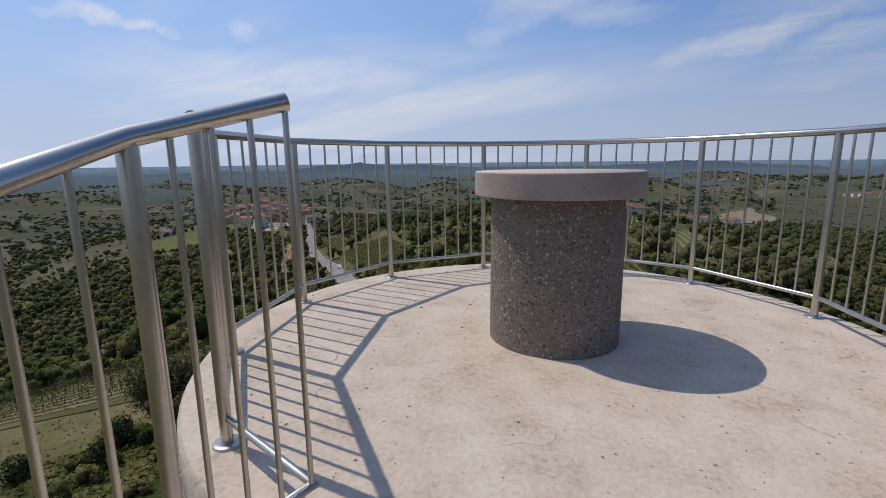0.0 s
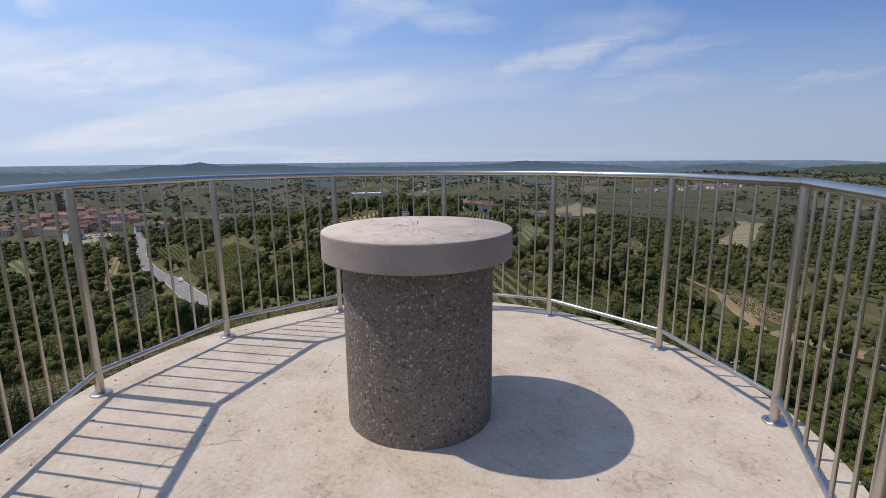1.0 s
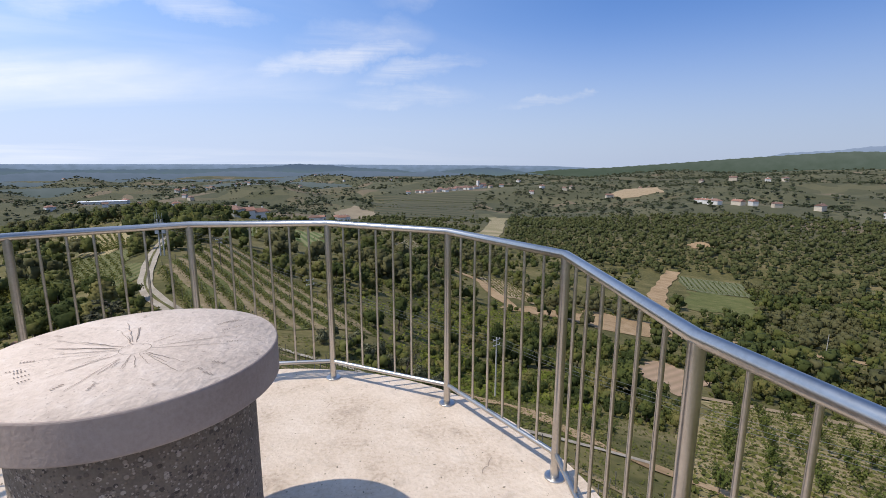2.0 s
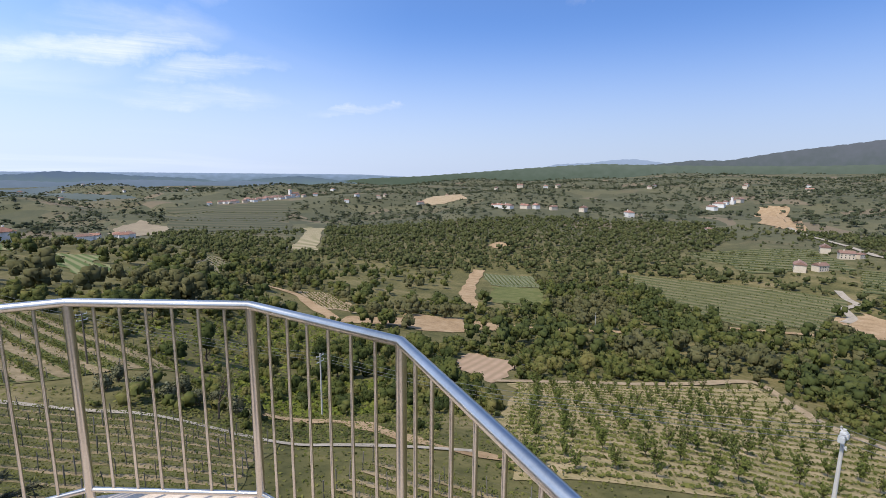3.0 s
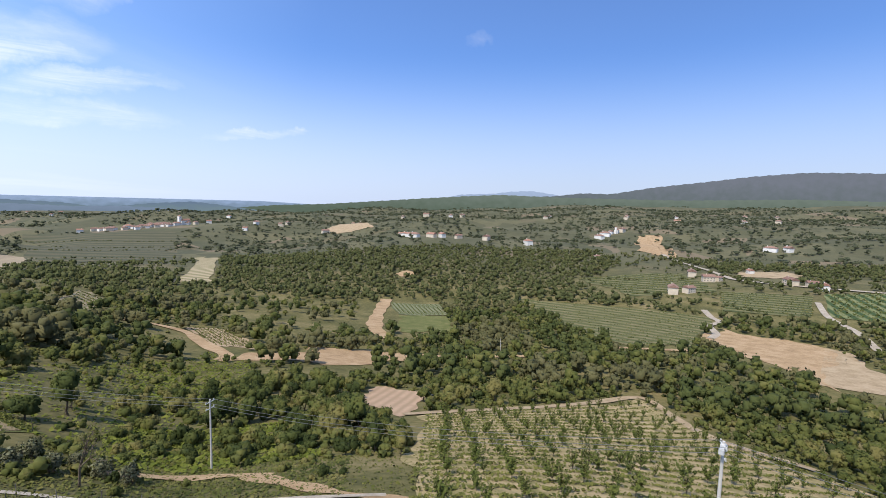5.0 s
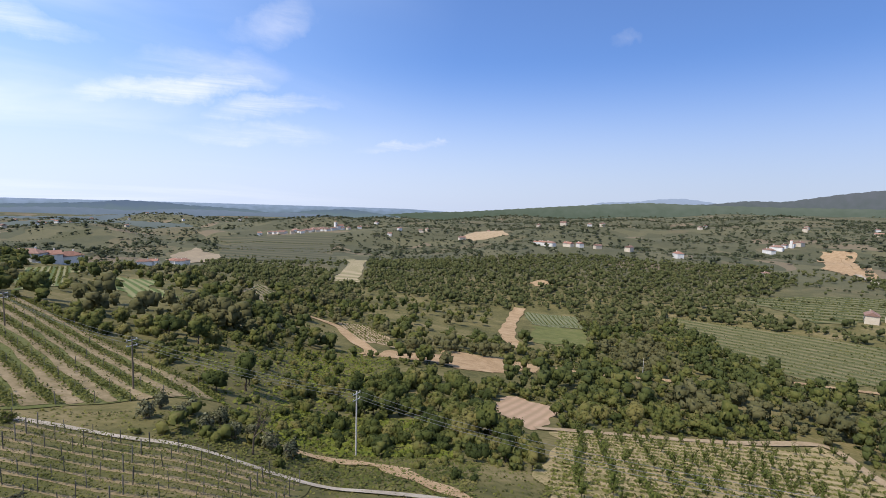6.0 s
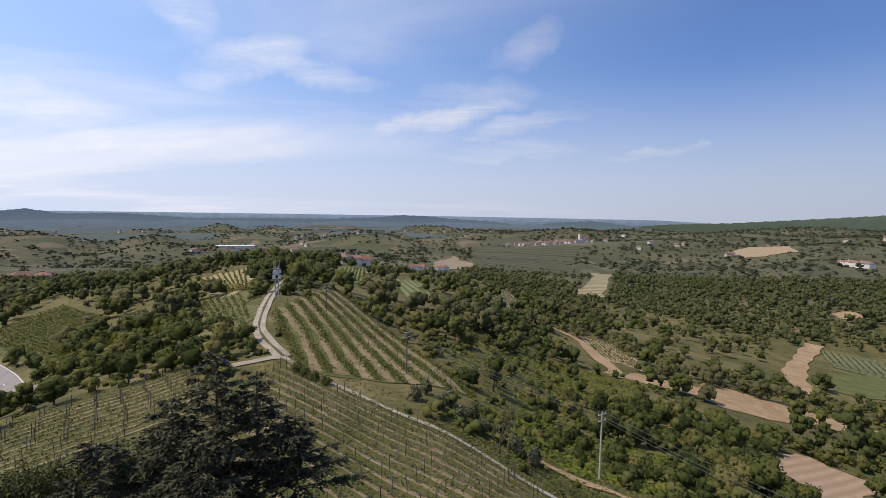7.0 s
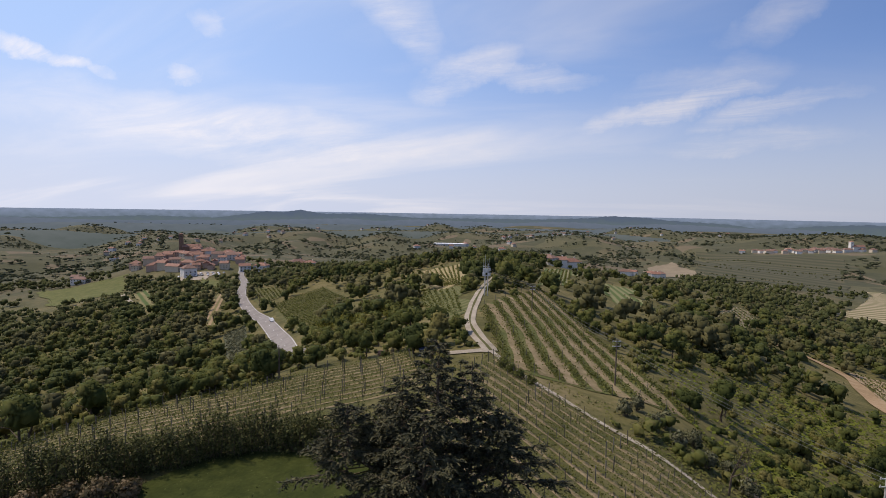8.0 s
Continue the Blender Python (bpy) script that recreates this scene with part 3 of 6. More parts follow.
TRACK = [(-52, 172), (-46, 140), (-43, 126), (-39, 110), (-35, 97), (-30, 87), (-24, 78)]
ribbon("farm_track", TRACK, 2.7, GRAVEL, "pale gravel farm track with two wheel ruts", "track", 0.08, 1.5, ragged=0.05)
ribbon("grass_verge", TRACK, 0.5, VINE_FLOOR, "grassy strip between the wheel ruts", "verge", 0.13, 1.5, keep_open=False, ragged=0.2)
ribbon("gravel_path", [(-24, 78), (-18, 71.5), (-9, 65.5), (-1, 59.5), (7, 53.5), (18, 43), (30, 33)], 0.9, GRAVEL, "narrow pale gravel path along the vineyard", "path", 0.08, 1.5, ragged=0.12)
ribbon("gravel_path", [(-24, 78), (-30, 75), (-36, 74)], 2.0, GRAVEL, "pale gravel turning place at the vineyard", "path", 0.06, 1.5, ragged=0.1)
ribbon("clay_path", [(12, 62), (17, 60), (21, 57), (24, 53), (26, 49)], 1.9, CLAY, "bare clay path below the vineyard", "path", 0.06, 0.9, ragged=0.3)
ribbon("clay_path", [(24, 53), (25, 47), (26, 41), (28, 35), (33, 27)], 1.9, CLAY, "bare clay bank beside the orchard", "path", 0.05, 0.9, ragged=0.36)
ribbon("clay_road", [(38, 262), (52, 246), (66, 243), (74, 225), (71, 196), (69, 168), (64, 160)], 5.0, CLAY, "bare clay farm road across the slope", "road", 0.12, 2.5, ragged=0.12, low=26.0)
ribbon("clay_track", [(256, 300), (230, 275), (200, 244), (172, 211), (156, 182)], 9, CLAY, "bare orange clay track through the woods", "track", 0.15, 3, ragged=0.12)
ribbon("farm_road", [(395, 92), (374, 82), (362, 74), (345, 76), (322, 67), (305, 66)], 4.5, GRAVEL, "pale farm road by the bare field", "road", 0.15, 3)
ribbon("farm_road", [(470, 30), (420, 20), (380, 4), (330, -6)], 4, GRAVEL, "pale farm road between the fields", "road", 0.15, 3)
ribbon("valley_road", [(760, 240), (700, 205), (640, 150), (590, 120), (560, 100), (540, 40), (545, -30)], 6, GRAVEL, "pale valley road past the houses", "road", 0.4, 5)
ribbon("wood_path", [(232, 92), (250, 72), (262, 62)], 4, CLAY, "clay path at the edge of the wood", "path", 0.15, 3)
ribbon("village_lane", [(-420, 262), (-372, 236), (-345, 222)], 4, GRAVEL, "pale lane below the village", "road", 0.3, 3)

patch("clay_field", [(66, 160), (112, 170), (150, 141), (104, 138)], CLAY, "bare orange clay terrace", low=28.0)
ribbon("clay_strip", [(140, 143), (170, 118), (200, 95)], 5, CLAY, "bare clay strip on the terrace edge", "field", 0.12, 3, ragged=0.1)
patch("bare_field", [(300, 74), (338, 66), (325, 12), (226, 8)], CLAY, "large freshly cleared bare field")
patch("bare_field", [(325, 12), (262, -14), (232, -24), (226, 8)], TAN, "pale cleared field with wheel marks")
patch("ploughed_field", [(72, 96), (91, 108), (97, 91), (66, 70)], soil("striped pink soil", [(0.33, 0.22, 0.14), (0.42, 0.29, 0.19)], 5, 1.2, 2.6, 35, (0.29, 0.205, 0.125), 0.5), "small ploughed field with furrows")
patch("orchard_floor", [(70, 71), (152, 50), (79, -22), (26, 28)], DRY_FLOOR, "dry grassy orchard floor", 0.02)
ribbon("orchard_track", [(68, 72), (94, 64), (125, 58), (152, 51), (137, 36), (121, 23), (108, 4)], 3, TAN, "sandy track round the orchard", "track", 0.14, 2, ragged=0.1)
patch("vineyard_floor", [(-23, 76), (14, 47), (2, 26), (-27, 46)], VINE_FLOOR, "grassy floor of the near vineyard", 0.01)
patch("vineyard_floor", [(-84, 12), (-41, 79), (-26, 57), (-62, 10)], VINE_FLOOR, "dry floor of the vineyard on the crest", 0.01)
patch("row_field", [(-36, 112), (-34, 168), (9, 78), (-19, 72)], MEADOW, "sloping green field with sandy strips", 0.01)
patch("green_field", [(-84, 170), (-57, 147), (-38, 104), (-48, 103)], soil("young green crop", [(0.07, 0.082, 0.028), (0.098, 0.105, 0.036)], 6, 1, 3, 62, (0.135, 0.125, 0.055)), "small green field beside the track")
patch("dry_field", [(-128, 258), (-103, 268), (-57, 152), (-72, 164)], soil("dry striped field", [(0.30, 0.22, 0.12), (0.36, 0.27, 0.15)], 6, 1, 3.2, 66, (0.2, 0.18, 0.08)), "dry tan vineyard on the ridge")
patch("vineyard_floor", [(-197, 207), (-184, 238), (-140, 201), (-109, 132)], VINE_FLOOR, "green vineyard floor beside the road", 0.02)
patch("vineyard_floor", [(-272, 264), (-236, 256), (-207, 229), (-212, 213)], VINE_FLOOR, "small vineyard floor above the road", 0.02)
patch("ploughed_strip", [(-226, 184), (-293, 253), (-274, 242), (-193, 163)], soil("brown ploughed strip", [(0.24, 0.17, 0.10), (0.32, 0.23, 0.14)], 5, 1, 3, 134, (0.16, 0.14, 0.06)), "narrow brown ploughed strip below the road", 0.02)
patch("grey_plot", [(-187, 161), (-181, 172), (-119, 115), (-129, 115)], soil("grey planted plot", [(0.09, 0.09, 0.06), (0.13, 0.125, 0.09)], 4, 1, 2.5, 45, (0.07, 0.08, 0.04)), "grey-green planted plot below the road", 0.02)
patch("terrace_field", [(-400, 258), (-412, 280), (-305, 212), (-289, 193)], soil("terraced plot", [(0.15, 0.14, 0.06), (0.22, 0.18, 0.09)], 6, 1, 5, 150), "brown terraced plot below the village", 0.03)
patch("meadow", [(-400, 330), (-345, 310), (-330, 290), (-380, 300)], MEADOW, "grassy bank at the village edge")
patch("meadow", [(-585, 270), (-515, 325), (-432, 272), (-470, 225)], MEADOW, "green meadow below the village")
patch("car_park", [(-440, 338), (-410, 352), (-392, 322), (-420, 312)], GRAVEL, "pale gravel car park at the village edge", 0.02)
patch("green_field", [(-58, 302), (-48, 350), (-31, 226), (-40, 186)], soil("striped vineyard hill", [(0.08, 0.11, 0.035), (0.12, 0.14, 0.05)], 6, 1, 3, 98, (0.22, 0.2, 0.1)), "striped vineyard on the ridge top")
patch("green_field", [(-22, 290), (-8, 294), (0, 202), (-11, 190)], soil("striped vineyard side", [(0.07, 0.1, 0.03), (0.1, 0.13, 0.04)], 6, 1, 4, 100, (0.2, 0.19, 0.09)), "small vineyard on the slope")
patch("brown_field", [(2, 880), (42, 930), (92, 806), (8, 670)], soil("bare brown field", [(0.2, 0.16, 0.11), (0.26, 0.21, 0.14)], 20, 0.4), "brown bare field in the valley")
patch("terrace_field", [(38, 288), (62, 374), (66, 331), (38, 250)], soil("terraced tan plot", [(0.24, 0.18, 0.12), (0.32, 0.24, 0.16)], 6, 1, 6, 20, (0.09, 0.1, 0.04), 0.1), "terraced tan plot with planted lines")
patch("tan_field", [(146, 472), (262, 735), (276, 695), (172, 446)], soil("tan terraces", [(0.30, 0.24, 0.15), (0.38, 0.3, 0.2)], 14, 0.5, 11, 10, (0.16, 0.15, 0.07)), "tan terraced field on the far slope")
patch("vineyard_floor", [(80, 242), (92, 226), (84, 172), (73, 190)], TAN, "young vineyard on bare tan soil", 0.02, low=26.0)
patch("grid_field", [(250, 288), (280, 262), (252, 226), (224, 248)], soil("trellised plot", [(0.085, 0.1, 0.042), (0.112, 0.12, 0.052)], 6, 1, 3.2, 60, (0.15, 0.15, 0.085)), "trellised green plot in the valley", 0.02)
patch("green_field", [(222, 247), (250, 225), (206, 178), (176, 196)], MEADOW, "bright green field in the valley", 0.03)
patch("terrace_field", [(348, 234), (378, 84), (268, 67), (238, 90)], soil("striped terraces", [(0.112, 0.105, 0.044), (0.145, 0.128, 0.06), (0.18, 0.15, 0.08)], 10, 0.7, 9, 88, (0.078, 0.085, 0.033)), "broad green terraced field with faint rows", 0.02)
patch("terrace_field", [(472, 237), (581, 163), (480, 104), (413, 152)], soil("green terraces", [(0.112, 0.106, 0.046), (0.155, 0.138, 0.07)], 14, 0.7, 13, 100, (0.06, 0.07, 0.027)), "green terraces with planted lines", 0.03)
patch("terrace_field", [(476, 102), (495, 32), (417, 26), (402, 84)], soil("green terraces low", [(0.112, 0.106, 0.046), (0.15, 0.134, 0.066)], 14, 0.7, 9, 95, (0.06, 0.07, 0.027)), "green terraces in the valley", 0.03)
patch("olive_field", [(508, 28), (562, -24), (413, -20), (419, 18)], soil("olive grove floor", [(0.12, 0.14, 0.06), (0.17, 0.17, 0.08)], 12, 0.7, 8, 20, (0.04, 0.065, 0.025)), "olive grove in straight rows", 0.03)
patch("green_field", [(330, -10), (400, -24), (380, -70), (260, -40)], MEADOW, "green field beside the bare ground", 0.03)
patch("quarry_face", [(588, 108), (650, 118), (690, 70), (610, 55)], TAN, "bare cut bank by the houses")
patch("bare_field", [(1018, 372), (1040, 352), (745, 226), (772, 272)], CLAY, "bare clay slope on the far hill")
patch("tan_field", [(620, 960), (760, 1060), (700, 870), (610, 900)], TAN, "tan field on the far ridge")
patch("terrace_field", [(121, 1315), (351, 1116), (211, 690), (63, 800)], soil("far terraces", [(0.08, 0.075, 0.044), (0.105, 0.092, 0.055)], 24, 0.4, 26, 140, (0.06, 0.064, 0.037)), "green terraces below the church village", 0.02)
patch("bare_field", [(340, 385), (364, 392), (356, 366), (334, 368)], CLAY, "small bare clay clearing in the wood")
# sandy strips between the green rows of the sloping field
for t in (np.arange(7) + 0.5) / 7:
    a, b = np.array((-36.0, 110)) * (1 - t) + np.array((-34.0, 168)) * t, np.array((-19.0, 72.5)) * (1 - t) + np.array((8.0, 78)) * t
    ribbon("sandy_strip", [a, 0.5 * (a + b) + (1.0, 0.5), b], 1.9, STRIP, "sandy strip between planted rows", "field", 0.06, 1.5, keep_open=False, ragged=0.22)
patch("lawn", [(-46, 16), (-40, 34), (-20, 40.5), (-10, -10)], LAWN, "mown green lawn behind the hedge", 0.02)


def farmland(m):
    """Far fields: irregular plots of green, fallow and brown with thin hedges between, away from the tower; haze is
    greyed into their tones.
    """
    nt = m.node_tree
    b = nt.nodes["Principled BSDF"]
    src = b.inputs["Base Color"].links[0].from_socket
    geo = nt.nodes.new("ShaderNodeNewGeometry")
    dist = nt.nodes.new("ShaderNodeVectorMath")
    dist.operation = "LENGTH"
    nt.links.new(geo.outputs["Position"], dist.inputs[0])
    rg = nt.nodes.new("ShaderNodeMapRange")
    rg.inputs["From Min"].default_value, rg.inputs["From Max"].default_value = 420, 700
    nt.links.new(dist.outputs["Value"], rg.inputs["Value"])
    mp = nt.nodes.new("ShaderNodeMapping")
    mp.inputs["Scale"].default_value = (1, 1, 0)
    mp.inputs["Rotation"].default_value = (0, 0, 0.5)
    nt.links.new(geo.outputs["Position"], mp.inputs["Vector"])
    wob = nt.nodes.new("ShaderNodeTexNoise")
    wob.inputs["Scale"].default_value = 0.006
    nt.links.new(mp.outputs[0], wob.inputs["Vector"])
    ad = nt.nodes.new("ShaderNodeVectorMath")
    ad.operation = "MULTIPLY_ADD"
    ad.inputs[1].default_value = (120, 120, 0)
    nt.links.new(wob.outputs["Color"], ad.inputs[0])
    nt.links.new(mp.outputs[0], ad.inputs[2])
    vo = nt.nodes.new("ShaderNodeTexVoronoi")
    vo.inputs["Scale"].default_value = 1 / 62
    nt.links.new(ad.outputs[0], vo.inputs["Vector"])
    rp = nt.nodes.new("ShaderNodeValToRGB")
    rp.color_ramp.interpolation = "CONSTANT"
    tones = [(0.0, (0.068, 0.07, 0.043)), (0.22, (0.082, 0.082, 0.05)), (0.45, (0.1, 0.095, 0.056)), (0.62, (0.064, 0.068, 0.043)), (0.76, (0.105, 0.092, 0.057)), (0.88, (0.155, 0.122, 0.084)), (0.95, (0.068, 0.07, 0.04))]
    for i, (p, c) in enumerate(tones):
        e = rp.color_ramp.elements[i] if i < 2 else rp.color_ramp.elements.new(p)
        e.position = p
        e.color = (*c, 1)
    sp = nt.nodes.new("ShaderNodeSeparateColor")
    nt.links.new(vo.outputs["Color"], sp.inputs[0])
    nt.links.new(sp.outputs[0], rp.inputs[0])
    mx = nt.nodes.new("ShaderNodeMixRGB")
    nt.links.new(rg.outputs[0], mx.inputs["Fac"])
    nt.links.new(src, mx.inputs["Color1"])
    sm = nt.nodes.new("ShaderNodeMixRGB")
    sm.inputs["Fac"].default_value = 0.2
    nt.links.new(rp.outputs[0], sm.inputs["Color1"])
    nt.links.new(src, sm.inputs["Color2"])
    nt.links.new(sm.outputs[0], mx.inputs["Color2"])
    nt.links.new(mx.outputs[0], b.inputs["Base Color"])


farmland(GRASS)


# ---- far hills and mountains: a plain backdrop of distance that glows in hazed colours ----
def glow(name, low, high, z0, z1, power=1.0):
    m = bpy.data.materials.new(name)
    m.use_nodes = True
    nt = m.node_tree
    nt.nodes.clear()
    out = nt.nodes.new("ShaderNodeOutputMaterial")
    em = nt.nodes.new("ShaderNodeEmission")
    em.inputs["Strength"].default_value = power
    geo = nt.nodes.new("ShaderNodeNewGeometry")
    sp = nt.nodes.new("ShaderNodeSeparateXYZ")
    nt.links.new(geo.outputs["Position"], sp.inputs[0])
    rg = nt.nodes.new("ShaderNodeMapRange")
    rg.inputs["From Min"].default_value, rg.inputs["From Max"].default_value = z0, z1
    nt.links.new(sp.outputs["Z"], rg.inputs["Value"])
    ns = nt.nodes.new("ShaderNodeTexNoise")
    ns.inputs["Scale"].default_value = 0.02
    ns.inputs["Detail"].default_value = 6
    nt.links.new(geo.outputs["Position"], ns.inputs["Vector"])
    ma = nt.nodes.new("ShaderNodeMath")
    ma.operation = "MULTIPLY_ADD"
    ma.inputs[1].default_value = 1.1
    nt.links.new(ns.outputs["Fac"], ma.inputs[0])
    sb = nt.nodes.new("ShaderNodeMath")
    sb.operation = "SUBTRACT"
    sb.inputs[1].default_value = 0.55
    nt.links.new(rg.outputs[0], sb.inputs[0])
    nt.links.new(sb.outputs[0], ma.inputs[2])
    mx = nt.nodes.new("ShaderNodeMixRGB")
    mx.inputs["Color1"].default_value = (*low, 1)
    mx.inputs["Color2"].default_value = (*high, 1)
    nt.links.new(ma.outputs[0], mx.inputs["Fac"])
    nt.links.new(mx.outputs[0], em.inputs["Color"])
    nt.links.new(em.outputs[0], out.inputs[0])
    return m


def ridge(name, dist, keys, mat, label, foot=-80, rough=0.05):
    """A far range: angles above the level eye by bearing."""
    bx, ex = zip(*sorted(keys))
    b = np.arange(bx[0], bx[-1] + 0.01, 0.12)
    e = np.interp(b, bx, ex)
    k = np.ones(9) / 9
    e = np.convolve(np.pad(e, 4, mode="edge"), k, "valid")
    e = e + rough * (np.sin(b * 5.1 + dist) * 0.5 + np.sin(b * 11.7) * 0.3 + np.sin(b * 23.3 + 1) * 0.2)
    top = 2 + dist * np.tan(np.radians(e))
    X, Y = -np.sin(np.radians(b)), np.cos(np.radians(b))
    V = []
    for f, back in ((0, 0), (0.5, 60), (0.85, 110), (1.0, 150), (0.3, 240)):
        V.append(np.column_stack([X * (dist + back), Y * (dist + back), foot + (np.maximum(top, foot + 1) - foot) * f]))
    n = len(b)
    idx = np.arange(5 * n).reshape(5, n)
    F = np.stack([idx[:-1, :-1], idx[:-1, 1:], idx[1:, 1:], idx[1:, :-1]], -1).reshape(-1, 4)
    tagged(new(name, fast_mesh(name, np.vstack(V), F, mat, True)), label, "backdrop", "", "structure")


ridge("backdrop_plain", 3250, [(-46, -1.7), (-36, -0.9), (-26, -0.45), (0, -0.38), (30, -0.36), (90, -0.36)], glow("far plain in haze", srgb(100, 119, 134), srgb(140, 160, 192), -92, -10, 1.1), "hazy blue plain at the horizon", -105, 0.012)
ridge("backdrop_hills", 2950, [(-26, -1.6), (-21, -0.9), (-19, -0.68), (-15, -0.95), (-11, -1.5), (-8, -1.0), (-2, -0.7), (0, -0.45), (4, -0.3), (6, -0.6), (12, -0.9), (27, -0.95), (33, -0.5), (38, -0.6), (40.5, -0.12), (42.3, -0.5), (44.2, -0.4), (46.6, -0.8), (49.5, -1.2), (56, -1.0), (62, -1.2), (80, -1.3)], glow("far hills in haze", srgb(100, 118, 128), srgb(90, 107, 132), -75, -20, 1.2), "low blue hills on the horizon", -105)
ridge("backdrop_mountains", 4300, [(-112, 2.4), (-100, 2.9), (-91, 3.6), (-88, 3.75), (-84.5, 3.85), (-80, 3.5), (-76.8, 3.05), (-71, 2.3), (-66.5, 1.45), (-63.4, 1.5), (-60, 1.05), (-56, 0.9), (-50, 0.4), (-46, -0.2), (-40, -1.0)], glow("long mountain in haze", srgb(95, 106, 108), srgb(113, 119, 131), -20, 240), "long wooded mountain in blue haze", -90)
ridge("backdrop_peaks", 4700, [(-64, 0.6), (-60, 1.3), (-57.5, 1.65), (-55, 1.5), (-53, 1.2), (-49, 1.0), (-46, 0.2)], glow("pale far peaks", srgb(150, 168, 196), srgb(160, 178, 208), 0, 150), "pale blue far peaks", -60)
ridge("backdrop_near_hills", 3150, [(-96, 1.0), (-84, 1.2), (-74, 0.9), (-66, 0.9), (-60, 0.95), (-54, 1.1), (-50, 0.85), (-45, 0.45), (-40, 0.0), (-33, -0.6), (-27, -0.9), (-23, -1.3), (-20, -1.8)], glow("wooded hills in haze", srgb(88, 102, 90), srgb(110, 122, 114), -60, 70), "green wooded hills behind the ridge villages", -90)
# low ridges added over the far plain; their glowing colours carry the haze
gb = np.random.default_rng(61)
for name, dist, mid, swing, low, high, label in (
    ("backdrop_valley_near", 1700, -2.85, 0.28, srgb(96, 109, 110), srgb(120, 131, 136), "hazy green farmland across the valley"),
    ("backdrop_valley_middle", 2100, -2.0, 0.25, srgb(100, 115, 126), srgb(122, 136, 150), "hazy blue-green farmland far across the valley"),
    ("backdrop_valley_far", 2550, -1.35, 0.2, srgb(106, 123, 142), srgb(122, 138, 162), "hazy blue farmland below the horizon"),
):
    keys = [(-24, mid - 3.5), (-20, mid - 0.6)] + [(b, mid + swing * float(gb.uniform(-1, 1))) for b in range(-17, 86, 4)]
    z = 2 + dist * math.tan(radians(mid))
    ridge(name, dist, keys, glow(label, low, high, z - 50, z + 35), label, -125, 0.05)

# ---- trees, woods, vines ----
LEAF = material("spring leaves", [(0.066, 0.08, 0.024), (0.104, 0.118, 0.033), (0.145, 0.15, 0.044), (0.21, 0.188, 0.068)], 8, 0.5, 0.8, 0, 0, 0, island=0.12, thin=0.42)
LEAF_DARK = material("dark green leaves", [(0.056, 0.072, 0.024), (0.086, 0.102, 0.032), (0.12, 0.13, 0.042)], 7, 0.5, 0.8, 0, 0, 0, island=0.12, thin=0.4)
LEAF_PALE = material("pale leaves just opening", [(0.095, 0.096, 0.042), (0.138, 0.132, 0.058), (0.185, 0.168, 0.08)], 7, 0.5, 0.85, 0, 0, 0, island=0.12, thin=0.42)
BRACKEN = material("vivid yellow-green bracken", [(0.11, 0.135, 0.022), (0.155, 0.178, 0.03), (0.2, 0.205, 0.05)], 4, 1.5, 0.8, 0, 0, 0, island=0.3, thin=0.36)
LEAF_TREE = material("tree leaves", [(0.05, 0.066, 0.02), (0.09, 0.107, 0.03), (0.138, 0.146, 0.041), (0.205, 0.184, 0.064)], 6, 0.8, 0.8, 0, 0, 0, per_object=0.5, thin=0.42)
WOODS = material("woodland canopy", [(0.06, 0.073, 0.028), (0.09, 0.102, 0.038), (0.12, 0.126, 0.05), (0.162, 0.15, 0.068)], 12, 0.3, 0.9, 0, 0, 0, island=0.15, thin=0.4)
# greyer than the near woods: some distance haze mixed into the base colour
FAR_WOODS = material("distant woodland in hazed tones", [(0.066, 0.079, 0.044), (0.09, 0.1, 0.056), (0.12, 0.124, 0.072)], 40, 0.1, 0.95, 0, 0, 0, island=0.12, thin=0.4)
VINE = material("young vine leaves", [(0.08, 0.09, 0.022), (0.12, 0.125, 0.032), (0.17, 0.165, 0.048)], 12, 2, 0.8, 0, 0, 0, island=0.5, thin=0.3)
NEEDLE = material("dark cedar needles", [(0.022, 0.024, 0.009), (0.042, 0.042, 0.015), (0.085, 0.078, 0.03)], 1.5, 3, 0.85, 0, 0, 0, island=0.5)
HEDGE_LEAF = material("dark laurel leaves", [(0.04, 0.048, 0.016), (0.073, 0.08, 0.026), (0.13, 0.132, 0.046)], 3, 2, 0.7, 0, 0, 0, island=0.6, thin=0.15)
OLIVE_LEAF = material("grey olive leaves", [(0.085, 0.088, 0.045), (0.125, 0.127, 0.068), (0.175, 0.172, 0.10)], 4, 2, 0.7, 0, 0, 0, island=0.5, thin=0.2)
BARK = material("grey brown bark", [(0.06, 0.045, 0.03), (0.11, 0.085, 0.06), (0.16, 0.13, 0.10)], 0.5, 8, 0.95, 0, 0.6, 0.03)
STAKE = material("weathered grey stakes", [(0.08, 0.07, 0.055), (0.16, 0.14, 0.115)], 2, 10, 0.9, 0, 0.2, 0.01, per_object=0.5)


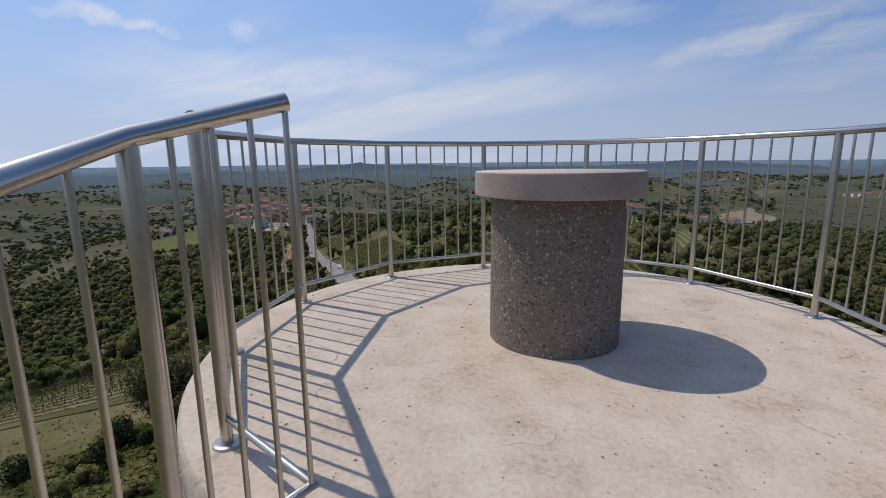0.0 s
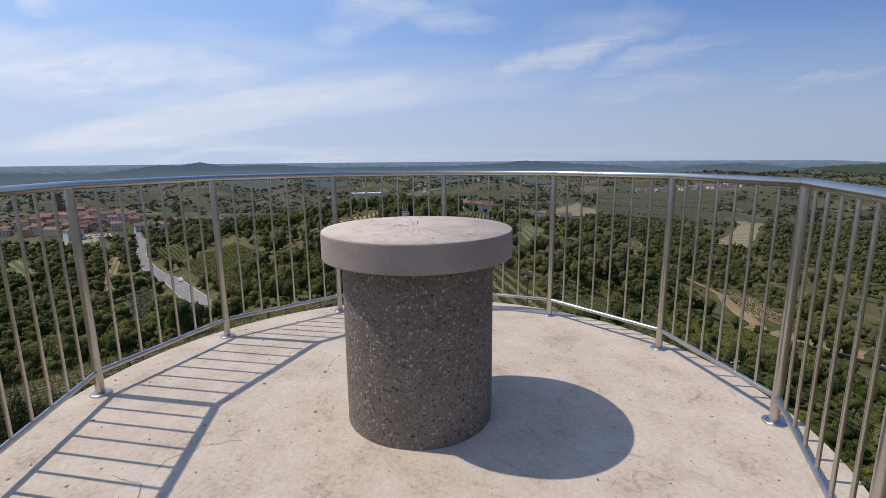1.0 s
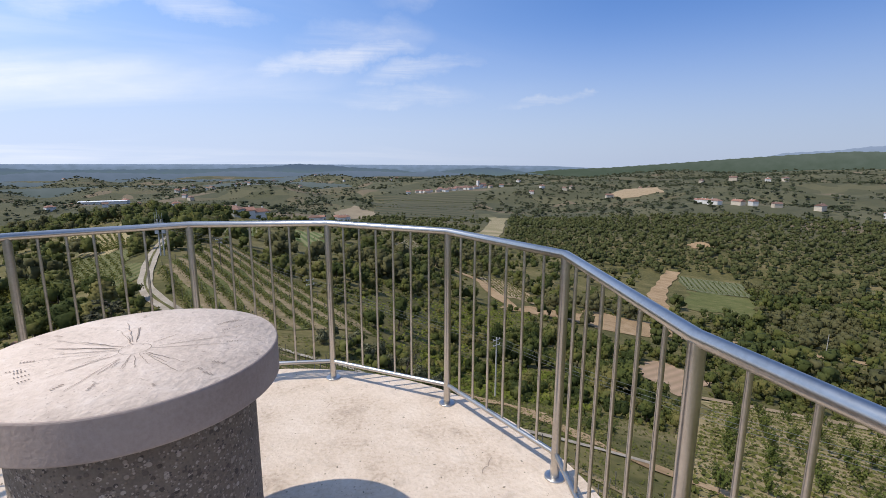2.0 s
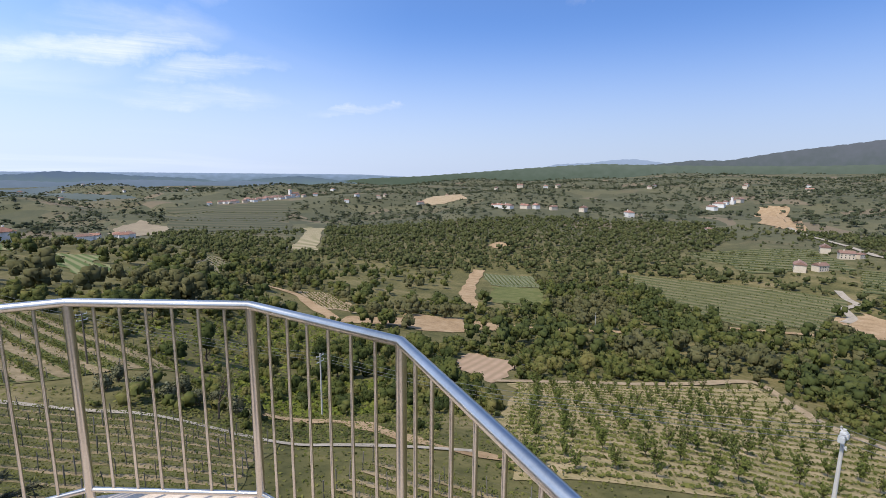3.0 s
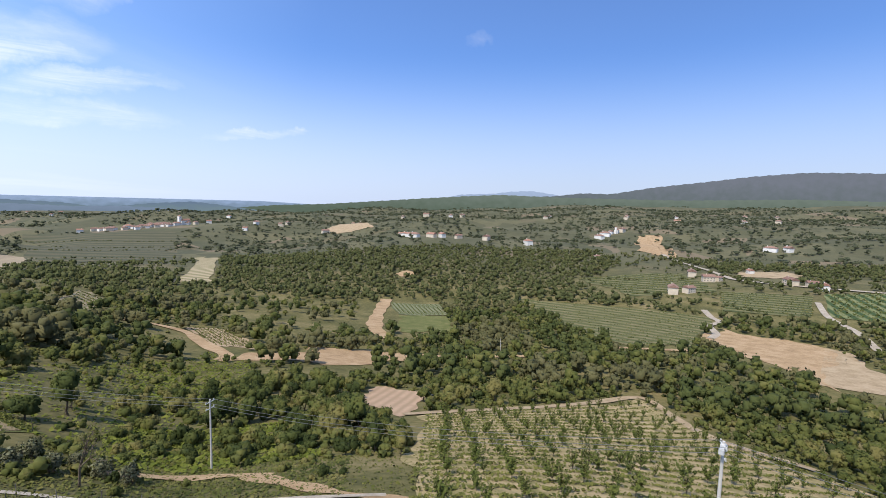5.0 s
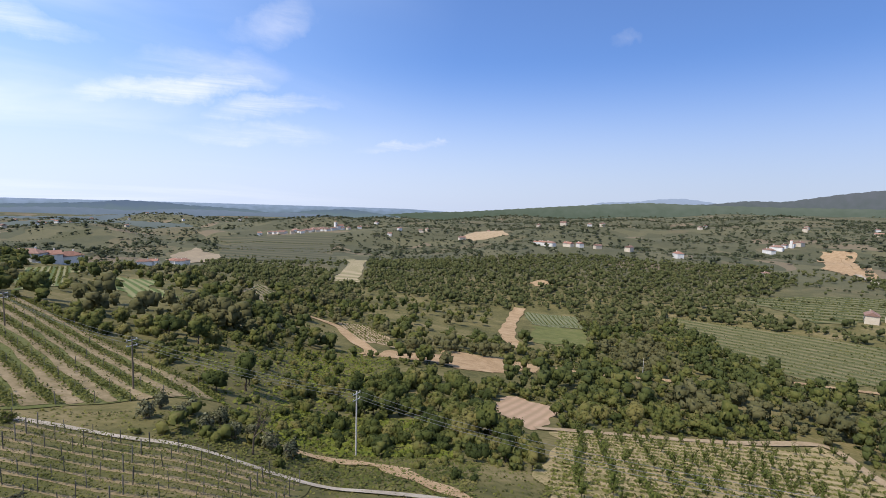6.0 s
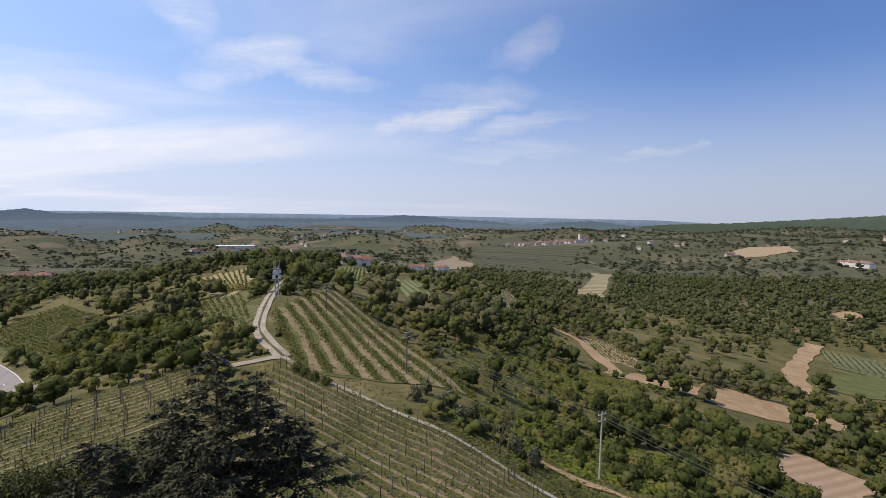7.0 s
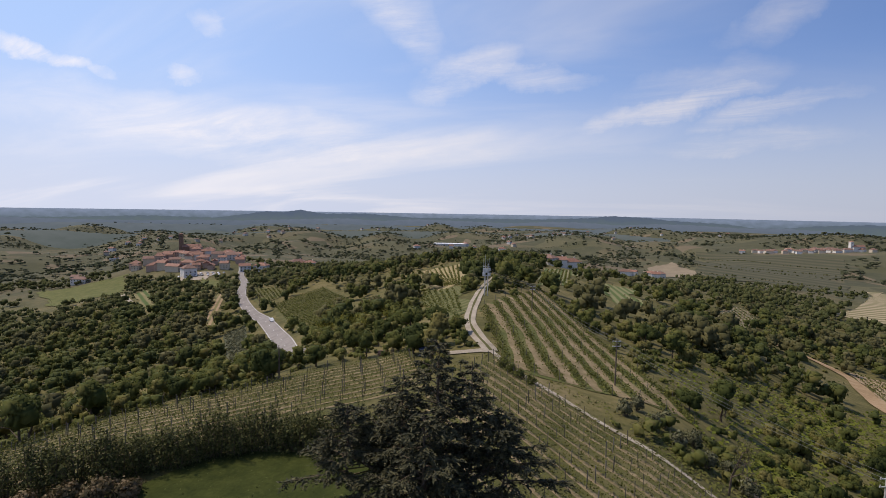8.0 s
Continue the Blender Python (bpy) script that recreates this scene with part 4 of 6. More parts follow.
def leaf_quads(P, N, size, g, slim=0.8, jitter=0.42, along=None):
    """Bent leaf clumps: one uneven quad at each point, facing roughly along N."""
    n = len(P)
    D = N + g.normal(0, jitter, (n, 3))
    D /= np.linalg.norm(D, axis=1)[:, None] + 1e-9
    ref = g.normal(0, 1, (n, 3)) if along is None else np.cross(along + g.normal(0, 0.35, (n, 3)), D)
    U = np.cross(D, ref)
    U /= np.linalg.norm(U, axis=1)[:, None] + 1e-9
    W = np.cross(D, U)
    s = size[:, None] * g.uniform(0.7, 1.3, (n, 1))
    a = g.uniform(0.6, 1.0, (n, 4, 1))
    sag = D * s * g.uniform(-0.35, 0.1, (n, 1))
    V = np.stack([P - U * s * a[:, 0] + sag, P - W * s * a[:, 1] * slim, P + U * s * a[:, 2] + sag, P + W * s * a[:, 3] * slim], 1)
    return V.reshape(-1, 3), np.arange(4 * n).reshape(n, 4)


def crown_points(n, g, lobes=9, wide=1.0, tall=1.0, low=0.25):
    """Points and outward directions on a crown of several lobes; radius about 1, standing from height 0 to about 2."""
    c = g.normal(0, 1, (lobes, 3))
    c /= np.linalg.norm(c, axis=1)[:, None]
    c = c * g.uniform(0.25, 0.62, (lobes, 1)) * np.array([wide, wide, tall * 0.9]) + np.array([0, 0, tall * (0.85 + low)])
    rad = g.uniform(0.30, 0.58, lobes)
    k = g.integers(0, lobes, n)
    d = g.normal(0, 1, (n, 3))
    d[:, 2] = np.abs(d[:, 2]) * 0.9 - 0.25
    d /= np.linalg.norm(d, axis=1)[:, None]
    P = c[k] + d * (rad[k] * g.uniform(0.82, 1.08, n))[:, None]
    return P, d, c, rad


CORNERS = np.array([(x, y, z) for z in (-1, 1) for x, y in ((-1, -1), (1, -1), (1, 1), (-1, 1))], float) / math.sqrt(3)
SIDES = np.array([(3, 2, 1, 0), (4, 5, 6, 7), (0, 1, 5, 4), (1, 2, 6, 5), (2, 3, 7, 6), (3, 0, 4, 7)])


def tree_mesh(g, leaves, size, wide=1.0, tall=1.0, lobes=9):
    """Leaf clumps over the uneven lobes of the crown: vertices, faces and shading directions."""
    P, d, c, rad = crown_points(leaves, g, lobes, wide, tall)
    V, F = leaf_quads(P, d, np.full(leaves, size), g)
    D = CORNERS[None] + g.normal(0, 0.16, (lobes, 8, 3))
    body = (c[:, None] + D * (rad * 0.86)[:, None, None]).reshape(-1, 3)
    faces = (SIDES[None] + len(V) + 8 * np.arange(lobes)[:, None, None]).reshape(-1, 4)
    N = crown_normals(body, D.reshape(-1, 3), tall, reps=1)
    return np.vstack([V, body]), np.vstack([F, faces]), np.vstack([crown_normals(P, d, tall), N])


def crown_normals(P, d, tall=1.0, soft=0.5, reps=4):
    """Directions for the leaves' shading: out of the lobe and out of the whole crown, for each corner of a leaf."""
    N = d + soft * (P - np.array([0, 0, tall * 0.8])) + np.array([0, 0, 0.15])
    N /= np.linalg.norm(N, axis=1)[:, None] + 1e-9
    return np.repeat(N, reps, axis=0)


def limb(V, F, a, b, r0, r1, sides=5):
    """Adds a tapered limb from a to b to the lists V and F."""
    a, b = np.array(a, float), np.array(b, float)
    d = (b - a) / (np.linalg.norm(b - a) + 1e-9)
    u = np.cross(d, [0.3, 0.9, 0.2])
    u /= np.linalg.norm(u)
    w = np.cross(d, u)
    k = len(V)
    for p, r in ((a, r0), (b, r1)):
        for i in range(sides):
            t = 2 * math.pi * i / sides
            V.append(p + r * (u * math.cos(t) + w * math.sin(t)))
    for i in range(sides):
        F.append((k + i, k + (i + 1) % sides, k + sides + (i + 1) % sides, k + sides + i))


def trunk_mesh(g, name="trunk"):
    """A tapered, slightly bent trunk with a few limbs, for a crown of radius 1."""
    V, F = [], []
    p = np.array([0, 0, -0.15])
    r = 0.075
    for i in range(3):
        q = p + np.array([g.normal(0, 0.05), g.normal(0, 0.05), 0.42])
        limb(V, F, p, q, r, r * 0.75, 7)
        p, r = q, r * 0.75
        for _ in range(2):
            e = q + np.array([g.normal(0, 0.38), g.normal(0, 0.38), g.uniform(0.25, 0.5)])
            limb(V, F, q, e, r * 0.6, r * 0.2)
    return fast_mesh(name, np.array(V), np.array(F), BARK, True)


def inside_any(x, y, polys):
    """Which of the points lie in any of the polygons."""
    hit = np.zeros(len(x), bool)
    for q in polys:
        lo, hi = q.min(0), q.max(0)
        m = (x >= lo[0]) & (x <= hi[0]) & (y >= lo[1]) & (y <= hi[1]) & ~hit
        if not m.any():
            continue
        px, py = x[m], y[m]
        c = np.zeros(len(px), bool)
        for (ax, ay), (bx, by) in zip(q, np.roll(q, -1, axis=0)):
            t = ((ay > py) != (by > py))
            with np.errstate(divide="ignore", invalid="ignore"):
                xi = (bx - ax) * (py - ay) / (by - ay) + ax
            c ^= t & (px < xi)
        hit[np.where(m)[0][c]] = True
    return hit


def field_noise(x, y, scale, ph=0.0):
    x, y = x / scale + ph, y / scale - ph
    return 0.5 + 0.25 * (np.sin(x + 1.7 * np.sin(y * 0.7)) + np.sin(1.3 * y + 1.1 * np.sin(x * 0.9 + 2))) + 0.12 * np.sin(3.1 * x + 2 * np.sin(2.3 * y)) + 0.12 * np.sin(2.9 * y + 1.7 * np.sin(2.7 * x))


# open ground besides the laid fields: the tower's foot, scrub, villages
OPEN.append(np.array([(-47, 100), (-50, 131), (-34, 133), (-32, 100)], float))
OPEN.append(np.array([(-30, -40), (-62, 8), (-64, 30), (-30, 60), (-24, 78), (10, 50), (40, 40), (60, 10), (40, -40)], float))
VILLAGES = [np.array(q, float) for q in (
    [(-575, 330), (-500, 470), (-400, 410), (-385, 350), (-430, 315), (-520, 320)],
    [(250, 1215), (270, 1330), (470, 1340), (470, 1230)],
    [(600, 520), (600, 720), (680, 740), (720, 520)],
    [(430, 105), (430, 150), (600, 165), (600, 110)],
    [(940, 400), (940, 450), (1090, 450), (1090, 400)],
    [(-45, 600), (40, 600), (40, 720), (-45, 720)],
)]
SCRUB = [np.array(q, float) for q in ([(22, 100), (36, 150), (66, 176), (72, 150), (50, 112)], [(6, 78), (2, 112), (40, 165), (62, 150), (44, 96), (20, 66)], [(12, 66), (20, 90), (44, 80), (36, 52)])]


DENSE = [np.array(q, float) for q in (
    [(213, 534), (360, 780), (484, 755), (551, 599), (606, 513), (680, 440), (752, 414), (714, 339), (596, 235), (489, 237), (400, 223), (369, 242), (376, 295), (313, 299), (237, 318), (189, 367), (169, 416)],
    [(303, 285), (351, 294), (374, 263), (352, 215), (321, 172), (276, 143), (253, 116), (228, 77), (218, 65), (168, 53), (149, 58), (119, 63), (100, 70), (96, 89), (107, 112), (138, 129), (167, 142), (215, 188)],
    [(218, 65), (218, 51), (214, 35), (214, 22), (224, 12), (127, 4), (128, 11), (143, 22), (157, 35), (163, 51)],
    [(33, 240), (36, 214), (50, 190), (48, 165), (32, 149), (18, 143), (7, 151), (-3, 159), (10, 200)],
    [(1117, 357), (1390, 277), (1245, 103), (772, 60), (744, 120), (647, 187), (798, 256)],
    [(26, 66), (22, 90), (40, 104), (66, 92), (62, 72), (44, 58)],
)]
# half-open ground: lone trees and bushes in rough grass
THIN = [np.array(q, float) for q in (
    [(-40, 178), (-59, 250), (-70, 420), (-20, 470), (60, 420), (66, 331), (44, 245), (-3, 159), (-6, 130), (-20, 150)],
    [(172, 335), (306, 277), (205, 194), (138, 204), (133, 257)],
    [(100, 250), (150, 420), (190, 360), (150, 250), (130, 180), (95, 180)],
    [(520, 220), (760, 380), (900, 330), (650, 190), (600, 60), (380, 0), (380, 100), (400, 180)],
)]


def scatter(count, r0, r1, b0=-106, b1=80, seed=1):
    g = np.random.default_rng(seed)
    r = np.sqrt(g.uniform(r0**2, r1**2, count))
    b = np.radians(g.uniform(b0, b1, count))
    return -r * np.sin(b), r * np.cos(b), r, np.degrees(b), g


def woodland(x, y, r, b):
    """Chance of a tree: dense near and on the right-hand slopes; far off, closed woods with open fields between."""
    n = field_noise(x, y, 60)
    dense = np.clip((n - 0.25) / 0.15, 0.14, 1)
    n2 = 0.65 * field_noise(x, y, 120, 2.0) + 0.35 * field_noise(x, y, 41, 5.0)
    farm = np.clip((n2 - np.where(b < -20, 0.24, 0.41)) / 0.04, 0.004, 1)
    belt = ((b < -22) & (b > -64) & (r > 400) & (r < 860)) * 0.95
    t = np.clip((r - 520) / 220, 0, 1)
    return dense * (1 - t) + np.maximum(farm, belt * np.clip((n - 0.1) / 0.2, 0.3, 1)) * t


def plant(count, r0, r1, seed, gap):
    x, y, r, b, g = scatter(count, r0, r1, seed=seed)
    keep = (g.uniform(0, 1, count) < woodland(x, y, r, b)) | inside_any(x, y, DENSE)
    keep &= ~inside_any(x, y, OPEN) & ~inside_any(x, y, VILLAGES)
    keep &= ~(inside_any(x, y, THIN) & ~inside_any(x, y, DENSE) & (g.uniform(0, 1, count) < 0.84))
    thin = inside_any(x, y, SCRUB)
    keep &= ~(thin & (g.uniform(0, 1, count) < 0.95))
    x, y, r = x[keep], y[keep], r[keep]
    seen, sel = {}, []
    for i in range(len(x)):
        c = (int(x[i] // gap), int(y[i] // gap))
        if c not in seen:
            seen[c] = 1
            sel.append(i)
    return x[sel], y[sel], r[sel], g


def joined(name, protos, x, y, s, g, mat, label, category, sink=0.0, squash=(0.85, 1.2)):
    """Many copies of small forms in one mesh."""
    VV, FF, NN, k = [], [], [], 0
    which = g.integers(0, len(protos), len(x))
    z = land(x, y) - sink
    for w, (V, F, N) in enumerate(protos):
        m = np.where(which == w)[0]
        if not len(m):
            continue
        a = g.uniform(0, 6.283, len(m))
        c, sn = np.cos(a)[:, None], np.sin(a)[:, None]
        sc = s[m][:, None]
        h = g.uniform(*squash, len(m))[:, None]
        X = (V[:, 0] * c - V[:, 1] * sn) * sc + x[m][:, None]
        Y = (V[:, 0] * sn + V[:, 1] * c) * sc + y[m][:, None]
        Z = V[:, 2] * sc * h + z[m][:, None]
        VV.append(np.stack([X, Y, Z], -1).reshape(-1, 3))
        NN.append(np.stack([N[:, 0] * c - N[:, 1] * sn, N[:, 0] * sn + N[:, 1] * c, N[:, 2] + 0 * c], -1).reshape(-1, 3))
        FF.append((F[None] + (np.arange(len(m)) * len(V))[:, None, None]).reshape(-1, F.shape[1]) + k)
        k += len(m) * len(V)
    return tagged(new(name, fast_mesh(name, np.vstack(VV), np.vstack(FF), mat, True, np.vstack(NN))), label, category, "", "stuff")


# trees close to the tower, each a thing of its own
g0 = np.random.default_rng(11)
PROTO = []
for i in range(6):
    wide, tall = (1.0, 1.0) if i < 4 else (0.62, 1.35)
    V, F, N = tree_mesh(g0, 400, 0.10, wide, tall, 13 + i)
    PROTO.append((fast_mesh("crown", V, F, LEAF_TREE, True, N), trunk_mesh(g0)))
bush_protos = []
for i in range(3):
    V, F, N = tree_mesh(g0, 220, 0.125, 1.15, 0.62, 10)
    bush_protos.append(fast_mesh("foliage", V - np.array([0, 0, 0.25]), F, LEAF_TREE, True, N))


def tree(x, y, s, k, turn, label, name="tree", category="tree", group="trees on the near slopes"):
    ob = tagged(new(name), label, category, group)
    ob.location, ob.rotation_euler, ob.scale = (x, y, float(land(x, y)[0])), (0, 0, turn), (s, s, s)
    part("crown", PROTO[k][0], ob)
    part("trunk", PROTO[k][1], ob)
    return ob


x, y, r, g = plant(1900, 62, 150, 3, 4.6)
order = np.argsort(r)
x, y = x[order], y[order]
near = 290
for i in range(min(near, len(x))):
    s = 1.0 + 2.2 * g.uniform() ** 1.3
    k = int(g.integers(0, 6))
    tree(x[i], y[i], s, k, g.uniform(0, 6.28), "slender green tree in spring leaf on the slope" if k > 3 else "broad green tree in spring leaf on the slope")
joined("slope_wood", [tree_mesh(g0, 150, 0.135, 1.0, 1.0, 14) for _ in range(5)], x[near:], y[near:], g.uniform(1.3, 2.9, max(0, len(x) - near)), g, LEAF, "mixed young wood on the lower slopes", "wood", 0.3)
# low bushes on the open scrub
gs = np.random.default_rng(21)
for q in SCRUB:
    lo, hi = q.min(0), q.max(0)
    for _ in range(70):
        px, py = gs.uniform(lo[0], hi[0]), gs.uniform(lo[1], hi[1])
        if inside_any(np.array([px]), np.array([py]), [q])[0] and not inside_any(np.array([px]), np.array([py]), OPEN)[0]:
            s = gs.uniform(0.7, 1.5)
            ob = tagged(new("bush", bush_protos[int(gs.integers(0, 3))]), "low green bush on the rough slope", "bush", "bushes on the rough slope")
            ob.location, ob.scale, ob.rotation_euler = (px, py, float(land(px, py)[0])), (s, s, s), (0, 0, gs.uniform(0, 6.28))

THICKET = np.array([(27, 58), (18, 92), (30, 118), (58, 124), (72, 98), (66, 72), (46, 46)], float)
for _ in range(260):
    px, py = gs.uniform(16, 74), gs.uniform(44, 126)
    if inside_any(np.array([px]), np.array([py]), [THICKET])[0] and not inside_any(np.array([px]), np.array([py]), OPEN[:-1])[0]:
        s = gs.uniform(0.9, 2.3)
        ob = tagged(new("bush", bush_protos[int(gs.integers(0, 3))]), "dense green bush in the thicket below the path", "bush", "bushes in the thicket")
        ob.location, ob.scale, ob.rotation_euler = (px, py, float(land(px, py)[0])), (s, s, s * gs.uniform(0.9, 1.5)), (0, 0, gs.uniform(0, 6.28))

mid_protos = [tree_mesh(g0, 52, 0.175, 1.0, 1.0, 7) for _ in range(5)] + [tree_mesh(g0, 42, 0.165, 0.65, 1.3, 6) for _ in range(2)]
x, y, r, g = plant(13500, 150, 370, 5, 4.8)
size = 1.5 + 2.9 * g.uniform(0, 1, len(x)) ** 1.3
sort = field_noise(x, y, 17, 3.0) + g.normal(0, 0.16, len(x))
for mat, m, label in ((LEAF_DARK, sort < 0.36, "dark green trees in the mixed wood"), (LEAF, (sort >= 0.36) & (sort < 0.66), "dense mixed wood in fresh spring leaf"), (LEAF_PALE, sort >= 0.66, "pale trees just coming into leaf in the wood")):
    joined("wood", mid_protos, x[m], y[m], size[m], g, mat, label, "wood", 0.4)
far_protos = [tree_mesh(g0, 8, 0.32, 1.0, 0.95, 3) for _ in range(6)]
distant_protos = [tree_mesh(g0, 3, 0.55, 1.15, 0.9, 2) for _ in range(6)]
x, y, r, g = plant(21000, 370, 760, 6, 5.4)
joined("far_wood", far_protos, x, y, 2.4 + 3.0 * g.uniform(0, 1, len(x)) ** 1.5, g, WOODS, "dense green wood across the valley", "wood", 0.8)
x, y, r, g = plant(23000, 760, 2300, 8, 8)
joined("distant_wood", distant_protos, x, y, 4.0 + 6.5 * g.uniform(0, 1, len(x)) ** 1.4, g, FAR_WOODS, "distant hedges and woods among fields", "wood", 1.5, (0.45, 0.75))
# hedgerows between the far fields
gr = np.random.default_rng(23)
HX, HY = [], []
for _ in range(170):
    b, r = math.radians(gr.uniform(-95, 66)), gr.uniform(620, 2200)
    a = b + math.radians(gr.choice([0, 90])) + gr.normal(0, 0.3)
    n = int(gr.integers(8, 34))
    t = np.arange(n) * 6.5
    HX.append(-r * math.sin(b) + t * math.cos(a) + gr.normal(0, 1.2, n))
    HY.append(r * math.cos(b) + t * math.sin(a) + gr.normal(0, 1.2, n))
HX, HY = np.concatenate(HX), np.concatenate(HY)
m = ~inside_any(HX, HY, OPEN) & ~inside_any(HX, HY, VILLAGES)
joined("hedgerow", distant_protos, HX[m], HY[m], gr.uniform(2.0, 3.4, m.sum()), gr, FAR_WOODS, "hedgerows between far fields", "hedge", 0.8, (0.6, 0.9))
x, y, r, b, g = scatter(2600, 2300, 3500, seed=9)
m = field_noise(x, y, 170, 1.0) > 0.52
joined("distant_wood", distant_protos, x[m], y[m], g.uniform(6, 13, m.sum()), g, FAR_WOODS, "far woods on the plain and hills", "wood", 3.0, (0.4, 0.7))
x, y, r, g = plant(4300, 60, 165, 14, 2.7)
joined("undergrowth", [tree_mesh(g0, 16, 0.24, 1.25, 0.55, 4) for _ in range(4)], x, y, g.uniform(1.0, 2.1, len(x)), g, LEAF, "dense bushes and brambles on the near slopes", "undergrowth", 0.4)
x, y, r, g = plant(3800, 165, 330, 12, 3.4)
joined("undergrowth", [tree_mesh(g0, 8, 0.28, 1.2, 0.6, 3) for _ in range(4)], x, y, g.uniform(0.8, 1.6, len(x)), g, LEAF, "low undergrowth and brambles between the trees", "undergrowth", 0.3)


def up_normals(n, g):
    N = np.array([0, 0, 1.0]) + g.normal(0, 0.35, (n, 3))
    return N / np.linalg.norm(N, axis=1)[:, None]


TERRACE_HEDGES = [
    [(116, 1258), (225, 1081), (317, 1007)], [(100, 1060), (200, 970), (290, 920)], [(81, 916), (167, 880), (264, 852)], [(80, 835), (163, 782), (214, 741)],
    [(483, 248), (437, 165), (421, 107), (421, 72)], [(403, 190), (402, 142), (383, 90)], [(483, 211), (518, 153), (598, 114), (525, 60)], [(427, 117), (410, 60), (402, 28)],
]
HX, HY = [], []
for line in TERRACE_HEDGES:
    C = curve_through(line, 4.2)
    C = C[gr.uniform(0, 1, len(C)) < 0.8]
    HX.append(C[:, 0] + gr.normal(0, 1.3, len(C)))
    HY.append(C[:, 1] + gr.normal(0, 1.3, len(C)))
HX, HY = np.concatenate(HX), np.concatenate(HY)
joined("hedgerow", far_protos, HX, HY, gr.uniform(1.3, 2.8, len(HX)), gr, WOODS, "hedges and small trees along the terrace banks", "hedge", 0.4, (0.7, 1.0))


def grass_clumps(q, n, seed, size, mat, label):
    gg = np.random.default_rng(seed)
    lo, hi = q.min(0), q.max(0)
    P = np.column_stack([gg.uniform(lo[0], hi[0], n), gg.uniform(lo[1], hi[1], n)])
    P = P[inside_any(P[:, 0], P[:, 1], [q])]
    P3 = np.column_stack([P, land(P[:, 0], P[:, 1]) + size * 0.5])
    V, F = leaf_quads(P3, np.tile([0, 0.0, 1.0], (len(P3), 1)), gg.uniform(0.6, 1.4, len(P3)) * size, gg)
    tagged(new("rough_grass", fast_mesh("rough_grass", V, F, mat, True, np.repeat(up_normals(len(P3), gg), 4, axis=0))), label, "grass", "", "stuff")


for i, q in enumerate(SCRUB):
    grass_clumps(q, 5200, 31 + i, 0.42, BRACKEN, "rough bright green growth on the slope")


NEAR_GROUND = np.array([(-30, 44), (-27, 78), (14, 66), (34, 56), (60, 40), (50, 8), (20, 20)], float)
PATH_BANK = np.array([(-2, 58), (8, 74), (26, 68), (38, 50), (27, 36), (16, 46)], float)
grass_clumps(PATH_BANK, 9000, 43, 0.24, LEAF, "rough dry grass and weeds beside the clay path")
for _ in range(46):
    px, py = gs.uniform(-2, 38), gs.uniform(38, 74)
    if inside_any(np.array([px]), np.array([py]), [PATH_BANK])[0] and not inside_any(np.array([px]), np.array([py]), OPEN[:-1])[0]:
        s = gs.uniform(0.35, 0.9)
        ob = tagged(new("bush", bush_protos[int(gs.integers(0, 3))]), "small green bush on the grassy bank", "bush", "bushes on the grassy bank")
        ob.location, ob.scale, ob.rotation_euler = (px, py, float(land(px, py)[0])), (s, s, s * gs.uniform(0.9, 1.5)), (0, 0, gs.uniform(0, 6.28))
grass_clumps(NEAR_GROUND, 15000, 41, 0.19, VINE, "short rough grass on the hilltop")
grass_clumps(np.array([(-56, 10), (-56, 24), (-27, 44), (-8, 30), (-20, -10)], float), 7000, 42, 0.13, HEDGE_LEAF, "short dark grass round the garden")
ROUGH = np.array([(-54, 0), (-47, 8), (-44, 18), (-37, 19), (-31, 8), (-38, -6)], float)
grass_clumps(ROUGH, 7000, 44, 0.30, LEAF, "rough weeds below the crest vineyard")
for _ in range(44):
    px, py = gs.uniform(-54, -31), gs.uniform(-6, 19)
    if inside_any(np.array([px]), np.array([py]), [ROUGH])[0]:
        s = gs.uniform(0.5, 1.2)
        ob = tagged(new("bush", bush_protos[int(gs.integers(0, 3))]), "dark green bush on the rough bank", "bush", "bushes on the rough bank")
        ob.location, ob.scale, ob.rotation_euler = (px, py, float(land(px, py)[0])), (s, s, s * gs.uniform(0.9, 1.4)), (0, 0, gs.uniform(0, 6.28))


# ---- vineyards and orchard ----
def rows_between(A, B, C, D, n):
    A, B, C, D = [np.array(q, float) for q in (A, B, C, D)]
    return [(A + (D - A) * t, B + (C - B) * t) for t in (np.arange(n) + 0.5) / n]


stake_mesh = tube_mesh("stake", [(0, 0, -0.2), (0, 0, 1.9)], 0.055, STAKE, 6)
thin_stake = tube_mesh("stake", [(0, 0, -0.2), (0, 0, 1.75)], 0.038, STAKE, 5)


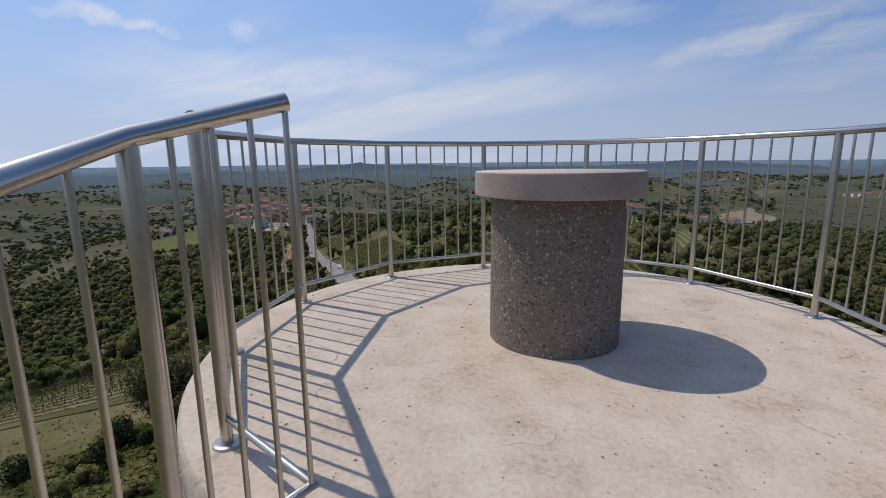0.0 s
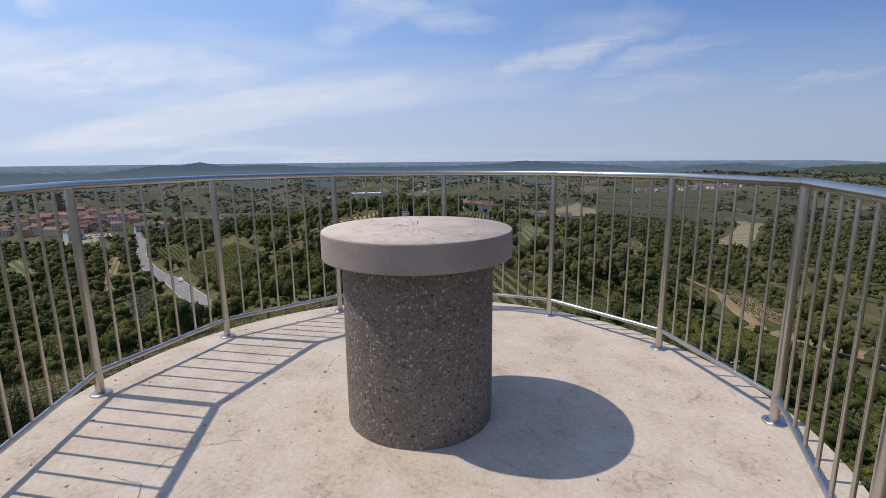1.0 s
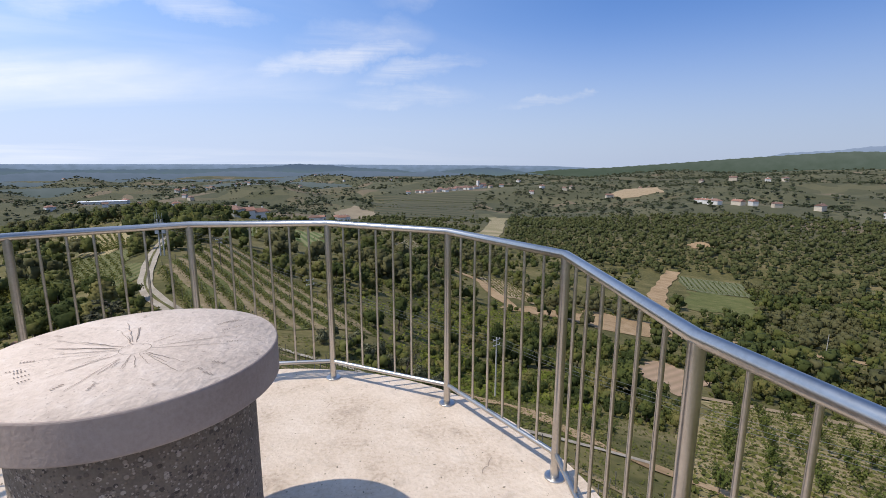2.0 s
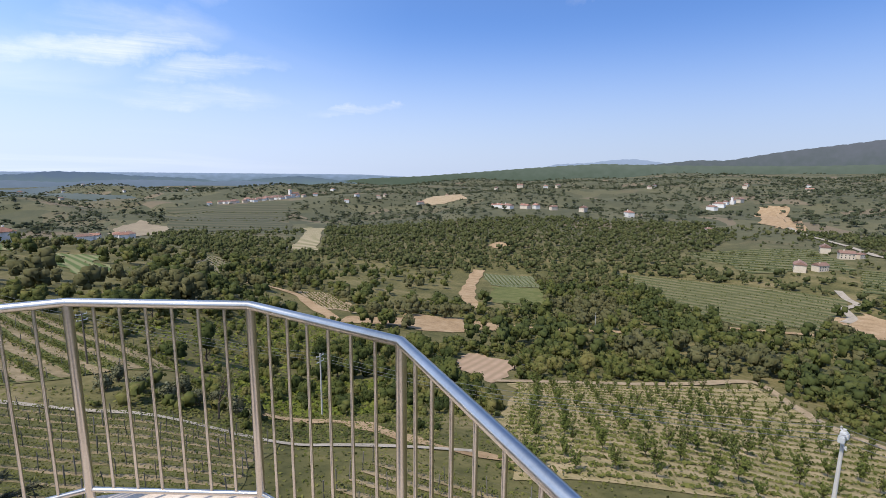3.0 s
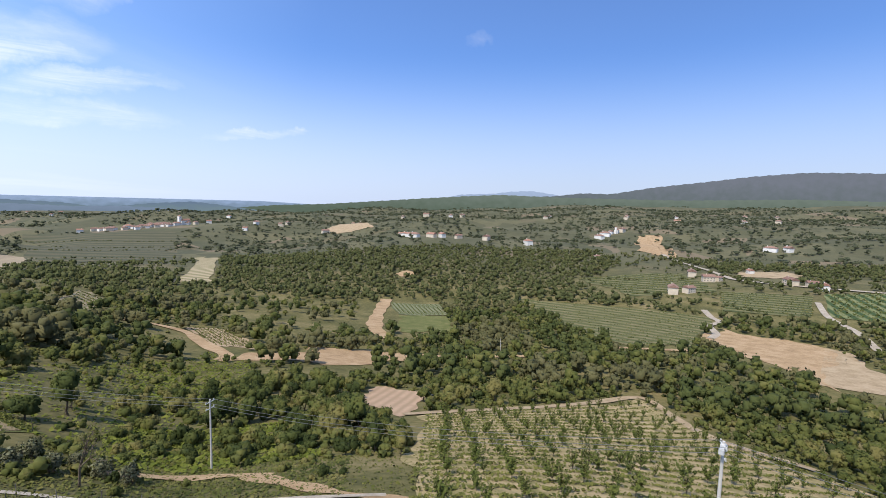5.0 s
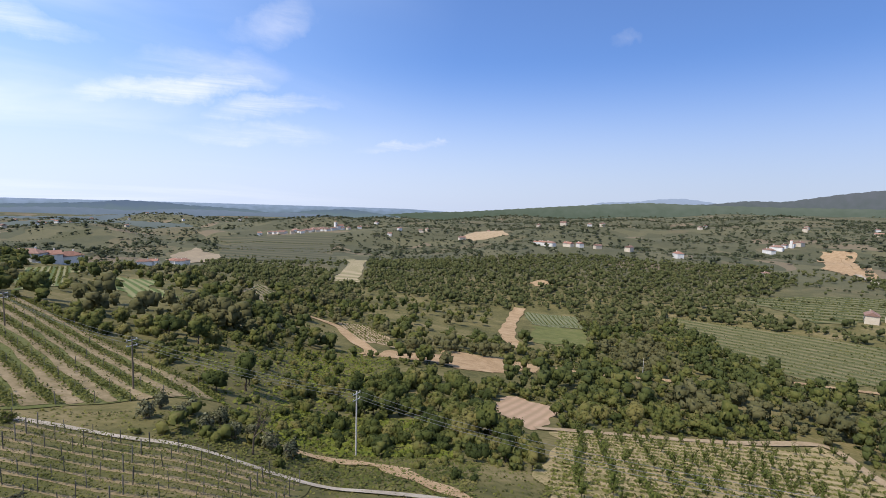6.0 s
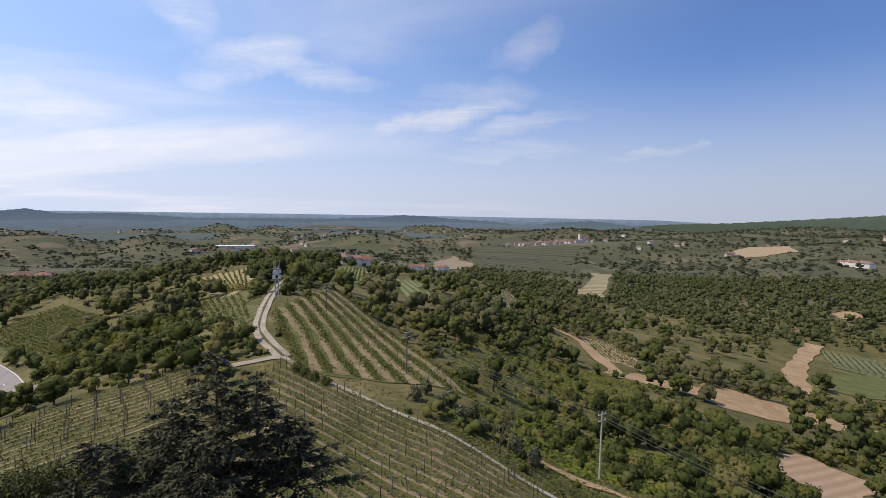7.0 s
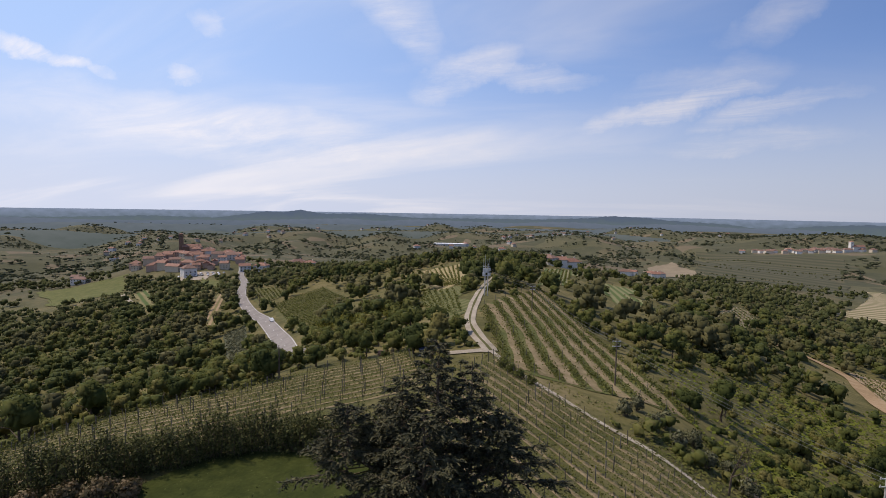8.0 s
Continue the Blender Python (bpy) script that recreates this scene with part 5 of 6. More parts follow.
def vineyard(name, quad, n, label, stakes=0, gap=6.0, density=9, size=0.16, height=(0.5, 1.3), mat=None, wires=False, spread=0.16, lift=0.0):
    """Rows of young vines along A-B ... D-C, on stakes."""
    gg = np.random.default_rng(len(OPEN) * 7 + n)
    PP = []
    top = tagged(new(name), label, "vineyard", "vineyards on the hill")
    top.location = (quad[0][0], quad[0][1], float(land(*quad[0])[0]))
    WV, WF, made = [], [], 0
    for a, b in rows_between(*quad, n):
        L = np.linalg.norm(b - a)
        m = int(L * density)
        t = gg.uniform(0, 1, m)
        side = np.array([-(b - a)[1], (b - a)[0]]) / L
        P = a + (b - a) * t[:, None] + side * gg.normal(0, spread, (m, 1))
        PP.append(np.column_stack([P, land(P[:, 0], P[:, 1]) + lift + gg.uniform(*height, m)]))
        k = max(2, int(L / gap))
        Q = a + (b - a) * np.linspace(0, 1, k)[:, None]
        Z = land(Q[:, 0], Q[:, 1]) + lift
        if stakes:
            for j in range(k):
                if made < stakes:
                    s = new("stake", stake_mesh if j % 4 == 0 else thin_stake)
                    s.parent = top
                    s.matrix_parent_inverse = Matrix.Translation(-top.location)
                    s.location = (Q[j, 0] + gg.normal(0, 0.05), Q[j, 1] + gg.normal(0, 0.05), Z[j])
                    s.rotation_euler = (gg.normal(0, 0.04), gg.normal(0, 0.04), 0)
                    made += 1
                else:
                    limb(WV, WF, (*Q[j], Z[j] - 0.2), (*Q[j], Z[j] + 1.6), 0.035, 0.03, 4)
        if wires:
            for j in range(k - 1):
                for h in (0.75, 1.4):
                    limb(WV, WF, (*Q[j], Z[j] + h), (*Q[j + 1], Z[j + 1] + h), 0.006, 0.006, 3)
    P = np.vstack(PP)
    V, F = leaf_quads(P, np.tile([0, 0, 0.6], (len(P), 1)), gg.uniform(0.7, 1.4, len(P)) * size, gg)
    vines = new("vines", fast_mesh("vines", V, F, mat or VINE))
    vines.parent = top
    vines.matrix_parent_inverse = Matrix.Translation(-top.location)
    tagged(vines, "rows of young vine leaves", "", "", "stuff")
    if WV:
        w = new("trellis", fast_mesh("trellis", np.array(WV), np.array(WF), STAKE))
        w.parent = top
        w.matrix_parent_inverse = Matrix.Translation(-top.location)
        tagged(w, "thin trellis wires and further stakes", "", "", "stuff")


CREST = [(-82, 14), (-40, 76), (-27, 58), (-62, 12)]
NEAR_ROWS = (([(-22, 75), (13, 47.5), (2, 27), (-27, 48)], 13), (CREST, 11), ([(20, 36), (30, 15), (24, 10), (12, 31)], 5))
for quad, n in NEAR_ROWS:
    for a, b in rows_between(*quad, n):
        ribbon("bare_strip", [a, 0.6 * a + 0.4 * b, b], 0.6, STRIP, "strip of bare soil under the vines", "field", 0.03, 1.0, keep_open=False, ragged=0.3)
vineyard("vineyard", NEAR_ROWS[0][0], 13, "young vineyard with wooden stakes on grassy ground", 300, 3.0, 26, 0.11, (0.3, 1.15), wires=True, spread=0.12)
vineyard("vineyard", NEAR_ROWS[1][0], 11, "young vineyard with stakes along the crest", 260, 2.8, 22, 0.12, (0.3, 1.2), wires=True, spread=0.12)
vineyard("vineyard", NEAR_ROWS[2][0], 5, "young vineyard with stakes below the clay path", 90, 3.0, 24, 0.11, (0.3, 1.1), wires=True, spread=0.14)
vineyard("vineyard", [(-184, 237), (-141, 201), (-109, 133), (-197, 208)], 20, "green vineyard in straight rows beside the road", 0, 6, 5, 0.34, (0.3, 1.3), spread=0.3)
vineyard("vineyard", [(-270, 262), (-212, 214), (-208, 229), (-237, 255)], 7, "small green vineyard above the road", 0, 6, 4, 0.4, (0.3, 1.3), spread=0.3)
vineyard("vineyard", [(-36, 106), (-21, 72), (10, 78.4), (-34, 172)], 8, "sloping vineyard with broad green rows", 110, 6, 34, 0.19, (0.12, 0.75), spread=0.62)
vineyard("vineyard", [(-185, 162), (-128, 116), (-120, 116), (-181, 171)], 5, "grey-green young planting below the road", 0, 6, 6, 0.42, (0.2, 1.3), mat=OLIVE_LEAF, spread=0.5)
vineyard("terrace_rows", [(348, 232), (378, 86), (268, 69), (240, 91)], 17, "planted rows on the broad terraced field", 0, 6, 2.2, 0.5, (0.1, 0.8), mat=LEAF, spread=0.4)
vineyard("terrace_rows", [(476, 235), (578, 164), (480, 106), (416, 152)], 10, "planted rows on the green terraces", 0, 6, 2.2, 0.8, (0.1, 1.2), mat=LEAF, spread=0.6)
vineyard("terrace_rows", [(476, 100), (495, 34), (417, 28), (404, 82)], 9, "planted rows on the low terraces", 0, 6, 2.4, 0.7, (0.1, 1.1), mat=LEAF, spread=0.5)
vineyard("olive_rows", [(508, 26), (562, -22), (413, -18), (421, 16)], 12, "olive trees in straight rows", 0, 6, 1.6, 0.9, (0.2, 1.8), mat=LEAF, spread=0.5)
vineyard("vineyard", [(-84, 168), (-48, 104), (-40, 106), (-58, 146)], 7, "young green rows beside the track", 0, 6, 6, 0.26, (0.1, 0.7), spread=0.3)
vineyard("vineyard", [(-127, 257), (-72, 166), (-59, 153), (-104, 266)], 9, "dry vineyard rows on the ridge", 0, 6, 4, 0.3, (0.2, 0.9), spread=0.25)
vineyard("vineyard", [(248, 286), (225, 249), (252, 228), (278, 262)], 11, "trellised rows in the valley plot", 0, 6, 3, 0.34, (0.2, 1.2), spread=0.2)
vineyard("vineyard", [(-57, 300), (-40, 188), (-32, 228), (-48, 345)], 7, "vineyard rows on the ridge top", 0, 6, 4, 0.32, (0.2, 1.0), spread=0.25)
vineyard("vineyard", [(80, 242), (73, 190), (84, 172), (92, 226)], 8, "young vineyard planted in bare soil", 0, 6, 5, 0.30, (0.2, 1.0), spread=0.25)
vineyard("vineyard", [(40, 285), (38, 252), (64, 333), (60, 370)], 7, "terraced vineyard lines on tan soil", 0, 6, 4, 0.4, (0.2, 1.0), spread=0.3)
gv = np.random.default_rng(5)
PQ = []
for a, b in rows_between((72, 69), (150, 49), (79, -20), (28, 28), 23):
    t = gv.uniform(0, 1, 680)
    side = np.array([-(b - a)[1], (b - a)[0]]) / np.linalg.norm(b - a)
    PQ.append(a + (b - a) * t[:, None] + side * gv.normal(0, 0.4, (680, 1)))
PQ = np.vstack(PQ)
V, F = leaf_quads(np.column_stack([PQ, land(PQ[:, 0], PQ[:, 1]) + 0.28]), np.tile([0, 0, 1.0], (len(PQ), 1)), gv.uniform(0.15, 0.38, len(PQ)), gv)
tagged(new("orchard_grass", fast_mesh("orchard_grass", V, F, VINE)), "grass strips under the orchard trees", "grass", "", "stuff")

FRUIT_LEAF = material("fresh fruit tree leaves", [(0.085, 0.108, 0.028), (0.125, 0.148, 0.036), (0.17, 0.18, 0.05)], 5, 2, 0.8, 0, 0, 0, island=0.25, thin=0.42)
# young fruit trees: upright shoots from a short stem
fruit = []
for i in range(4):
    V, F = [], []
    limb(V, F, (0, 0, -0.1), (0, 0, 0.5), 0.05, 0.04, 6)
    LP, LD = [], []
    for k in range(9):
        a, out = g0.uniform(0, 6.28), g0.uniform(0.35, 0.95)
        e = np.array([out * math.cos(a), out * math.sin(a), g0.uniform(1.5, 2.6)])
        limb(V, F, (0, 0, 0.45), e, 0.025, 0.008, 4)
        for t in np.linspace(0.25, 1.05, 26):
            LP.append(np.array([0, 0, 0.45]) * (1 - t) + e * t + g0.normal(0, 0.09, 3))
            LD.append(np.array([e[0], e[1], 0.9]) + g0.normal(0, 0.3, 3))
    LV, LF = leaf_quads(np.array(LP), np.array(LD), np.full(len(LP), 0.15), g0)
    N = np.array(LP) * np.array([0.8, 0.8, 0.2]) + np.array([0, 0, 0.5])
    N = np.repeat(N / np.linalg.norm(N, axis=1)[:, None], 4, axis=0)
    fruit.append((fast_mesh("foliage", LV, LF, FRUIT_LEAF, True, N), fast_mesh("trunk", np.array(V), np.array(F), BARK)))
for a, b in rows_between((74, 67), (149, 48), (80, -18), (29, 28), 18):
    n = int(np.linalg.norm(b - a) / 4.2)
    for j in range(n):
        if gv.uniform() < 0.14:
            continue
        p = a + (b - a) * (j + 0.5) / n + gv.normal(0, 0.35, 2)
        s = gv.uniform(0.65, 1.2)
        ob = tagged(new("fruit_tree"), "young fruit tree with upright leafy shoots", "tree", "fruit trees in the orchard")
        ob.location, ob.scale, ob.rotation_euler = (p[0], p[1], float(land(*p)[0]) + 0.1), (s, s, s), (0, 0, gv.uniform(0, 6.28))
        m = fruit[int(gv.integers(0, 4))]
        part("foliage", m[0], ob)
        part("trunk", m[1], ob)


# ---- the cedar, the tall hedge, garden bushes, olives ----
def cedar(x, y, height, spread, label, seed, tops):
    """A cedar: tapered trunk, tiers of drooping limbs carrying needle sprays, several leading shoots."""
    gg = np.random.default_rng(seed)
    ob = tagged(new("cedar"), label, "tree")
    ob.location = (x, y, float(land(x, y)[0]) - 0.1)
    TV, TF, LP, LD, LA = [], [], [], [], []
    limb(TV, TF, (0, 0, 0), (0, 0, height * 0.55), 0.30, 0.15, 10)
    limb(TV, TF, (0, 0, height * 0.55), (0.1, 0, height * 0.97), 0.15, 0.02, 8)
    leaders = [(0, 0, 0, height)]
    for lx, ly, hk in tops:
        leaders.append((lx, ly, height * 0.42, hk))
        limb(TV, TF, (0, 0, height * 0.38), (lx, ly, height * 0.56), 0.14, 0.10, 6)
        limb(TV, TF, (lx, ly, height * 0.56), (lx, ly, hk), 0.10, 0.02, 6)
    for j, (lx, ly, z0, z1) in enumerate(leaders):
        n = 120 if j == 0 else 60
        for i in range(n):
            t = 0.12 + 0.87 * (i + gg.uniform(0, 1)) / n
            z = z0 + (z1 - z0) * t
            reach = (spread if j == 0 else spread * 0.5) * (1 - t) ** 0.95 * gg.uniform(0.4, 1.15) + gg.uniform(0.15, 0.5)
            a = i * 2.4 + gg.normal(0, 0.4)
            tip = np.array([lx + reach * math.cos(a), ly + reach * math.sin(a), z + reach * gg.uniform(-0.05, 0.32)])
            base = np.array([lx, ly, z])
            limb(TV, TF, base, tip, 0.015 + 0.014 * reach, 0.006, 4)
            side = np.array([-math.sin(a), math.cos(a), 0])
            out = (tip - base) / (np.linalg.norm(tip - base) + 1e-6)
            # flat sprays: twigs to both sides of the limb, drooping at their ends
            for _ in range(int(6 + reach * 9)):
                u = gg.uniform(0.2, 1.0) ** 0.7
                d = out * gg.uniform(0.5, 1.0) + side * gg.choice([-1, 1]) * gg.uniform(0.4, 1.0) + np.array([0, 0, gg.uniform(-0.45, 0.05)])
                d /= np.linalg.norm(d)
                length = gg.uniform(0.2, 0.5) * (0.6 + 0.9 * math.sin(u * 2.7)) * (0.6 + 0.25 * min(reach, 3))
                m = 6
                w = np.linspace(0.1, 1.0, m)[:, None]
                P = base + (tip - base) * u + d * length * w - np.array([0, 0, 0.18]) * w**2 * length + gg.normal(0, 0.025, (m, 3))
                LP.append(P)
                LD.append(np.tile([0.0, 0, 1.0], (m, 1)) + gg.normal(0, 0.3, (m, 3)))
                LA.append(np.tile(d, (m, 1)))
    P, D = np.vstack(LP), np.vstack(LD)
    V, F = leaf_quads(P, D, gg.uniform(0.11, 0.21, len(P)), gg, 0.42, 0.3, np.vstack(LA))
    part("needles", fast_mesh("needles", V, F, NEEDLE), ob)
    part("trunk", fast_mesh("trunk", np.array(TV), np.array(TF), BARK, True), ob)


cedar(-10.9, 25.3, 16.6, 8.0, "large dark green cedar with drooping branches below the tower", 4, ((1.9, 0.8, 15.2), (-1.9, -0.8, 14.2), (-5.0, -2.0, 12.4), (3.8, 1.6, 12.2), (0.6, -3.0, 13.2), (-3.2, 1.5, 11.6)))
cedar(25.5, -1.5, 13.5, 5.5, "dark cedar with drooping branches below the tower", 9, ((1.5, 1.0, 11.5), (-1.6, 0.6, 10.8)))


def tall_bush(name, x, y, h, w, leaves, mat, label, seed, category="bush", group=""):
    gg = np.random.default_rng(seed)
    P, d, _, _ = crown_points(leaves, gg, 14, 1.0, 1.0, -0.25)
    shoots = gg.uniform(0, 1, leaves) < 0.25
    P[shoots] += np.column_stack([gg.normal(0, 0.05, shoots.sum()), gg.normal(0, 0.05, shoots.sum()), gg.uniform(0, 0.28, shoots.sum())])
    N = crown_normals(P, d)
    P = P * np.array([w, w, h / 2])
    V, F = leaf_quads(P, d, gg.uniform(0.10, 0.22, leaves), gg)
    ob = tagged(new(name), label, category, group)
    ob.location = (x, y, float(land(x, y)[0]))
    part("foliage", fast_mesh("foliage", V, F, mat, True, N), ob)
    TV, TF = [], []
    for _ in range(5):
        limb(TV, TF, (gg.normal(0, 0.2), gg.normal(0, 0.2), -0.2), (gg.normal(0, w * 0.4), gg.normal(0, w * 0.4), h * 0.6), 0.07, 0.02, 5)
    part("stem", fast_mesh("stem", np.array(TV), np.array(TF), BARK), ob)


def hedge_bush(x, y, h, w, leaves, label, seed):
    """One plant of the tall hedge: upright leafy shoots of uneven height over a dense body."""
    gg = np.random.default_rng(seed)
    ob = tagged(new("hedge_bush"), label, "hedge", "hedge along the lawn")
    ob.location = (x, y, float(land(x, y)[0]))
    TV, TF, LP, LD = [], [], [], []
    shoots = 34
    for _ in range(shoots):
        px, py = gg.normal(0, w * 0.5, 2)
        top = np.array([px * 1.25 + gg.normal(0, 0.15), py * 1.25 + gg.normal(0, 0.15), h * gg.uniform(0.62, 1.0) * (1 - 0.12 * math.hypot(px, py) / w)])
        foot = np.array([px * 0.5, py * 0.5, -0.1])
        limb(TV, TF, foot, top, 0.03, 0.008, 4)
        m = leaves // shoots
        t = gg.uniform(0.03, 1.03, m)
        spread = (0.5 * (1 - t) + 0.13)[:, None]
        off = gg.normal(0, 1, (m, 3)) * spread
        LP.append(foot + (top - foot) * t[:, None] + off)
        LD.append(off / (np.linalg.norm(off, axis=1)[:, None] + 1e-6) + np.array([0, 0, 0.5]))
    P, D = np.vstack(LP), np.vstack(LD)
    V, F = leaf_quads(P, D, gg.uniform(0.09, 0.18, len(P)), gg, 0.6)
    N = D / (np.linalg.norm(D, axis=1)[:, None] + 1e-6) + P * np.array([0.35, 0.35, 0.06])
    part("foliage", fast_mesh("foliage", V, F, HEDGE_LEAF, True, np.repeat(N / (np.linalg.norm(N, axis=1)[:, None] + 1e-6), 4, axis=0)), ob)
    part("stem", fast_mesh("stem", np.array(TV), np.array(TF), BARK), ob)


HEDGE_LINE = curve_through([(-51, 21.5), (-46, 26.5), (-41.5, 31.2), (-38, 34.8), (-33.5, 37.3), (-29, 38.6), (-24, 39.6)], 1.45)
for i, (hx, hy) in enumerate(HEDGE_LINE):
    hedge_bush(float(hx), float(hy), 4.7 + 0.6 * math.sin(i * 2.1) + 0.4 * math.sin(i * 0.7), 1.5, 2100, "tall dark evergreen hedge bush with upright shoots beside the lawn", 50 + i)
BRONZE = material("bronze young leaves", [(0.07, 0.06, 0.03), (0.13, 0.10, 0.055), (0.2, 0.15, 0.09)], 2, 2, 0.8, 0, 0, 0, island=0.5, thin=0.2)
for i, (hx, hy, hh) in enumerate([(-44.5, 22.5, 2.7), (-42.2, 24.0, 2.9), (-46.8, 20.6, 2.5), (-40.6, 25.4, 2.2), (-44.0, 20.4, 2.1)]):
    tall_bush("shrub", hx, hy, hh, 1.6, 1100, BRONZE, "bronze-leaved garden shrub at the lawn's edge", 71 + i, "bush", "bronze shrubs at the lawn's edge")
for i, (hx, hy, hh) in enumerate([(-41, 13, 3.6), (-46, 9, 2.6), (-43.5, 15.5, 3.8), (-50, 4, 2.8), (-36, 8, 2.2)]):
    tall_bush("shrub", hx, hy, hh, 1.5, 1300, HEDGE_LEAF, "dark evergreen shrub beside the garden", 130 + i, "bush", "shrubs beside the garden")
go = np.random.default_rng(77)
for i, (ox, oy) in enumerate([(-1.5, 68), (2, 66), (5, 63.5), (8, 61.5), (3.5, 69.5), (7, 67), (10.5, 64), (12, 60.5), (0, 71.5), (14, 57.5)]):
    tall_bush("olive_tree", ox, oy, go.uniform(2.4, 3.4), go.uniform(1.1, 1.6), 700, OLIVE_LEAF, "small silvery olive tree beside the path", 90 + i, "tree", "olive trees beside the path")
YELLOW_LEAF = material("yellow-green young leaves", [(0.11, 0.115, 0.02), (0.17, 0.165, 0.03), (0.23, 0.21, 0.05)], 5, 1, 0.8, 0, 0, 0, island=0.5, thin=0.3)
for i in range(18):
    tall_bush("spring_tree", -84 + go.normal(0, 15), 122 + go.normal(0, 12), go.uniform(5, 8), go.uniform(2.2, 3.4), 620, YELLOW_LEAF, "yellow-green tree in new leaf beside the track", 150 + i, "tree", "yellow-green trees beside the track")
for i, (ox, oy) in enumerate([(-20, 71.5), (-18.2, 70), (-16.6, 68.8), (-14.6, 67.6)]):
    tall_bush("bush", ox, oy, 1.9, 1.1, 420, LEAF, "round green bush at the path junction", 110 + i, "bush", "bushes at the junction")


def bare_tree(x, y, h, label, seed, leafy=0):
    gg = np.random.default_rng(seed)
    V, F, tips = [], [], []

    def grow(p, d, length, r, depth):
        q = p + d * length
        limb(V, F, p, q, r, r * 0.65, 5)
        if depth == 0:
            tips.append(q)
            return
        for _ in range(3):
            e = d + gg.normal(0, 0.42, 3)
            e[2] += 0.15
            grow(q, e / np.linalg.norm(e), length * gg.uniform(0.6, 0.8), r * 0.6, depth - 1)

    grow(np.array([0, 0, -0.1]), np.array([0.05, 0, 1.0]), h * 0.33, h * 0.022, 4)
    ob = tagged(new("bare_tree"), label, "tree")
    ob.location = (x, y, float(land(x, y)[0]))
    part("branch", fast_mesh("branch", np.array(V), np.array(F), BARK), ob)
    if leafy:
        T = np.array(tips)[gg.integers(0, len(tips), leafy)] + gg.normal(0, 0.25, (leafy, 3))
        LV, LF = leaf_quads(T, gg.normal(0, 1, (leafy, 3)), np.full(leafy, 0.10), gg)
        part("foliage", fast_mesh("foliage", LV, LF, VINE), ob)


bare_tree(9.5, 56.5, 6.5, "thin crooked tree with sparse yellow-green leaves beside the path", 3, 420)
bare_tree(60, 78, 5.5, "pale bare tree among the bushes", 6)
bare_tree(128, 12, 6.0, "pale bare tree at the orchard edge", 8)
bare_tree(-212, 212, 9.0, "bare tree beside the road", 12)

# ---- houses, villages, poles, cars ----
WALLS = [material("white plaster", [(0.58, 0.55, 0.50), (0.70, 0.67, 0.62)], 3, 2, 0.9, 0, 0.1, 0.02, per_object=0.3), material("cream plaster", [(0.48, 0.40, 0.30), (0.58, 0.50, 0.39)], 3, 2, 0.9, 0, 0.1, 0.02, per_object=0.3), material("rosy old plaster", [(0.40, 0.27, 0.21), (0.50, 0.36, 0.28)], 3, 2, 0.9, 0, 0.1, 0.02, per_object=0.3)]
ROOFS = [material("orange clay tiles", [(0.18, 0.09, 0.06), (0.25, 0.125, 0.085), (0.31, 0.17, 0.12)], 2, 3, 0.9, 0, 0.6, 0.06, per_object=0.4), material("weathered brown tiles", [(0.16, 0.09, 0.065), (0.23, 0.135, 0.10)], 2, 3, 0.9, 0, 0.6, 0.06, per_object=0.4)]
PANE = material("dark window", [(0.03, 0.035, 0.04), (0.06, 0.065, 0.07)], 1, 4, 0.15, 0, 0, 0)
WOODEN = material("brown pole timber", [(0.10, 0.075, 0.05), (0.17, 0.13, 0.09)], 0.6, 6, 0.9, 0, 0.2, 0.01)
CAST = material("pale pole concrete", [(0.40, 0.38, 0.34), (0.50, 0.47, 0.43)], 0.8, 8, 0.9, 0, 0.2, 0.01)
ZINC = material("galvanised steel", [(0.42, 0.42, 0.41), (0.55, 0.55, 0.54)], 0.5, 12, 0.55, 0.15, 0.05, 0.004)
WIRE = material("dark cable", [(0.10, 0.10, 0.10), (0.16, 0.16, 0.16)], 1, 8, 0.6, 0, 0, 0)


def box(bm, x0, x1, y0, y1, z0, z1):
    v = [bm.verts.new((x, y, z)) for z in (z0, z1) for x, y in ((x0, y0), (x1, y0), (x1, y1), (x0, y1))]
    for f in ((3, 2, 1, 0), (4, 5, 6, 7), (0, 1, 5, 4), (1, 2, 6, 5), (2, 3, 7, 6), (3, 0, 4, 7)):
        bm.faces.new([v[i] for i in f])


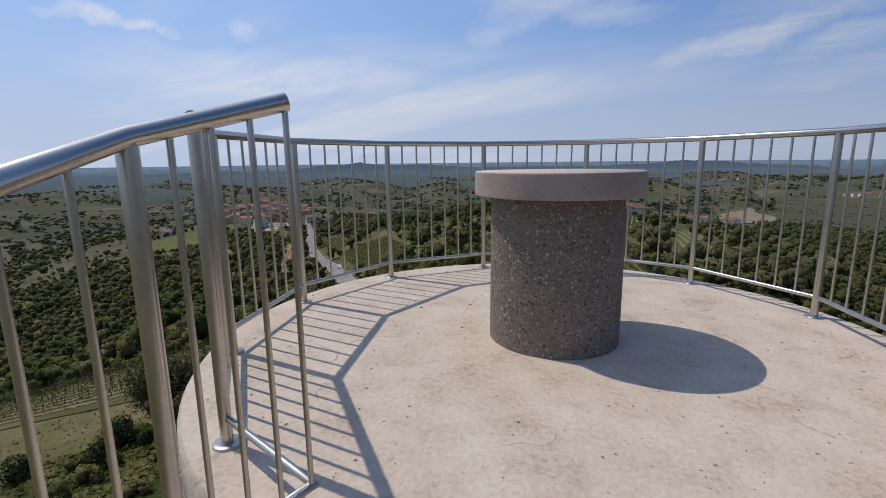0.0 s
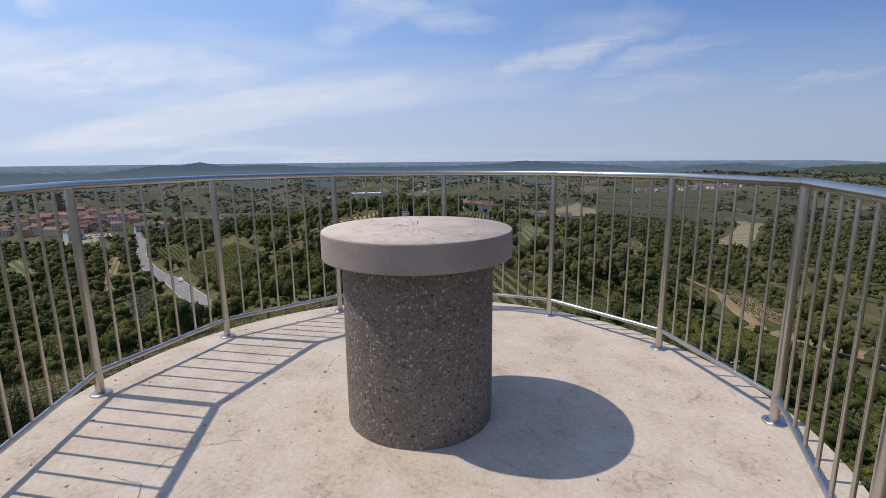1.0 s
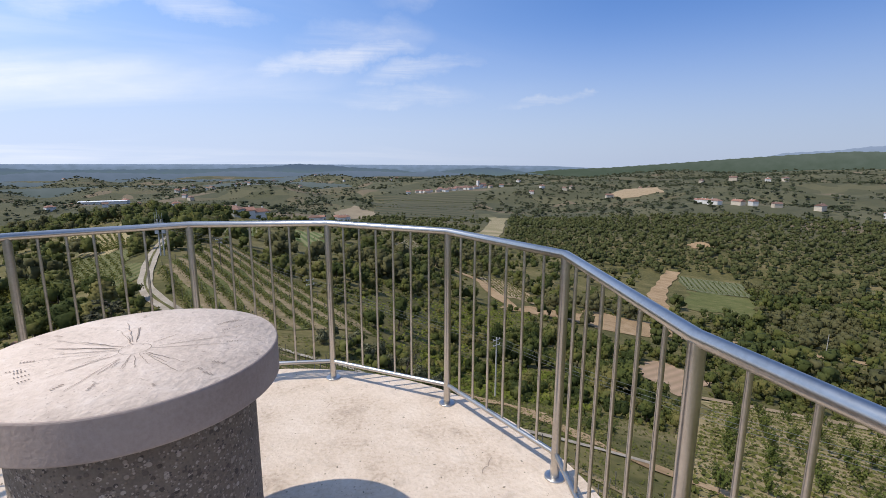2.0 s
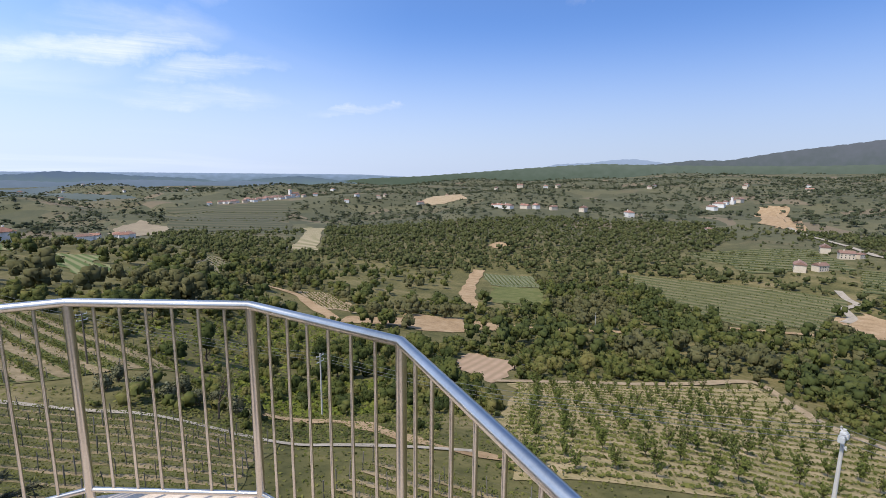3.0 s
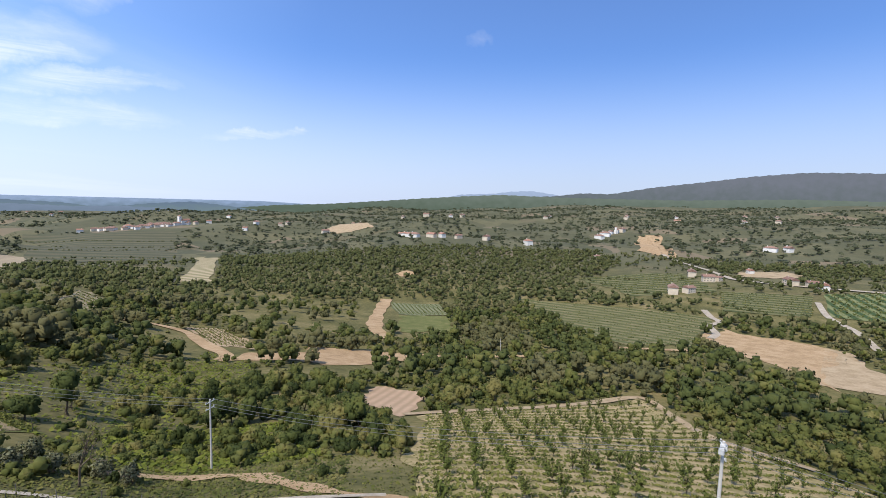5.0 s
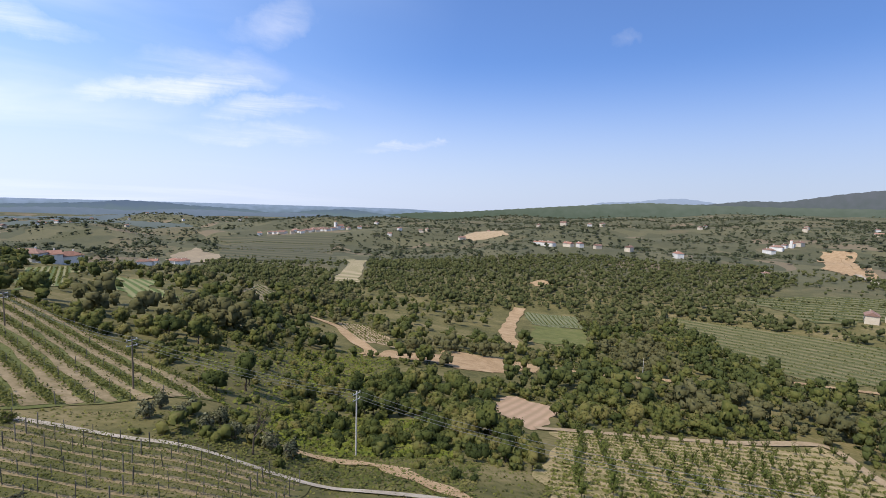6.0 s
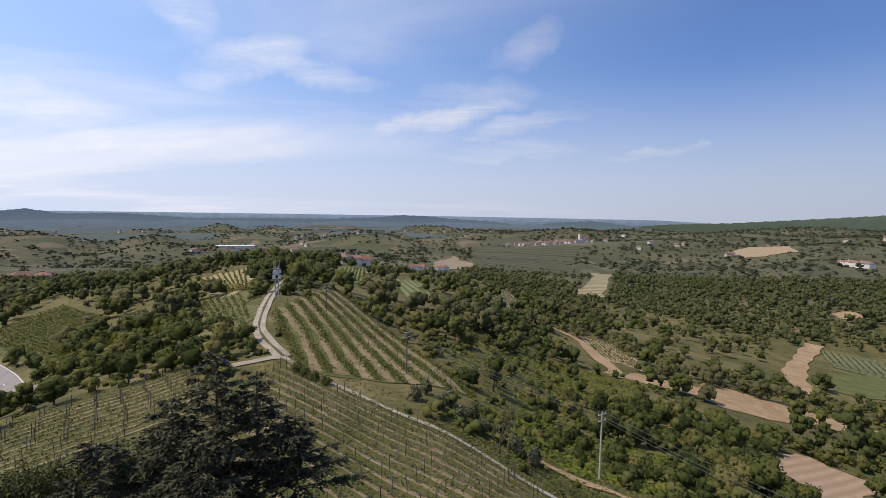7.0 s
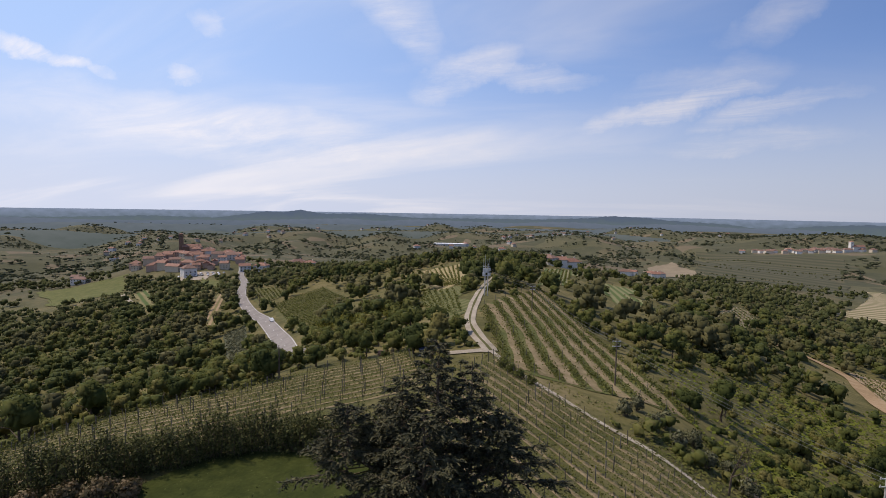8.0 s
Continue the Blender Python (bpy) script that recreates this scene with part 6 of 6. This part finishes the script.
def house_meshes(w, d, h, wall, roof, hip):
    """Walls with gables or a hip, a tiled roof with eaves, a chimney and windows, as meshes to share."""
    rise = 0.30 * d
    bm = bmesh.new()
    box(bm, -w / 2, w / 2, -d / 2, d / 2, -2.5, h)
    if not hip:
        for x in (-w / 2, w / 2):
            a, b, c = bm.verts.new((x, -d / 2, h)), bm.verts.new((x, d / 2, h)), bm.verts.new((x, 0, h + rise))
            bm.faces.new((a, b, c))
    walls = finish(bm, "wall", wall)
    bm = bmesh.new()
    e, inset = 0.5, (d / 2 if hip else -0.4)
    low = h - 0.3 * e
    for lift in (0.0, 0.22):
        pts = [(-w / 2 - e, -d / 2 - e, low + lift), (w / 2 + e, -d / 2 - e, low + lift), (w / 2 + e, d / 2 + e, low + lift), (-w / 2 - e, d / 2 + e, low + lift), (-w / 2 + inset, 0, h + rise + lift), (w / 2 - inset, 0, h + rise + lift)]
        v = [bm.verts.new(p) for p in pts]
        for f in ((0, 1, 5, 4), (2, 3, 4, 5), (3, 0, 4), (1, 2, 5)):
            bm.faces.new([v[i] for i in f])
    tiles = finish(bm, "roof", roof)
    bm = bmesh.new()
    box(bm, -0.4, 0.4, -0.4, 0.4, h + rise * 0.3, h + rise + 0.9)
    box(bm, -0.5, 0.5, -0.5, 0.5, h + rise + 0.9, h + rise + 1.05)
    chimney = finish(bm, "chimney", wall)
    bm = bmesh.new()
    box(bm, -0.5, 0.5, -0.06, 0.06, -0.7, 0.7)
    return walls, tiles, chimney, finish(bm, "window", PANE)


KINDS = []
for w, d, h in ((11, 8, 6.0), (14, 9, 6.4), (9, 8, 5.2), (18, 9, 5.6), (12, 10, 8.2)):
    for wi in (0, 1, 2):
        KINDS.append((w, d, h, house_meshes(w, d, h, WALLS[wi], ROOFS[0 if (w + wi) % 3 else 1], (w + wi) % 2 == 0), wi))


def house(x, y, turn, k, label, group, scale=1.0, windows=True):
    w, d, h, (walls, tiles, chimney, pane), wi = KINDS[k]
    ob = tagged(new("house"), label, "house", group)
    ob.location, ob.rotation_euler, ob.scale = (x, y, float(land(x, y)[0]) + 0.3), (0, 0, turn), (scale,) * 3
    part("wall", walls, ob)
    roof = part("roof", tiles, ob)
    part("chimney", chimney, roof).location = (w * 0.22, d * 0.12, 0)
    if windows:
        n = max(2, int(w / 3.4))
        for side in (-1, 1):
            for z in (1.6, 4.3) if h > 5.5 else (1.8,):
                for i in range(n):
                    part("window", pane, ob).location = (-w / 2 + w * (i + 0.5) / n, side * (d / 2 + 0.02), z)
    return ob


def describe(k):
    return ("white", "cream", "rosy")[KINDS[k][4]] + " rendered house with a tiled pitched roof"


gh = np.random.default_rng(42)
# the hill village to the left: tight old houses round a brown tower
for i in range(60):
    a, r = gh.uniform(0, 6.28), math.sqrt(gh.uniform(0, 1))
    k = int(gh.choice([1, 2, 4, 5, 7, 8, 10, 11, 13, 14, 2, 5, 0]))
    hx, hy = -494 + 84 * r * math.cos(a), 384 + 52 * r * math.sin(a) - 0.1 * 82 * r * math.cos(a)
    house(hx, hy, gh.normal(0.72, 0.25) + (1.57 if gh.uniform() < 0.3 else 0), k, describe(k) + " in the hill village", "hill village", gh.uniform(0.72, 1.0), i % 2 == 0)
for hx, hy, k, sc in ((-424, 330, 12, 1.05), (-392, 372, 0, 1.0), (-380, 384, 3, 1.0), (-445, 402, 9, 1.0), (-560, 305, 9, 0.9), (-590, 318, 4, 0.8), (-470, 545, 9, 1.2), (-440, 520, 0, 1.0), (-410, 500, 3, 1.0), (-520, 340, 1, 0.8)):
    house(hx, hy, gh.normal(0.7, 0.3), k, describe(k) + " at the village edge", "hill village", sc)
SCATTERED = [(646, 718), (621, 668), (634, 690), (610, 640), (628, 612), (652, 566), (683, 525), (640, 596), (700, 446), (624, 284), (1214, 719), (1250, 726), (958, 434), (990, 436), (1022, 437), (1062, 428), (1337, 532), (1314, 387), (1396, 253), (1379, 178), (879, 120), (884, 98), (446, 130), (458, 120), (566, 147), (535, 123), (545, 116), (641, 105), (545, 56), (545, 40), (530, 30), (468, 1044), (515, 1088), (603, 929), (557, 1049), (580, 1060), (770, 1050), (820, 1080), (905, 1000), (960, 960), (1050, 900), (1377, 544), (1458, 433), (1607, 290), (1687, 223), (611, 1473), (1005, 905)]
for i, (hx, hy) in enumerate(SCATTERED):
    k = int(gh.choice([0, 3, 6, 9, 1, 4, 10]))
    house(hx, hy, gh.uniform(0, 3.14), k, describe(k) + " on the far slope", "houses on the far slopes", gh.uniform(0.85, 1.2) * (0.75 if math.hypot(hx, hy) < 700 else 1.0), math.hypot(hx, hy) < 800)
for i in range(34):
    t = gh.uniform(0, 1)
    k = int(gh.choice([0, 3, 6, 9, 1, 4]))
    house(215 + 240 * t + gh.normal(0, 10), 1262 + 30 * t + gh.normal(0, 22), gh.normal(0.2, 0.4), k, describe(k) + " in the church village", "church village", gh.uniform(0.85, 1.15), False)
for i, (hx, hy) in enumerate([(-72, 372), (-62, 376), (-54, 385), (-24, 690), (-14, 694), (8, 684), (18, 692), (14, 676)]):
    house(hx, hy, gh.normal(0.1, 0.2), (9, 0, 3)[i % 3], "long low house with orange tiled roof behind the ridge", "houses behind the ridge", 0.95, False)
for i in range(130):
    b, r = math.radians(gh.uniform(-8, 62)), gh.uniform(1050, 2300)
    if math.sin(b * 9 + r / 260.0) < 0.1:
        continue
    k = int(gh.choice([0, 3, 6, 1, 4]))
    house(-r * math.sin(b), r * math.cos(b), gh.uniform(0, 3), k, "small far house with a tiled roof on the plain", "houses on the plain", gh.uniform(0.8, 1.3), False)


def church(x, y, turn, s, wall, label, tower_h, spire):
    ob = tagged(new("church"), label, "church")
    ob.location, ob.rotation_euler, ob.scale = (x, y, float(land(x, y)[0])), (0, 0, turn), (s, s, s)
    walls, tiles, _, pane = house_meshes(20, 10, 9, wall, ROOFS[0], False)
    part("wall", walls, ob)
    part("roof", tiles, ob)
    bm = bmesh.new()
    box(bm, -13.5, -8.5, -2.5, 2.5, -2, tower_h)
    box(bm, -13.8, -8.2, -2.8, 2.8, tower_h, tower_h + 0.5)
    tower = part("tower", finish(bm, "tower", wall), ob)
    bm = bmesh.new()
    q = [bm.verts.new((x0, y0, tower_h + 0.5)) for x0, y0 in ((-13.6, -2.6), (-8.4, -2.6), (-8.4, 2.6), (-13.6, 2.6))]
    top = bm.verts.new((-11, 0, tower_h + 0.5 + spire))
    for i in range(4):
        bm.faces.new((q[i], q[(i + 1) % 4], top))
    part("tower_roof", finish(bm, "tower_roof", ROOFS[0]), ob)
    for yy in (-2.52, 2.52):
        part("window", pane, tower).location = (-11, yy, tower_h - 2.5)


church(421, 1286, 0.4, 1.25, WALLS[0], "white village church with a square bell tower", 17, 2)
church(-505, 398, 0.9, 1.0, material("brown old stone", [(0.16, 0.11, 0.08), (0.22, 0.16, 0.12)], 2, 2, 0.95, 0, 0.3, 0.05), "old brown stone church tower above the village roofs", 24, 1)
church(1040, 432, 0.2, 0.8, WALLS[0], "small white church among far houses", 16, 3)


def hall():
    bm = bmesh.new()
    box(bm, -45, 45, -14, 14, -2, 7)
    ob = tagged(new("hall"), "long low white hall on the plain", "building")
    ob.location = (-505, 1215, float(land(-505, 1215)[0]))
    ob.rotation_euler = (0, 0, 0.35)
    part("wall", finish(bm, "wall", WALLS[0]), ob)
    bm = bmesh.new()
    box(bm, -46, 46, -15, 15, 7, 7.6)
    part("roof", finish(bm, "roof", material("white sheet roof", [(0.7, 0.7, 0.7), (0.78, 0.78, 0.78)], 8, 1, 0.5, 0, 0, 0)), ob)


hall()


def car(x, y, turn, paint, label, group=""):
    ob = tagged(new("car"), label, "car", group)
    ob.location, ob.rotation_euler = (x, y, float(land(x, y)[0]) + 0.32 + lift_over(math.hypot(x, y))), (0, 0, turn)
    bm = bmesh.new()
    prof = [(-2.1, 0.3), (-2.1, 0.75), (-1.3, 0.9), (-0.7, 1.42), (1.1, 1.45), (1.75, 0.95), (2.1, 0.85), (2.1, 0.3)]
    L = [bm.verts.new((px, -0.86 if pz < 1 else -0.68, pz)) for px, pz in prof]
    R = [bm.verts.new((px, 0.86 if pz < 1 else 0.68, pz)) for px, pz in prof]
    n = len(prof)
    for i in range(n):
        bm.faces.new((L[i], L[(i + 1) % n], R[(i + 1) % n], R[i]))
    bm.faces.new(L[::-1])
    bm.faces.new(R)
    bmesh.ops.recalc_face_normals(bm, faces=bm.faces)
    part("body", finish(bm, "body", paint), ob)
    bm = bmesh.new()
    for s in (-1, 1):
        v = [bm.verts.new(p) for p in ((-1.15, 0.80 * s, 0.95), (1.5, 0.80 * s, 0.98), (1.0, 0.71 * s, 1.38), (-0.65, 0.71 * s, 1.36))]
        bm.faces.new(v if s < 0 else v[::-1])
    part("side_glass", finish(bm, "side_glass", PANE), ob)
    wheel = lathe_mesh("wheel", [(0.2, -0.1), (0.31, -0.1), (0.31, 0.1), (0.2, 0.1)], WIRE, 14)
    for wx in (-1.35, 1.35):
        for wy in (-0.8, 0.8):
            w = part("wheel", wheel, ob)
            w.location, w.rotation_euler = (wx, wy, 0.31), (radians(90), 0, 0)


PAINT = [material(n, [c, tuple(min(1, q * 1.15) for q in c)], 2, 4, 0.3, 0.0, 0, 0) for n, c in (("white car paint", (0.62, 0.62, 0.62)), ("grey car paint", (0.2, 0.21, 0.22)), ("blue car paint", (0.012, 0.022, 0.06)), ("red car paint", (0.3, 0.03, 0.03)))]
car(-166, 174, math.atan2(26, -36), PAINT[0], "white car driving on the road")
for i in range(16):
    car(-431 + 2.3 * i + gh.normal(0, 0.3), 330 + 1.5 * i - 9 * (i % 2), 2.2, PAINT[int(gh.integers(0, 3))], "parked car on the village car park", "cars on the car park")
car(-33.5, 73.5, 0.6, PAINT[2], "dark blue pickup parked at the track's end")


def rail_vehicle_box():
    """The small orange tank beside the track."""
    bm = bmesh.new()
    bmesh.ops.create_cube(bm, size=1)
    bmesh.ops.bevel(bm, geom=bm.edges[:], offset=0.12, segments=3, affect="EDGES")
    ob = tagged(new("water_tank", finish(bm, "water_tank", ROOFS[0], True)), "small orange water tank at the vineyard edge", "tank")
    ob.location, ob.scale = (-44, 74.5, float(land(-44, 74.5)[0]) + 0.5), (1.6, 1.0, 1.0)


rail_vehicle_box()


# ---- power line ----
def pole(x, y, h, mat, label, arms=True, r=0.14):
    ob = tagged(new("utility_pole"), label, "pole", "poles of the power line")
    z = float(land(x, y)[0])
    ob.location = (x, y, z)
    part("shaft", lathe_mesh("shaft", [(r, -0.5), (r, 0.3), (r * 0.62, h)], mat, 12), ob)
    if arms:
        for z1, w in ((h - 0.35, 0.75), (h - 1.2, 0.75)):
            arm = part("cross_arm", tube_mesh("cross_arm", [(-w, 0, z1), (w, 0, z1)], 0.06, ZINC, 6), ob)
            arm.rotation_euler = (0, 0, 0.5)
            for sx in (-w + 0.08, w - 0.08):
                part("insulator", lathe_mesh("insulator", [(0.03, z1), (0.07, z1 + 0.06), (0.05, z1 + 0.12), (0.07, z1 + 0.18), (0.03, z1 + 0.24)], CAST, 8), arm).location = (sx, 0, 0)
    return Vector((x, y, z + h))


def mast(x, y, h):
    """Two steel columns carrying a transformer, brackets and aerials."""
    ob = tagged(new("transformer_mast"), "tall pale steel mast with transformer boxes and aerials beside the track", "mast")
    z = float(land(x, y)[0])
    ob.location = (x, y, z)
    for s in (-0.42, 0.42):
        part("column", lathe_mesh("column", [(0.17, -0.5), (0.15, h * 0.5), (0.12, h)], CAST, 12), ob).location = (s, 0, 0)
    for zz in (h * 0.62, h * 0.74, h * 0.9):
        part("bracket", tube_mesh("bracket", [(-1.1, 0, zz), (1.1, 0, zz)], 0.07, ZINC, 6), ob)
    for sx, zz, a, b in ((-0.75, h * 0.66, 0.8, 1.0), (0.75, h * 0.66, 0.7, 0.9), (0.0, h * 0.78, 1.1, 1.2), (-0.8, h * 0.8, 0.5, 0.9), (0.85, h * 0.82, 0.5, 0.8)):
        bm = bmesh.new()
        bmesh.ops.create_cube(bm, size=1)
        bmesh.ops.transform(bm, matrix=Matrix.LocRotScale((sx, 0.1, zz), None, (a, 0.6, b)), verts=bm.verts)
        bmesh.ops.bevel(bm, geom=bm.edges[:], offset=0.05, segments=2, affect="EDGES")
        part("box", finish(bm, "box", ZINC), ob)
    for sx, top in ((-0.9, 1.5), (-0.4, 2.6), (0.1, 1.2), (0.7, 1.6)):
        part("aerial", tube_mesh("aerial", [(sx, 0, h * 0.85), (sx, 0, h + top)], 0.035, ZINC, 6), ob)
    return Vector((x, y, z + h * 0.9))


POLE_H = -15.8 - float(land(41.5, 6.9)[0])
tops = [mast(-40.5, 125, 9.0), pole(-26.5, 121, 7.0, WOODEN, "thin brown wooden pole on the sloping field"), pole(-3.5, 81.5, 8.0, WOODEN, "thin brown wooden pole on the sloping field"), pole(23.7, 60.4, 9.5, CAST, "pale concrete pole with cross arms above the clay path"), pole(41.5, 6.9, POLE_H, CAST, "pale concrete pole with transformer fittings above the orchard", True, 0.17), pole(70, -60, 10, CAST, "pale concrete pole beyond the orchard")]
pole(-54, 58.5, 5.5, WOODEN, "dark wooden pole at the vineyard edge", False, 0.16)
pole(168, 118, 9, CAST, "pale concrete pole below the clay terrace", False)
for dx, dz in ((-0.6, -0.2), (0.6, -0.2), (0.0, -0.95)):
    line = tagged(new("power_cable"), "thin dark power cable between the poles", "cable", "power cables")
    for A, B in zip(tops, tops[1:]):
        pts = []
        for i in range(13):
            t = i / 12
            p = A.lerp(B, t) + Vector((dx * 0.87, dx * 0.48, dz))
            p.z -= 4 * t * (1 - t) * (A - B).length * 0.022
            pts.append(p)
        part("span", tube_mesh("span", pts, 0.018, WIRE, 5), line)
fit = tagged(new("transformer"), "grey pole-top transformer and switch gear", "transformer")
fit.location = tops[4] + Vector((0, 0, -0.9))
for sx, sz, a in ((-0.45, 0.25, 0.35), (0.0, 0.45, 0.5), (0.45, 0.2, 0.35)):
    bm = bmesh.new()
    bmesh.ops.create_cube(bm, size=1)
    bmesh.ops.transform(bm, matrix=Matrix.LocRotScale((sx, 0, sz), None, (a, 0.4, 0.5)), verts=bm.verts)
    bmesh.ops.bevel(bm, geom=bm.edges[:], offset=0.05, segments=2, affect="EDGES")
    part("box", finish(bm, "box", ZINC), fit)


# ---- engraved lines, grit and cracks on the tower's top ----
def groove(path, w, z):
    V, F = [], []
    for i, (x, y) in enumerate(path):
        d = Vector(path[min(i + 1, len(path) - 1)]) - Vector(path[max(i - 1, 0)])
        n = Vector((-d.y, d.x)).normalized() * w / 2
        V += [(x + n.x, y + n.y, z), (x - n.x, y - n.y, z)]
    for i in range(len(path) - 1):
        F.append((2 * i, 2 * i + 1, 2 * i + 3, 2 * i + 2))
    return V, F


def table_marks():
    gt = np.random.default_rng(13)
    thing = [o for o in scene.collection.objects if o.name == "orientation_table"][0]
    part("top_face", lathe_mesh("top_face", [(0.4305, 0.9005), (0.4285, 0.9038), (0.01, 0.9046)], TOP_STONE, 96), thing, "pale engraved top face")
    z = 0.9062
    for i in range(34):
        a = gt.uniform(0, 6.28)
        r0, r1 = gt.uniform(0.04, 0.10), gt.uniform(0.14, 0.31)
        path = [(r * math.cos(a) + gt.normal(0, 0.0015), r * math.sin(a) + gt.normal(0, 0.0015)) for r in np.linspace(r0, r1, 9)]
        V, F = groove(path, gt.uniform(0.0012, 0.0022), z)
        part("engraved_line", mesh_from("engraved_line", V, F, GROOVE), thing)
    for i in range(20):  # illegible place names as short bars along the spokes
        a = gt.uniform(0, 6.28)
        r0 = gt.uniform(0.24, 0.36)
        n = int(gt.integers(3, 8))
        for j in range(n):
            r = r0 + 0.008 * j
            c = Vector((r * math.cos(a), r * math.sin(a)))
            t = Vector((-math.sin(a), math.cos(a))) * 0.006
            V, F = groove([tuple(c - t), tuple(c + t * gt.uniform(0.2, 1))], 0.003, z)
            part("engraved_bar", mesh_from("engraved_bar", V, F, GROOVE), thing)
    V, F = groove([(0.045 * math.cos(t), 0.045 * math.sin(t)) for t in np.linspace(0, 6.28, 40)], 0.0015, z)
    part("engraved_line", mesh_from("engraved_line", V, F, GROOVE), thing)


table_marks()


def floor_grit():
    gg = np.random.default_rng(17)
    stone = bmesh.new()
    bmesh.ops.create_icosphere(stone, subdivisions=1, radius=1)
    SV = np.array([v.co for v in stone.verts])
    SF = np.array([[v.index for v in f.verts] for f in stone.faces])
    stone.free()
    VV, FF, k = [], [], 0
    for i in range(620):
        r, a = 1.74 * math.sqrt(gg.uniform(0, 1)), gg.uniform(0, 6.28)
        if r < 0.36:
            continue
        s = abs(gg.normal(0, 0.0028)) + 0.0016
        V = SV * s * gg.uniform(0.6, 1.4, (1, 3)) * (1 + gg.normal(0, 0.12, (len(SV), 1)))
        V[:, 2] *= 0.5
        VV.append(V + np.array([r * math.cos(a), r * math.sin(a), s * 0.15]))
        FF.append(SF + k)
        k += len(SV)
    tagged(new("grit", fast_mesh("grit", np.vstack(VV), np.vstack(FF), MOSS, False)), "small loose grit on the concrete floor", "grit", "", "stuff")
    for i in range(14):
        a, r = gg.uniform(0, 6.28), gg.uniform(0.5, 1.5)
        p = np.array([r * math.cos(a), r * math.sin(a)])
        h = gg.uniform(0, 6.28)
        path = [tuple(p)]
        for _ in range(int(gg.integers(6, 16))):
            h += gg.normal(0, 0.5)
            p = p + 0.025 * np.array([math.cos(h), math.sin(h)])
            if np.hypot(*p) > 1.72 or np.hypot(*p) < 0.4:
                break
            path.append(tuple(p))
        if len(path) > 3:
            V, F = groove(path, gg.uniform(0.0012, 0.0026), 0.0022)
            tagged(new("crack", mesh_from("crack", V, F, GROOVE)), "fine dark hairline crack in the concrete floor", "crack", "cracks in the floor", "structure")


floor_grit()
